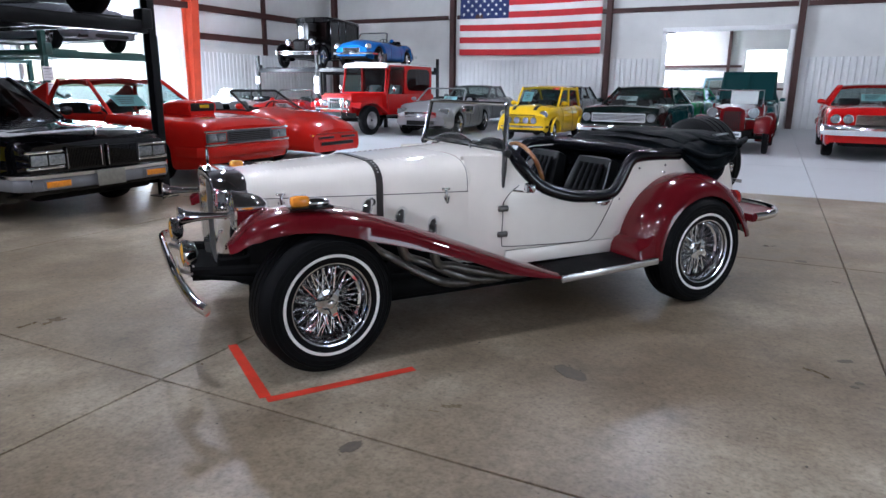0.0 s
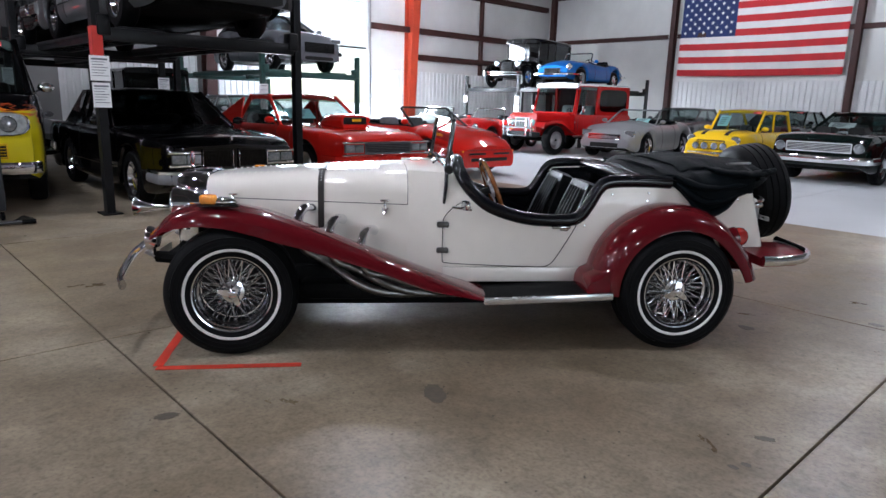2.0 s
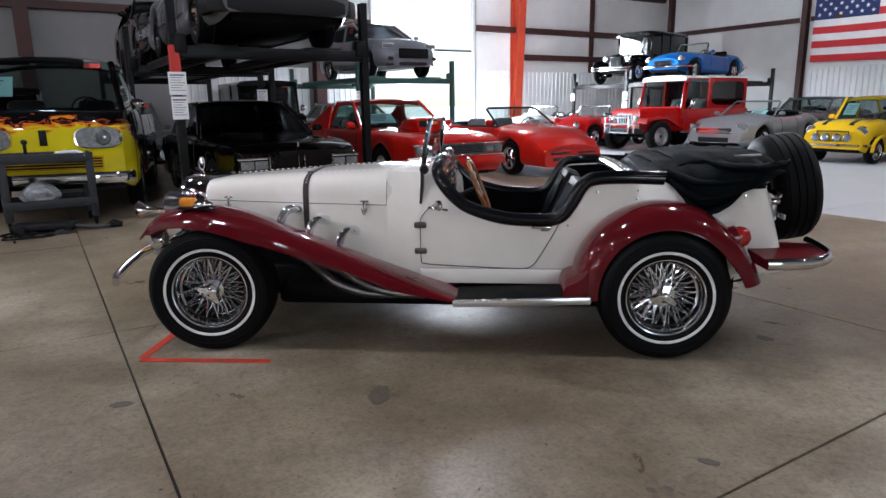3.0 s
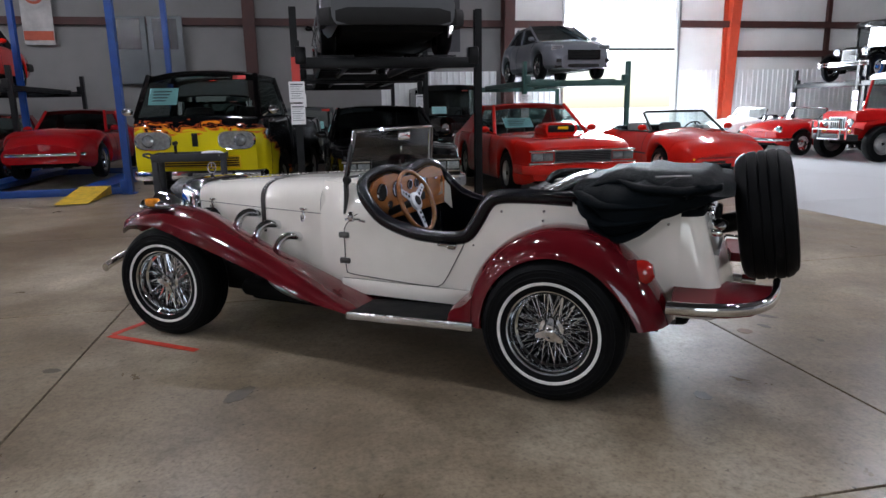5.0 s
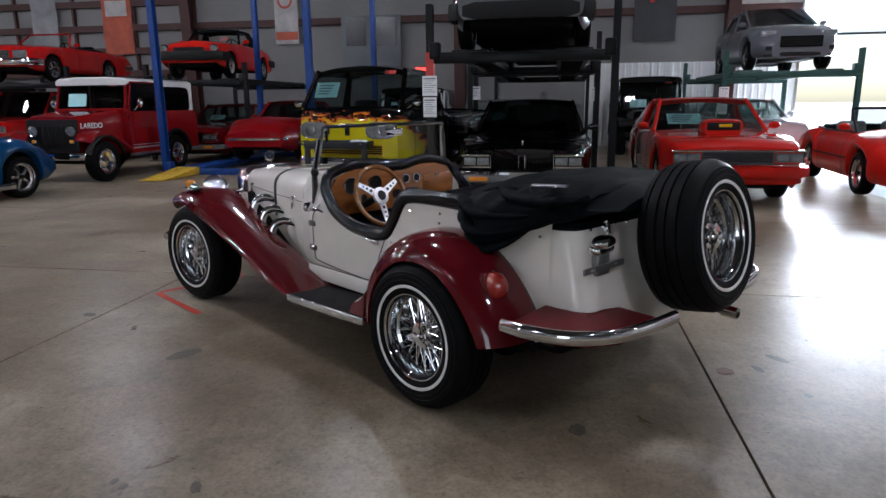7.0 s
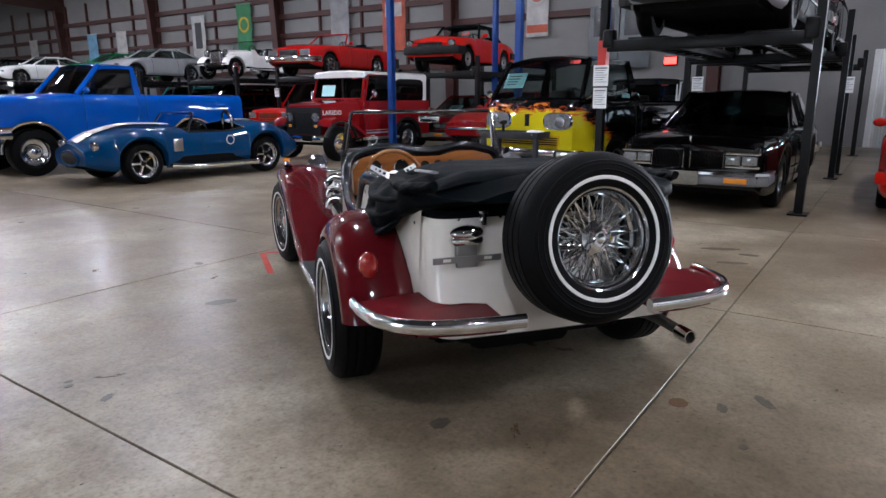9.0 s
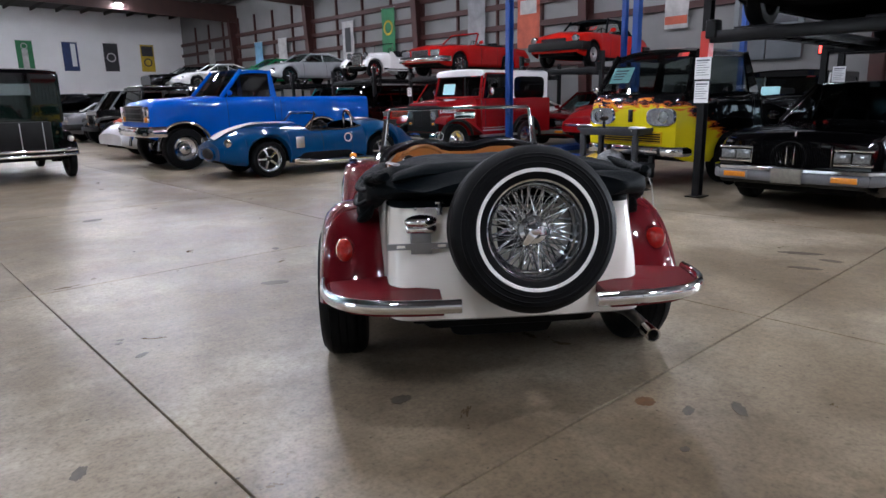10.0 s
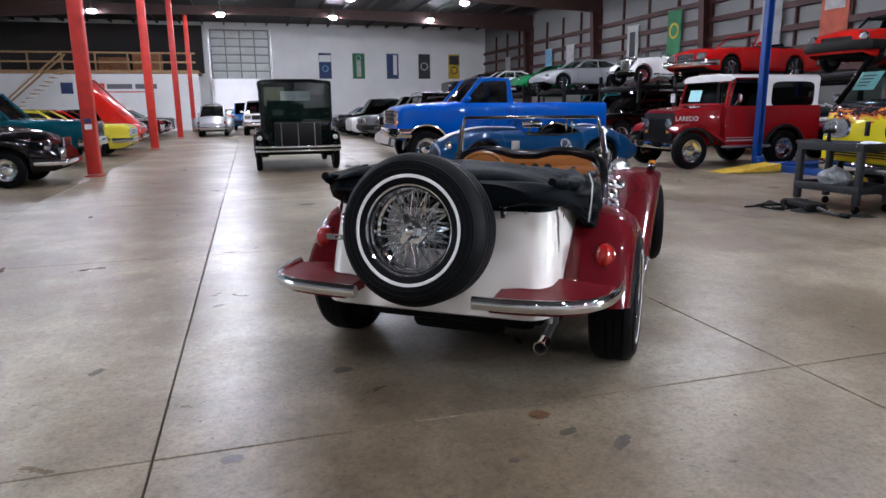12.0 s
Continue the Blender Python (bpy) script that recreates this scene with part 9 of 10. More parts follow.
def vintage(name, label, front, heading, pt, wing_pt, L=3.7, W=1.5, H=1.35, R=0.34, closed=False, roof_mat=None, z=0.0, trunk=False, rim="chrome", nose=0.3, card=None, seat_mat=VINYL, shell_mat=CHROME, pane_mat=TINT, bumpered=True):
    """A pre-war style car: narrow bonnet, radiator shell, separate wings, running boards."""
    root = thing(name, place_front(front, heading, L, z), label, "vintage car")
    h = W / 2
    xf, xr = L / 2 - 0.55, -L / 2 + 0.75
    hb = 0.62 + R * 0.95
    wx = xf - 0.95
    bw = h * (0.84 if closed else 0.74)
    bm = bm_new()
    def arc(x, w, zt):
        return [(x, w * a, 0.42 + (zt - 0.42) * b) for a, b in ((-1, 0), (-1, 0.72), (-0.88, 0.9), (-0.5, 0.99), (0, 1), (0.5, 0.99), (0.88, 0.9), (1, 0.72), (1, 0))]
    loft(bm, [arc(xf + 0.12, nose, hb), arc(xf - 0.3, nose * 1.15, hb + 0.02), arc(wx, bw * 0.95, hb + 0.06)])
    part("bonnet", bm, pt, root)
    bm = bm_new()
    loft(bm, [arc(xf + 0.10, nose * 1.02, hb + 0.015), arc(xf + 0.20, nose * 1.02, hb + 0.02), arc(xf + 0.215, nose * 0.95, hb)], False, True)
    part("radiator_shell", bm, shell_mat, root)
    face_items(root, L, [("grille", xf + 0.215, 0, (hb + 0.42) / 2, nose * 1.5, (hb - 0.45) * 0.8, 9, STEEL if shell_mat == CHROME else shell_mat, True), ("round", xf + 0.2, nose + 0.16, hb - 0.1, 0.105, LENS, "headlight")])
    bm = bm_new()
    tube(bm, [(xf + 0.14, -nose - 0.2, hb - 0.22), (xf + 0.14, nose + 0.2, hb - 0.22)], 0.02, 8)
    part("lamp_bar", bm, CHROME, root)
    xe = -L / 2 + (0.18 if not trunk else 0.42)
    if closed:
        zs = hb + 0.06
        bm = bm_new()
        rows = [[(x, w * a, b) for a, b in ((-0.94, 0.40), (-1, 0.62), (-1, zs), (1, zs), (1, 0.62), (0.94, 0.40))] for x, w in ((wx, bw * 0.95), (wx - 0.5, bw), (xe + 0.25, bw), (xe + 0.05, bw * 0.96), (xe, bw * 0.9))]
        loft(bm, rows, True, True)
        part("body", bm, pt, root)
        # cabin posts, roof and windows
        cx = [wx - 0.02, wx - 0.72, wx - 1.32, xe + 0.03]
        for s in (1, -1):
            for k, x in enumerate(cx):
                bm = bm_new()
                box(bm, (x, s * (bw - 0.03), (zs + H - 0.1) / 2), (0.07 if k < 3 else 0.14, 0.05, H - 0.1 - zs), 0.01)
                part("pillar", bm, pt, root)
            for a, b in zip(cx, cx[1:]):
                bm = bm_new()
                bm.faces.new([bm.verts.new((x, s * (bw - 0.03), q)) for x, q in ((a, zs), (b, zs), (b, H - 0.14), (a, H - 0.14))])
                part("side_window", bm, pane_mat, root)
        wh, wz0, wz1 = (0.31, H - 0.45, H - 0.26) if trunk else (bw * 0.5, zs + 0.16, H - 0.24)
        bm = bm_new()
        for y0, y1, z0, z1 in ((-bw + 0.02, bw - 0.02, zs - 0.02, wz0), (-bw + 0.02, bw - 0.02, wz1, H - 0.05), (-bw + 0.02, -wh, wz0, wz1), (wh, bw - 0.02, wz0, wz1)):
            span(bm, xe - 0.01, xe + 0.05, y0, y1, z0, z1)
        part("rear_panel", bm, pt, root)
        for x, hw, z0, z1, nm in ((xe + 0.02, wh, wz0, wz1, "rear_window"), (wx - 0.02, bw - 0.06, zs, H - 0.14, "windscreen")):
            bm = bm_new()
            bm.faces.new([bm.verts.new((x, y, q)) for y, q in ((-hw, z0), (hw, z0), (hw, z1), (-hw, z1))])
            part(nm, bm, pane_mat, root)
        bm = bm_new()
        rows = []
        for x, d, e in ((wx + 0.14, -0.06, 0.95), (wx + 0.06, -0.01, 0.99), (wx - 0.6, 0.015, 1), (xe + 0.3, 0.01, 1), (xe + 0.02, -0.02, 0.98), (xe - 0.04, -0.08, 0.93)):
            rows.append([(x, bw * 1.02 * a * e, H + d + b) for a, b in ((-1, -0.13), (-1, -0.07), (-0.9, -0.02), (-0.5, 0), (0.5, 0), (0.9, -0.02), (1, -0.07), (1, -0.13))])
        loft(bm, rows, True, True)
        part("roof", bm, roof_mat or pt, root)
        seat_pair(root, wx - 0.95, 0.72, bw * 0.45, SEAT_GREY, 0.5)
    else:
        bm = bm_new()
        rows = []
        for x, w, zt in ((wx, bw * 0.95, hb + 0.06), (wx - 0.12, bw * 0.97, hb + 0.05), (wx - 0.3, bw, hb - 0.14), (wx - 0.75, bw, hb - 0.14), (wx - 0.95, bw, hb + 0.0), (xe + 0.3, bw * 0.95, hb - 0.02), (xe, bw * 0.8, hb - 0.12)):
            rows.append([(x, w * a, b) for a, b in ((-0.95, 0.40), (-1, 0.55), (-1, zt), (-0.93, zt + 0.01), (-0.9, zt - 0.28), (0.9, zt - 0.28), (0.93, zt + 0.01), (1, zt), (1, 0.55), (0.95, 0.40))])
        loft(bm, rows, True, True)
        part("body", bm, pt, root)
        seat_pair(root, wx - 0.95, hb - 0.2, bw * 0.45, seat_mat, 0.34)
        steering(root, wx - 0.35, bw * 0.42, hb + 0.06)
        bm = bm_new()
        tube(bm, [(wx - 0.1, bw * 0.9, hb + 0.04), (wx - 0.17, bw * 0.88, hb + 0.36), (wx - 0.17, -bw * 0.88, hb + 0.36), (wx - 0.1, -bw * 0.9, hb + 0.04)], 0.014, 8)
        fr_ = part("windscreen_frame", bm, CHROME, root)
        bm = bm_new()
        bm.faces.new([bm.verts.new(v) for v in ((wx - 0.1, bw * 0.88, hb + 0.06), (wx - 0.17, bw * 0.86, hb + 0.35), (wx - 0.17, -bw * 0.86, hb + 0.35), (wx - 0.1, -bw * 0.88, hb + 0.06))])
        part("pane", bm, CLEAR, fr_)
        if card:
            bm = bm_new()
            sheet(bm, [(wx - 0.16, card - 0.28, hb + 0.06), (wx - 0.16, card + 0.28, hb + 0.06), (wx - 0.2, card + 0.28, hb + 0.34), (wx - 0.2, card - 0.28, hb + 0.34)], (0.004, 0, 0))
            part("price_card", bm, PAPER, root, "white price card behind the windscreen")
        bm = bm_new()
        box(bm, (xe + 0.3, 0, hb + 0.04), (0.4, bw * 1.8, 0.13), 0.05)
        part("folded_top", bm, FABRIC, root)
    if trunk:
        bm = bm_new()
        box(bm, (-L / 2 + 0.23, 0, 0.78), (0.36, bw * 1.25, 0.5), 0.03)
        tr = part("trunk_box", bm, MATTE_BLACK, root, "black luggage trunk with bright slats")
        for y in (-bw * 0.45, 0, bw * 0.45):
            bm = bm_new()
            box(bm, (-L / 2 + 0.045, y, 0.78), (0.012, 0.014, 0.46), 0.004)
            part("slat", bm, STEEL, tr)
    # wings and boards
    for s in (1, -1):
        for xa, span_a, nm in ((xf, (14, 196), "front_wing"), (xr, (-14, 170), "rear_wing")):
            bm = bm_new()
            rows = []
            for k in range(21):
                a = radians(span_a[0] + (span_a[1] - span_a[0]) * k / 20)
                rr = R + 0.10
                rows.append([(xa + (rr + o) * math.cos(a), s * y, R + (rr + o) * math.sin(a)) for y, o in ((bw * 0.8, -0.03), (h * 0.85, 0.02), (h * 0.97, 0.0), (h + 0.01, -0.05), (h, -0.06), (h * 0.85, -0.01), (bw * 0.8, -0.05))])
            loft(bm, rows, True, True)
            part(nm, bm, wing_pt, root)
        bm = bm_new()
        loft(bm, [[(x, s * y, q + d) for y, d in ((bw * 0.9, 0), (h, -0.01), (h, -0.04), (bw * 0.9, -0.03))] for x, q in ((xf - R - 0.06, R * 0.75), (xf - R - 0.25, 0.36), (xr + R + 0.25, 0.35), (xr + R + 0.06, R * 0.8))], True, True)
        part("running_board", bm, wing_pt, root)
        for xa in (xf, xr):
            add_wheel(root, xa, s * (h - 0.08), R, 0.13 if closed else 0.12, rim)
    bm = bm_new()
    box(bm, (0, 0, 0.42), (L - 0.5, bw * 1.5, 0.12), 0.02)
    for xa in (xf, xr):
        tube(bm, [(xa, -h + 0.1, R), (xa, h - 0.1, R)], 0.04, 8)
    part("chassis", bm, UNDER, root)
    for x in ((L / 2, -L / 2 - 0.03) if bumpered else ()):
        for q in ((0.46, 0.54) if closed else (0.48,)):
            bumper(root, x, h * 0.95, q, 0.045, CHROME, 0.03, 0.06)
    if closed:
        for s in (1, -1):
            bm = bm_new()
            lathe(bm, [(0, 0.05), (0.04, 0.04), (0.05, 0.0), (0.05, -0.04), (0, -0.05)], pose(-L / 2 + 0.2, s * (h - 0.12), 0.72, 0, -90, 0), 16)
            part("tail_lamp", bm, STEEL, root)
    return root


MODEL_A = vintage("vintage_sedan", "dark green upright vintage sedan with black roof and luggage trunk", (-0.86, -10.0), -91, paint("bottle_green_paint", (0.0025, 0.009, 0.0065)), GLOSS_BLACK, 4.1, 1.80, 1.93, 0.37, True, GLOSS_BLACK, 0, True, "steel")
MG = vintage("vintage_roadster", "dark red vintage roadster with body-coloured radiator", (-0.75, 14.9), -92, DEEP_RED, DEEP_RED, 3.7, 1.5, 1.35, 0.34, card=0.1, rim="steel", nose=0.24, shell_mat=DEEP_RED, bumpered=False)
vintage("vintage_sedan", "black vintage sedan on the corner lift", (-15.4, 19.3), -80, GLOSS_BLACK, GLOSS_BLACK, 4.2, 1.7, 1.85, 0.38, True, GLOSS_BLACK, 1.95, shell_mat=GLOSS_BLACK, pane_mat=DARK_GLASS)
vintage("vintage_roadster", "white vintage roadster up on a lift", (-12.6, -13.3), 4, WHITE_P, WHITE_P, 3.9, 1.55, 1.35, 0.34, z=2.0)
vehicle("roadster_car", "black rounded classic sports car with chrome grille by the posts", (3.45, -5.75), 180, spec(ROAD, paint=GLOSS_BLACK, L=4.4, W=1.72, R=0.32, xf=1.35, crown=0.12, top=[(-2.2, 0.55), (-2.0, 0.8), (-1.1, 0.95), (-0.4, 0.95), (0.5, 0.98), (1.4, 0.94), (2.0, 0.80), (2.2, 0.55)], plan=plan_of(4.4, 1.72, 0.8, 0.85), cab=(0.5, 0.28, -0.6, -0.95, 1.32, 0.7), open=False, roof_mat=FABRIC, glass=SMOKED,
        face=[("round", 2.02, 0.60, 0.70, 0.10, LENS, "headlight"), ("grille", 2.16, 0, 0.62, 0.5, 0.42, 16, CHROME, True), ("round", 2.14, 0.42, 0.55, 0.06, LENS, "fog_lamp")], bumpers=[(2.26, 0.72, 0.42, 0.09, CHROME), (-2.22, 0.7, 0.45, 0.07, CHROME)]))
bm = bm_new()
box(bm, (1.62, 0, 0.40), (0.012, 0.42, 0.11), 0.004)
plate = part("plate", bm, PAPER, MG)
bm = bm_new()
box(bm, (1.628, 0, 0.40), (0.006, 0.34, 0.045), 0.002)
part("print", bm, PRINT, plate)
# blue roadster on the corner lift
vehicle("roadster_car", "mid blue open classic roadster up on a lift", (-12.75, 18.9), -84, spec(ROAD, paint=MGA_BLUE, L=3.95, W=1.48, plan=plan_of(3.95, 1.48, 0.8, 0.8)), 1.95)
car_lift((-12.75, 18.8), -86, 4.4, 2.6, 1.95, LIFT_BLACK, 2.35, "black four-post lift in the corner", papers=((-1, 1.5, 0.2, 0.26), (-1, 1.2, 0.2, 0.26)))
car_lift((-15.5, 19.0), -86, 4.4, 2.6, 1.95, LIFT_BLACK, 2.35, "black four-post lift beside the corner", papers=((-1, 1.5, 0.2, 0.26),))

# row of lifts along the long wall
MGB = spec(ROAD, L=3.9, W=1.55, R=0.3, paint=BRIGHT_RED, rim="steel", sect=BOXY, plan=plan_of(3.9, 1.55, 0.92, 0.92), top=[(-1.95, 0.62), (-1.85, 0.78), (-1.0, 0.84), (0.5, 0.86), (1.5, 0.82), (1.85, 0.75), (1.95, 0.6)], cab=(0.55, 0.2, -0.55, -0.95, 1.24, 0.72), open=False, roof_mat=FABRIC, solid=-0.3, card=(0.3, 0.3, 0.2, 0.12), card_mat=RED_TAG, tag=False,
           face=[("round", 1.93, 0.6, 0.66, 0.09, LENS, "headlight"), ("grille", 1.94, 0, 0.62, 0.7, 0.13, 8, MATTE_BLACK, True)], bumpers=[(2.02, 0.74, 0.5, 0.2, MATTE_BLACK, 0.14), (-2.0, 0.74, 0.5, 0.18, MATTE_BLACK, 0.12)])
SLC = spec(MGB, L=4.6, W=1.79, xf=1.4, xr=-1.05, R=0.32, paint=RED, rim="alloy", plan=plan_of(4.6, 1.79, 0.95, 0.95), top=[(-2.3, 0.65), (-2.2, 0.86), (-1.0, 0.9), (0.6, 0.92), (1.9, 0.84), (2.25, 0.76), (2.3, 0.6)], cab=(0.6, 0.2, -0.6, -0.95, 1.3, 0.7), open=True, glass=CLEAR, frame_mat=RED, card=None,
           face=[("rect", 2.29, 0.62, 0.64, 0.34, 0.17, LENS, "headlight"), ("grille", 2.29, 0, 0.64, 0.7, 0.17, 5, CHROME, False)], bumpers=[(2.4, 0.87, 0.46, 0.16, CHROME, 0.14), (-2.36, 0.86, 0.5, 0.16, CHROME, 0.12)])
COUPE = spec(SEDAN, L=4.5, W=1.8, sect=SOFT, soft=0.14, R=0.32, xf=1.4, xr=-1.1, rim="alloy", top=[(-2.25, 0.7), (-2.1, 0.95), (-1.6, 0.98), (0.7, 0.93), (1.6, 0.82), (2.1, 0.66), (2.25, 0.45)], plan=plan_of(4.5, 1.8, 0.84, 0.88), cab=(0.8, 0.1, -0.7, -1.75, 1.28, 0.68),
             face=[("rect", 2.1, 0.62, 0.58, 0.26, 0.09, LENS, "headlight"), ("rect", 2.22, 0, 0.38, 0.9, 0.1, MATTE_BLACK, "intake")])
SUV = spec(SEDAN, L=4.8, W=1.88, R=0.36, sill=0.3, rim="alloy", cat="suv", top=[(-2.4, 0.9), (-2.35, 1.05), (0.9, 1.08), (2.2, 1.0), (2.38, 0.94), (2.4, 0.8)], plan=plan_of(4.8, 1.88, 0.95, 0.96), cab=(1.0, 0.45, -2.0, -2.3, 1.75, 0.82), bp=(-0.35, -1.35), glass=DARK_GLASS,
           face=[("rect", 2.39, 0.72, 0.82, 0.3, 0.15, LENS, "headlight"), ("grille", 2.39, 0, 0.8, 0.8, 0.18, 6, CHROME, False)], bumpers=[(2.44, 0.92, 0.55, 0.2, MATTE_BLACK, 0.12)])
TRUCK = spec(F250, R=0.37, sill=0.42, gap=0.08, inset=0.0, L=5.3, plan=plan_of(5.3, 2.0, 0.96, 0.98), top=[(-2.65, 1.1), (-0.75, 1.12), (0.95, 1.14), (2.45, 1.08), (2.6, 1.03), (2.65, 0.85)], cab=(0.98, 0.45, -0.62, -0.75, 1.75, 0.78), bed=(-2.6, -0.85), xf=1.75, xr=-1.4,
             face=[("grille", 2.64, 0, 0.92, 1.1, 0.22, 4, CHROME, False), ("rect", 2.64, 0.76, 0.92, 0.28, 0.17, LENS, "headlight")], bumpers=[(2.72, 0.97, 0.6, 0.2, CHROME, 0.14, 0.3)])
UP = [(-3.75, "sports_car", "orange-red classic sports car with black top up on a lift", MGB, -12.25, 6), (-8.9, "convertible", "dark red grand touring convertible up on a lift", SLC, -12.2, 5),
      (-18.9, "sports_coupe", "silver sports coupe up on a lift", spec(COUPE, paint=SILVER), -12.0, 4), (-23.2, "sports_coupe", "green sports coupe up on a lift", spec(COUPE, paint=GREEN_P), -12.6, 0), (-28.0, "sports_coupe", "white sports coupe up on a lift", spec(COUPE, paint=WHITE_P), -11.8, 0),
      (-33.0, "saloon", "dark saloon up on a lift", spec(SEDAN, paint=GLOSS_BLACK), -12.0, 0)]
for y, nm, lb, sp, fx, hd in UP:
    vehicle(nm, lb, (fx, y), hd, sp, 2.0)
for y in (-3.9, -8.7, -13.3, -18.9, -23.2, -28.0, -33.0):
    car_lift((-12.7, y), 0, 4.5, 2.6, 2.0, LIFT_BLACK, 2.35, "black four-post parking lift along the long wall", papers=((-1, 1.5, 0.2, 0.26),) if y in (-3.9, -8.7) else ())
LOW = [(-12.0, -3.85, "saloon", "dark red saloon with chrome bumper below a lift", spec(CUT, paint=DEEP_RED, glass=TINT, card=(0.6, 0.2, 0.4, 0.2))),
       (-11.9, -6.9, "sports_coupe", "white sports coupe behind the red off-roader", spec(COUPE, paint=WHITE_P, card=(0.7, 0.15, 0.4, 0.2))),
       (-11.9, -9.6, "saloon", "red wagon below a lift", spec(SUV, paint=RED, L=4.8)),
       (-11.0, -12.6, "suv", "black sport utility below the lifts", spec(SUV, paint=GLOSS_BLACK)),
       (-11.4, -16.0, "suv", "dark teal sport utility below the lifts", spec(SUV, paint=TEAL_P)),
       (-11.5, -19.5, "saloon", "black saloon below the lifts", spec(SEDAN, paint=GLOSS_BLACK)),
       (-11.5, -23.2, "saloon", "grey saloon below the lifts", spec(SEDAN, paint=GREY_MET)),
       (-3.35, -10.2, "sports_coupe", "silver-white modern fastback beside the blue pickup", spec(COUPE, paint=paint("pearl_paint", (0.58, 0.59, 0.6), 0.3), L=4.7, top=[(-2.35, 0.8), (-2.2, 1.02), (-1.6, 1.02), (0.7, 0.98), (1.7, 0.9), (2.25, 0.74), (2.35, 0.5)], plan=plan_of(4.7, 1.9, 0.88, 0.9), W=1.9)),
       (-4.6, -13.2, "muscle_coupe", "orange-red muscle coupe in the long row", spec(DUST, paint=ORANGE_P, card=None)),
       (-4.3, -19.2, "suv", "dark grey sport utility in the long row", spec(SUV, paint=GREY_MET)),
       (-4.2, -22.2, "saloon", "white saloon in the long row", spec(SEDAN, paint=WHITE_P)),
       (-4.0, -25.4, "suv", "black sport utility in the long row", spec(SUV, paint=GLOSS_BLACK)),
       (-4.0, -28.6, "saloon", "silver saloon in the long row", spec(SEDAN, paint=SILVER)),
       (-4.0, -31.8, "saloon", "dark blue saloon in the long row", spec(SEDAN, paint=COBRA_BLUE))]
for fx, y, nm, lb, sp in LOW:
    vehicle(nm, lb, (fx, y), 2, sp)
jeep("off_roader", "black modern off-roader in the long row", (-4.4, -16.2), 0, 4.0, 1.85, 1.85, 0.40, GLOSS_BLACK, GLOSS_BLACK, DARK_GLASS, black_fenders=True, rim="dark")
# the bay beyond the red posts, facing the lane
BAY = [(4.7, -3.3, "saloon", "silver saloon at the edge of the side bay", spec(SEDAN, paint=SILVER)),
       (3.85, -10.3, "pickup", "teal compact pickup in the side bay", spec(TRUCK, paint=paint("deep_teal_paint", (0.004, 0.062, 0.085), 0.3), W=1.8, plan=plan_of(5.3, 1.8, 0.96, 0.98))),
       (6.4, -20.2, "wagon", "brown estate car with timber sides", spec(SEDAN, paint=wood("wood_side", (0.16, 0.06, 0.02), (0.34, 0.15, 0.06), 4, 0.3, 0.8), cab=(0.9, 0.3, -2.0, -2.3, 1.5, 0.75))),
       (3.55, -13.8, "muscle_coupe", "bright yellow classic convertible in the side bay", spec(DUST, paint=paint("lemon_paint", (0.66, 0.56, 0.05)), card=None)),
       (3.75, -17.2, "muscle_coupe", "red show car with its bonnet raised", spec(DUST, paint=BRIGHT_RED, card=None)),
       (4.2, -23.4, "saloon", "black saloon in the side bay", spec(SEDAN, paint=GLOSS_BLACK)),
       (4.2, -26.6, "saloon", "dark red saloon in the side bay", spec(SEDAN, paint=DEEP_RED)),
       (4.2, -29.8, "saloon", "black coupe in the side bay", spec(CUT, paint=GLOSS_BLACK)),
       (4.2, -33.0, "saloon", "dark saloon at the end of the side bay", spec(SEDAN, paint=GREY_MET))]
for fx, y, nm, lb, sp in BAY:
    r_ = vehicle(nm, lb, (fx, y), 180, sp)[0]
    if "raised" in lb:
        bm = bm_new()
        # tilted front end: crowned top with deep rounded sides
        edge = ((-0.90, -0.62), (-0.93, -0.30), (-0.88, -0.10), (-0.70, 0.0), (-0.35, 0.05), (0.0, 0.06), (0.35, 0.05), (0.70, 0.0), (0.88, -0.10), (0.93, -0.30), (0.90, -0.62))
        rows = []
        for f in stations(0, 1, 12):
            ax, az, n = 2.55 - 1.55 * f, 0.62 + 1.72 * f, 0.55 + 0.45 * math.sin(math.pi * min(1, 0.15 + f))
            rows.append([(ax + 0.74 * d * n, yy * (0.86 + 0.14 * math.sin(math.pi * min(0.9, f + 0.2))), az + 0.67 * d * n) for yy, d in edge])
        loft(bm, rows)
        loft(bm, [[(v[0] - 0.03, v[1] * 0.97, v[2] - 0.03) for v in q] for q in rows])
        part("open_bonnet", bm, BRIGHT_RED, r_, "raised red bonnet")
r_ = vehicle("coupe", "silver rounded classic coupe in the lane", (1.93, -31.2), -90, spec(COUPE, paint=SILVER, L=4.6, W=1.9, top=[(-2.3, 0.6), (-2.1, 0.9), (-1.5, 1.05), (0.7, 1.05), (1.8, 1.0), (2.3, 0.7)], cab=(0.7, 0.3, -0.5, -1.7, 1.5, 0.56), dome=0.16, glass=SMOKED, plan=plan_of(4.6, 1.5, 0.7, 0.8), face=[("round", -2.2, 0.62, 0.7, 0.05, RED_LENS, "tail_lamp")], bumpers=[(-2.36, 0.8, 0.45, 0.1, CHROME, 0.08)]))[0]
for s in (1, -1):
    for x in (-1.35, 1.5):
        bm = bm_new()
        blob(bm, (x, s * 0.76, 0.58), (0.85, 0.24, 0.40), 20)
        part("wing", bm, SILVER, r_, "bulbous silver wing")
vehicle("pickup", "white pickup truck far down the lane", (-0.55, -27.0), 90, spec(TRUCK, paint=WHITE_P))
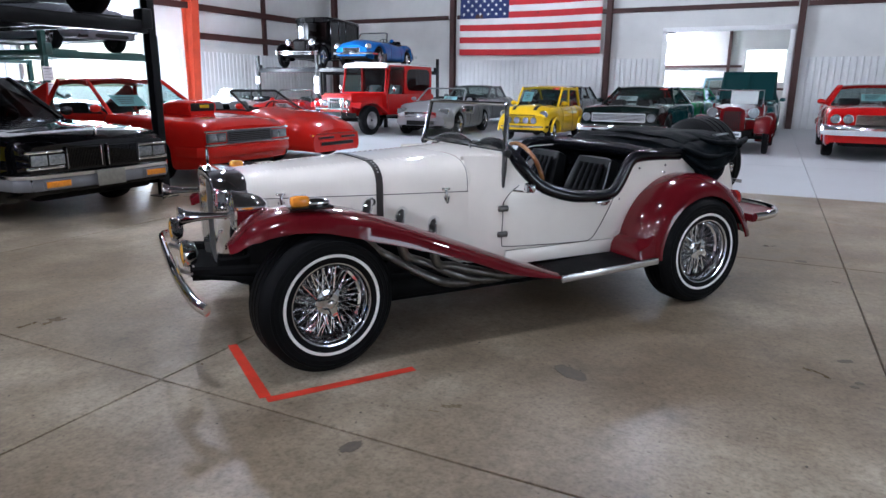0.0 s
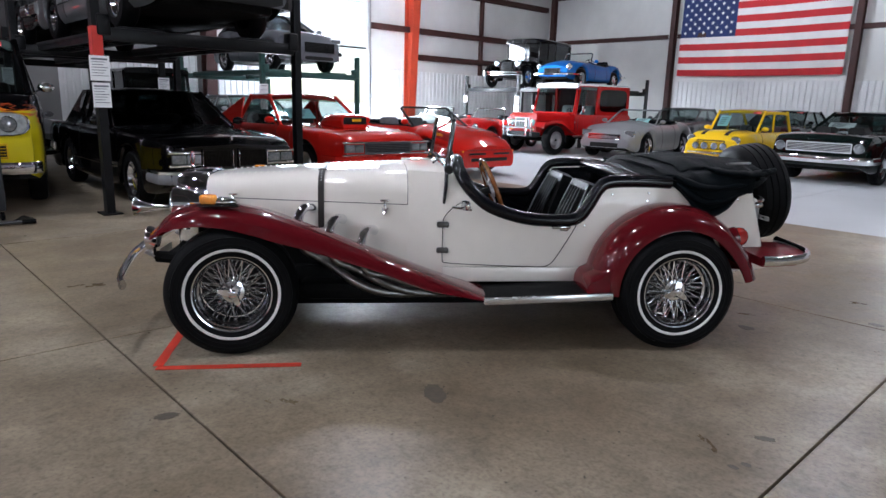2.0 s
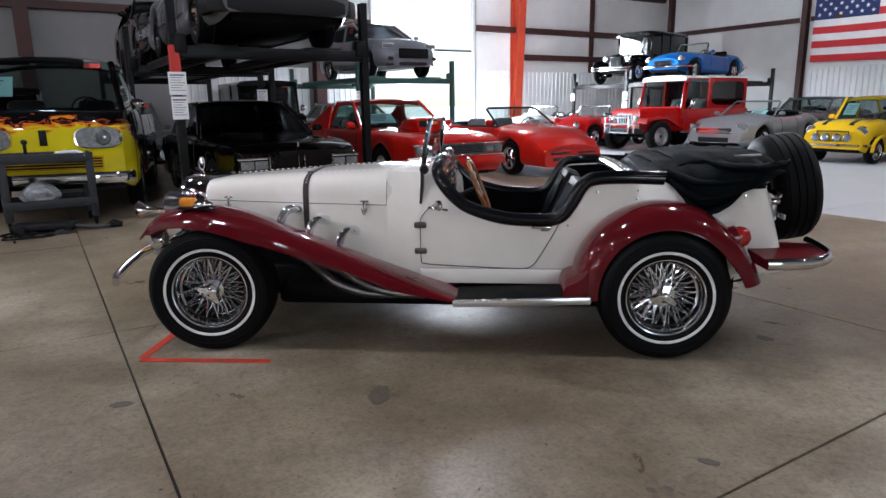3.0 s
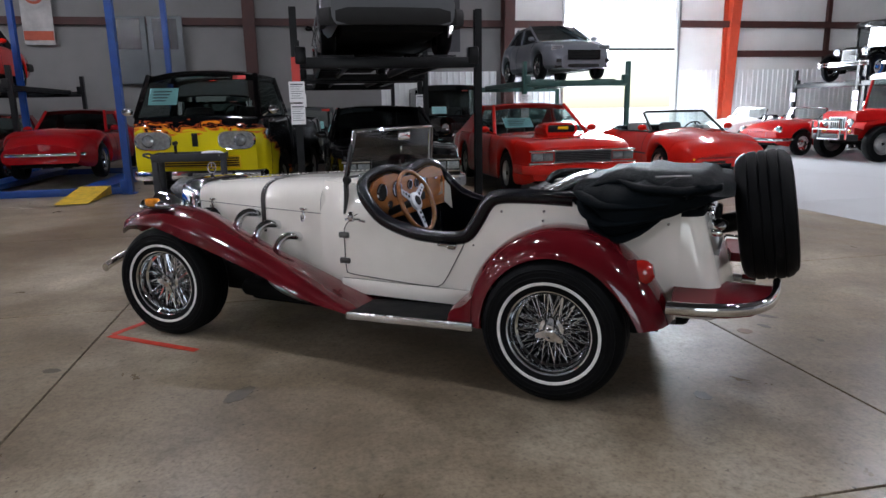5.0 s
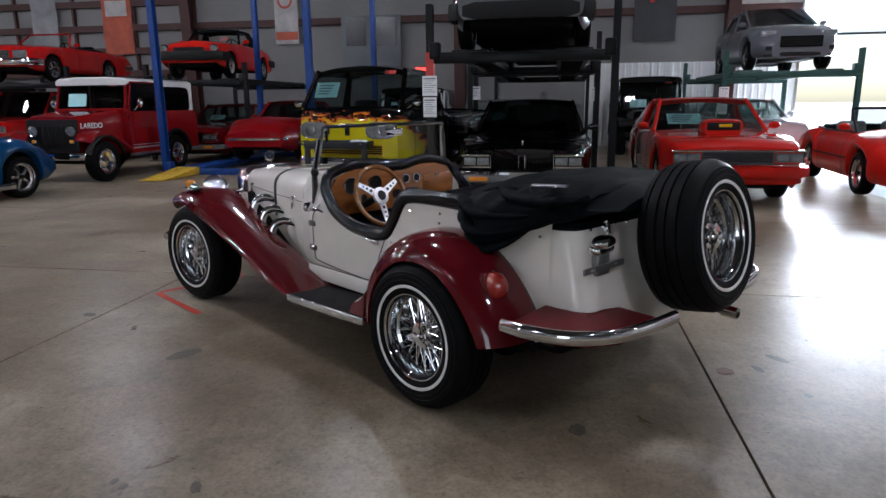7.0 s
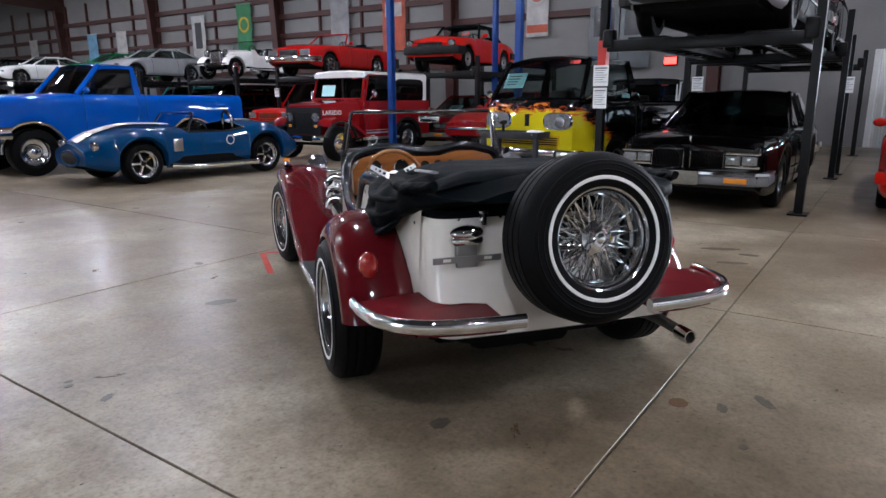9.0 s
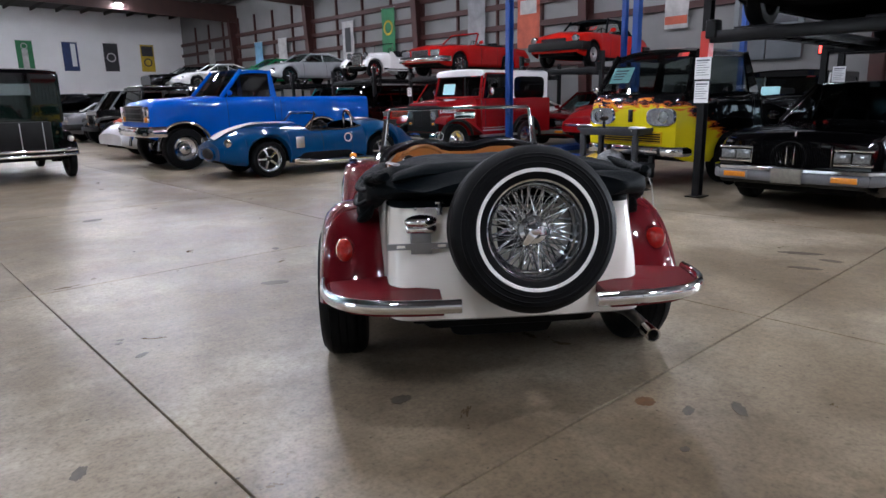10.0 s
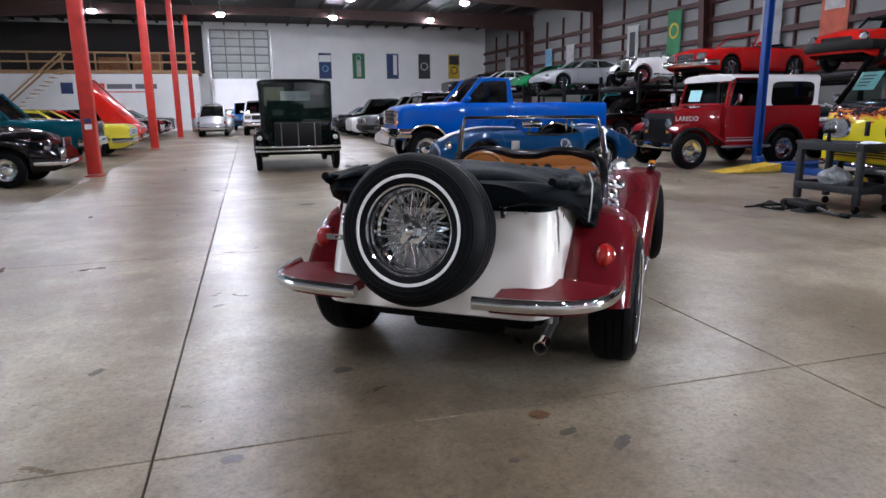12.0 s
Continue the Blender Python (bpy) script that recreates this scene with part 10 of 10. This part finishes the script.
vehicle("van", "blue compact van near the end door", (0.2, -36.5), 90, spec(SUV, paint=MGA_BLUE))
vehicle("saloon", "white estate near the end door", (-1.9, -36.0), 90, spec(SUV, paint=WHITE_P))
vehicle("saloon", "red saloon in the back room", (1.4, -48.0), 90, spec(SEDAN, paint=BRIGHT_RED))

# ---- cart, clutter ----
cart = thing("utility_cart", pose(-6.86, 1.70, 0, 0, 0, 3) @ Matrix.Diagonal((0.92, 0.87, 0.86, 1)), "grey plastic two-shelf utility cart with tools", "cart")
for z in (0.28, 0.86):
    bm = bm_new()
    box(bm, (0, 0, z), (0.62, 1.05, 0.03), 0.01)
    for c, s in (((0.3, 0, z + 0.05), (0.025, 1.05, 0.1)), ((-0.3, 0, z + 0.05), (0.025, 1.05, 0.1)), ((0, 0.515, z + 0.05), (0.62, 0.025, 0.1)), ((0, -0.515, z + 0.05), (0.62, 0.025, 0.1))):
        box(bm, c, s, 0.008)
    part("shelf", bm, CART_GREY, cart)
for sx in (1, -1):
    for sy in (1, -1):
        bm = bm_new()
        box(bm, (sx * 0.27, sy * 0.48, 0.52), (0.08, 0.09, 0.80), 0.015)
        lg = part("leg", bm, CART_GREY, cart)
        bm = bm_new()
        lathe(bm, [(0.0, -0.02), (0.05, -0.02), (0.055, 0.0), (0.05, 0.02), (0.0, 0.02)], pose(sx * 0.27, sy * 0.48, 0.055, 90, 0, 0), 16)
        part("caster", bm, RUBBER, lg)
bm = bm_new()
tube(bm, curve([(-0.2, -0.53, 0.90), (-0.2, -0.64, 0.95), (0.2, -0.64, 0.95), (0.2, -0.53, 0.90)], 5), 0.016, 8)
part("push_handle", bm, CART_GREY, cart)
bag = thing("plastic_bag", cart.matrix_basis @ pose(0.02, -0.1, 0.296), "crumpled clear plastic bag on the cart's lower shelf", "bag")
bm = bm_new()
rows = []
for i in range(13):
    f = i / 12
    r = 0.22 * math.sin(math.pi * (0.12 + 0.86 * f)) ** 0.7
    rows.append([((r * (1 + 0.25 * noise.noise(Vector((math.cos(a) * 2, math.sin(a) * 2, f * 4))))) * math.cos(a) * 0.9, r * (1 + 0.25 * noise.noise(Vector((math.sin(a) * 2, f * 3, math.cos(a) * 2)))) * math.sin(a), 0.30 * f) for a in (2 * math.pi * k / 22 for k in range(22))])
loft(bm, rows, True, True)
part("film", bm, BAG, bag, "", 20)
tool = thing("hand_tool", cart.matrix_basis @ pose(0.02, 0.25, 0.90), "pale gloves and a hand tool on the cart top", "tool")
bm = bm_new()
tube(bm, curve([(-0.2, -0.12, 0.02), (0, 0.0, 0.035), (0.2, 0.1, 0.03), (0.26, 0.2, 0.03)], 5), [0.02 + 0.02 * (k % 4) / 4 for k in range(16)], 8, squash=(1.6, 0.7))
part("glove", bm, PLATE, tool)
drill = thing("power_drill", cart.matrix_basis @ pose(0.1, -0.2, 0.90), "black cordless drill standing on the cart", "drill")
bm = bm_new()
box(bm, (0, 0, 0.03), (0.11, 0.08, 0.06), 0.012)
box(bm, (0.0, 0, 0.12), (0.05, 0.04, 0.16), 0.012)
tube(bm, [(-0.08, 0, 0.21), (0.06, 0, 0.21), (0.12, 0, 0.21)], [0.035, 0.035, 0.016], 12)
part("body", bm, MATTE_BLACK, drill)
rag = thing("cleaning_rag", cart.matrix_basis @ pose(-0.12, 0.3, 0.905), "crumpled white rag on top of the cart", "rag")
bm = bm_new()
loft(bm, [[(0.13 * math.sin(math.pi * f) ** 0.5 * math.cos(a) * (1 + 0.3 * noise.noise(Vector((3 * f, math.cos(a), math.sin(a))))), 0.17 * math.sin(math.pi * f) ** 0.5 * math.sin(a), 0.07 * f + 0.02 * noise.noise(Vector((math.cos(a) * 2, math.sin(a) * 2, f * 4)))) for a in (2 * math.pi * k / 18 for k in range(18))] for f in (0.02, 0.15, 0.35, 0.6, 0.85, 0.98)], True, True)
part("cloth", bm, PAPER, rag, "", 20)
for x, y, a in ((-6.35, 1.1, 20), (-6.2, 1.75, 70), (-6.55, 2.3, -30)):
    cloth = thing("dark_rag", pose(x, y, 0.002, 0, 0, a), "small dark cloth dropped on the concrete", "rag", "floor clutter")
    bm = bm_new()
    loft(bm, [[((0.15 + 0.03 * math.sin(5 * b + x)) * q * math.cos(b), 0.09 * q * math.sin(b), 0.05 * (1 - q) + 0.012 * noise.noise(Vector((b, q * 3, x)))) for b in (2 * math.pi * k / 16 for k in range(16))] for q in (1.0, 0.8, 0.5, 0.1)], True, True)
    part("cloth", bm, MATTE_BLACK, cloth, "", 20)
# things lying on the floor by the cart
jack = thing("floor_jack", pose(-6.3, 1.95, 0, 0, 0, 75), "low black trolley jack with a bright handle on the floor", "jack")
bm = bm_new()
box(bm, (-0.35, 0, 0.07), (0.6, 0.24, 0.07), 0.02)
tube(bm, [(-0.55, -0.16, 0.05), (-0.55, 0.16, 0.05)], 0.05, 12)
tube(bm, [(-0.1, -0.14, 0.035), (-0.1, 0.14, 0.035)], 0.035, 12)
part("frame", bm, MATTE_BLACK, jack)
bm = bm_new()
tube(bm, [(-0.1, 0, 0.07), (0.1, 0.03, 0.03), (0.3, 0.08, 0.025)], [0.02, 0.018, 0.018], 10)
jh = part("handle", bm, SLAT_GREY, jack)
bm = bm_new()
tube(bm, [(0.28, 0.075, 0.027), (0.4, 0.1, 0.026)], 0.024, 10)
part("grip", bm, RUBBER, jh)
hose = thing("air_hose", pose(-6.5, 1.75, 0), "black air hose lying in loops on the concrete", "hose")
bm = bm_new()
tube(bm, curve([(0.1 + 0.28 * math.cos(2.3 * k) + 0.05 * k, -0.3 + 0.25 * math.sin(2.3 * k), 0.012 + 0.002 * k) for k in range(9)], 6), 0.011, 6)
part("tube", bm, RUBBER, hose)

# ---- floor slabs ----
bm = bm_new()
span(bm, WX - 0.2, EX + 0.2, SY - 0.2, NY + 0.2, -0.2, -0.025)
floor = tagged(part("floor", bm, JOINT), "sealed concrete slab floor with dark saw-cut joints", "floor", kind="structure")
GX = [0.63 - 3.0 * k for k in range(7)][::-1] + [0.63 + 2.6, 0.63 + 5.6, 0.63 + 8.6, 0.63 + 11.6]
GX = [WX] + [g for g in GX if WX < g < EX] + [EX]
GY = [1.9 + 3.73 * k for k in range(-12, 7)]
GY = [SY] + [g for g in GY if SY < g < NY] + [NY]
cache = {}
for x0, x1 in zip(GX, GX[1:]):
    for y0, y1 in zip(GY, GY[1:]):
        sx, sy = round(x1 - x0, 2), round(y1 - y0, 2)
        paint_side = y0 > 9.2
        key = (sx, sy, paint_side)
        m = Matrix.Translation(((x0 + x1) / 2, (y0 + y1) / 2, 0))
        if key not in cache:
            bm = bm_new()
            hx, hy, g, c = sx / 2 - 0.005, sy / 2 - 0.005, 0.003, 0.002
            rows = [[(sx_ * (hx - i), sy_ * (hy - i), z) for sx_, sy_ in ((1, 1), (-1, 1), (-1, -1), (1, -1))] for i, z in ((0, -0.03), (0, -c), (c, 0.0))]
            vr = loft(bm, rows, True)
            bm.faces.new(vr[-1])
            ob = part("slab", bm, EPOXY if paint_side else SLAB, floor)
            cache[key] = ob.data
            ob.matrix_basis = m
        else:
            shared("slab", cache[key], m, floor)
# spills and marks soaked into the concrete
STAIN, RUST = plain("old_oil_stain", (0.085, 0.068, 0.05), 0.45, 0, 0.3, 30), plain("rust_stain", (0.13, 0.062, 0.026), 0.5, 0, 0.3, 30)
for k, (x, y, a, b, turn, mm) in enumerate(((-0.92, 5.73, 0.045, 0.04, 0, RUST), (-0.675, 6.04, 0.022, 0.017, 0, STAIN), (-1.135, 6.04, 0.065, 0.026, 40, STAIN), (-0.97, 5.90, 0.045, 0.022, 20, STAIN), (-0.18, 4.97, 0.05, 0.035, 0, STAIN),
                                            (1.02, 4.62, 0.05, 0.025, 60, STAIN), (-0.715, 2.835, 0.10, 0.05, -30, STAIN), (0.505, 3.335, 0.02, 0.016, 0, STAIN), (0.47, 3.60, 0.04, 0.02, 30, STAIN), (-1.27, 1.815, 0.05, 0.03, 70, STAIN),
                                            (-4.17, 5.20, 0.17, 0.045, 115, STAIN), (-4.06, 5.46, 0.08, 0.035, 100, STAIN), (-3.70, 5.40, 0.12, 0.035, 110, STAIN), (0.48, 3.28, 0.02, 0.014, 0, STAIN), (0.34, 5.71, 0.045, 0.03, 0, STAIN), (-0.52, -1.08, 0.11, 0.07, 20, STAIN))):
    bm = bm_new()
    ring = [(1 + 0.30 * noise.noise(Vector((3 * math.cos(t) + 5 * k, 3 * math.sin(t), k))), t) for t in (2 * math.pi * q / 28 for q in range(28))]
    sheet(bm, [(a * r * math.cos(t), b * r * math.sin(t), 0) for r, t in ring], (0, 0, 0.001))
    part("stain", bm, mm, floor).matrix_basis = pose(x, y, 0.0012, 0, 0, turn)
# red tape corner on the floor
tape = thing("floor_tape", pose(0, 0, 0), "red tape corner mark stuck to the concrete", "tape mark")
for a, b in (((-1.80, 1.962), (-1.395, 2.535)), ((-1.822, 1.978), (-2.375, 2.36))):
    d = Vector((b[0] - a[0], b[1] - a[1], 0))
    nrm = Vector((-d.y, d.x, 0)).normalized() * 0.025
    bm = bm_new()
    A, B = Vector((*a, 0.002)), Vector((*b, 0.002))
    sheet(bm, [A - nrm, B - nrm * 0.9, B + nrm, A + nrm], (0, 0, 0.001))
    part("strip", bm, TAPE, tape)
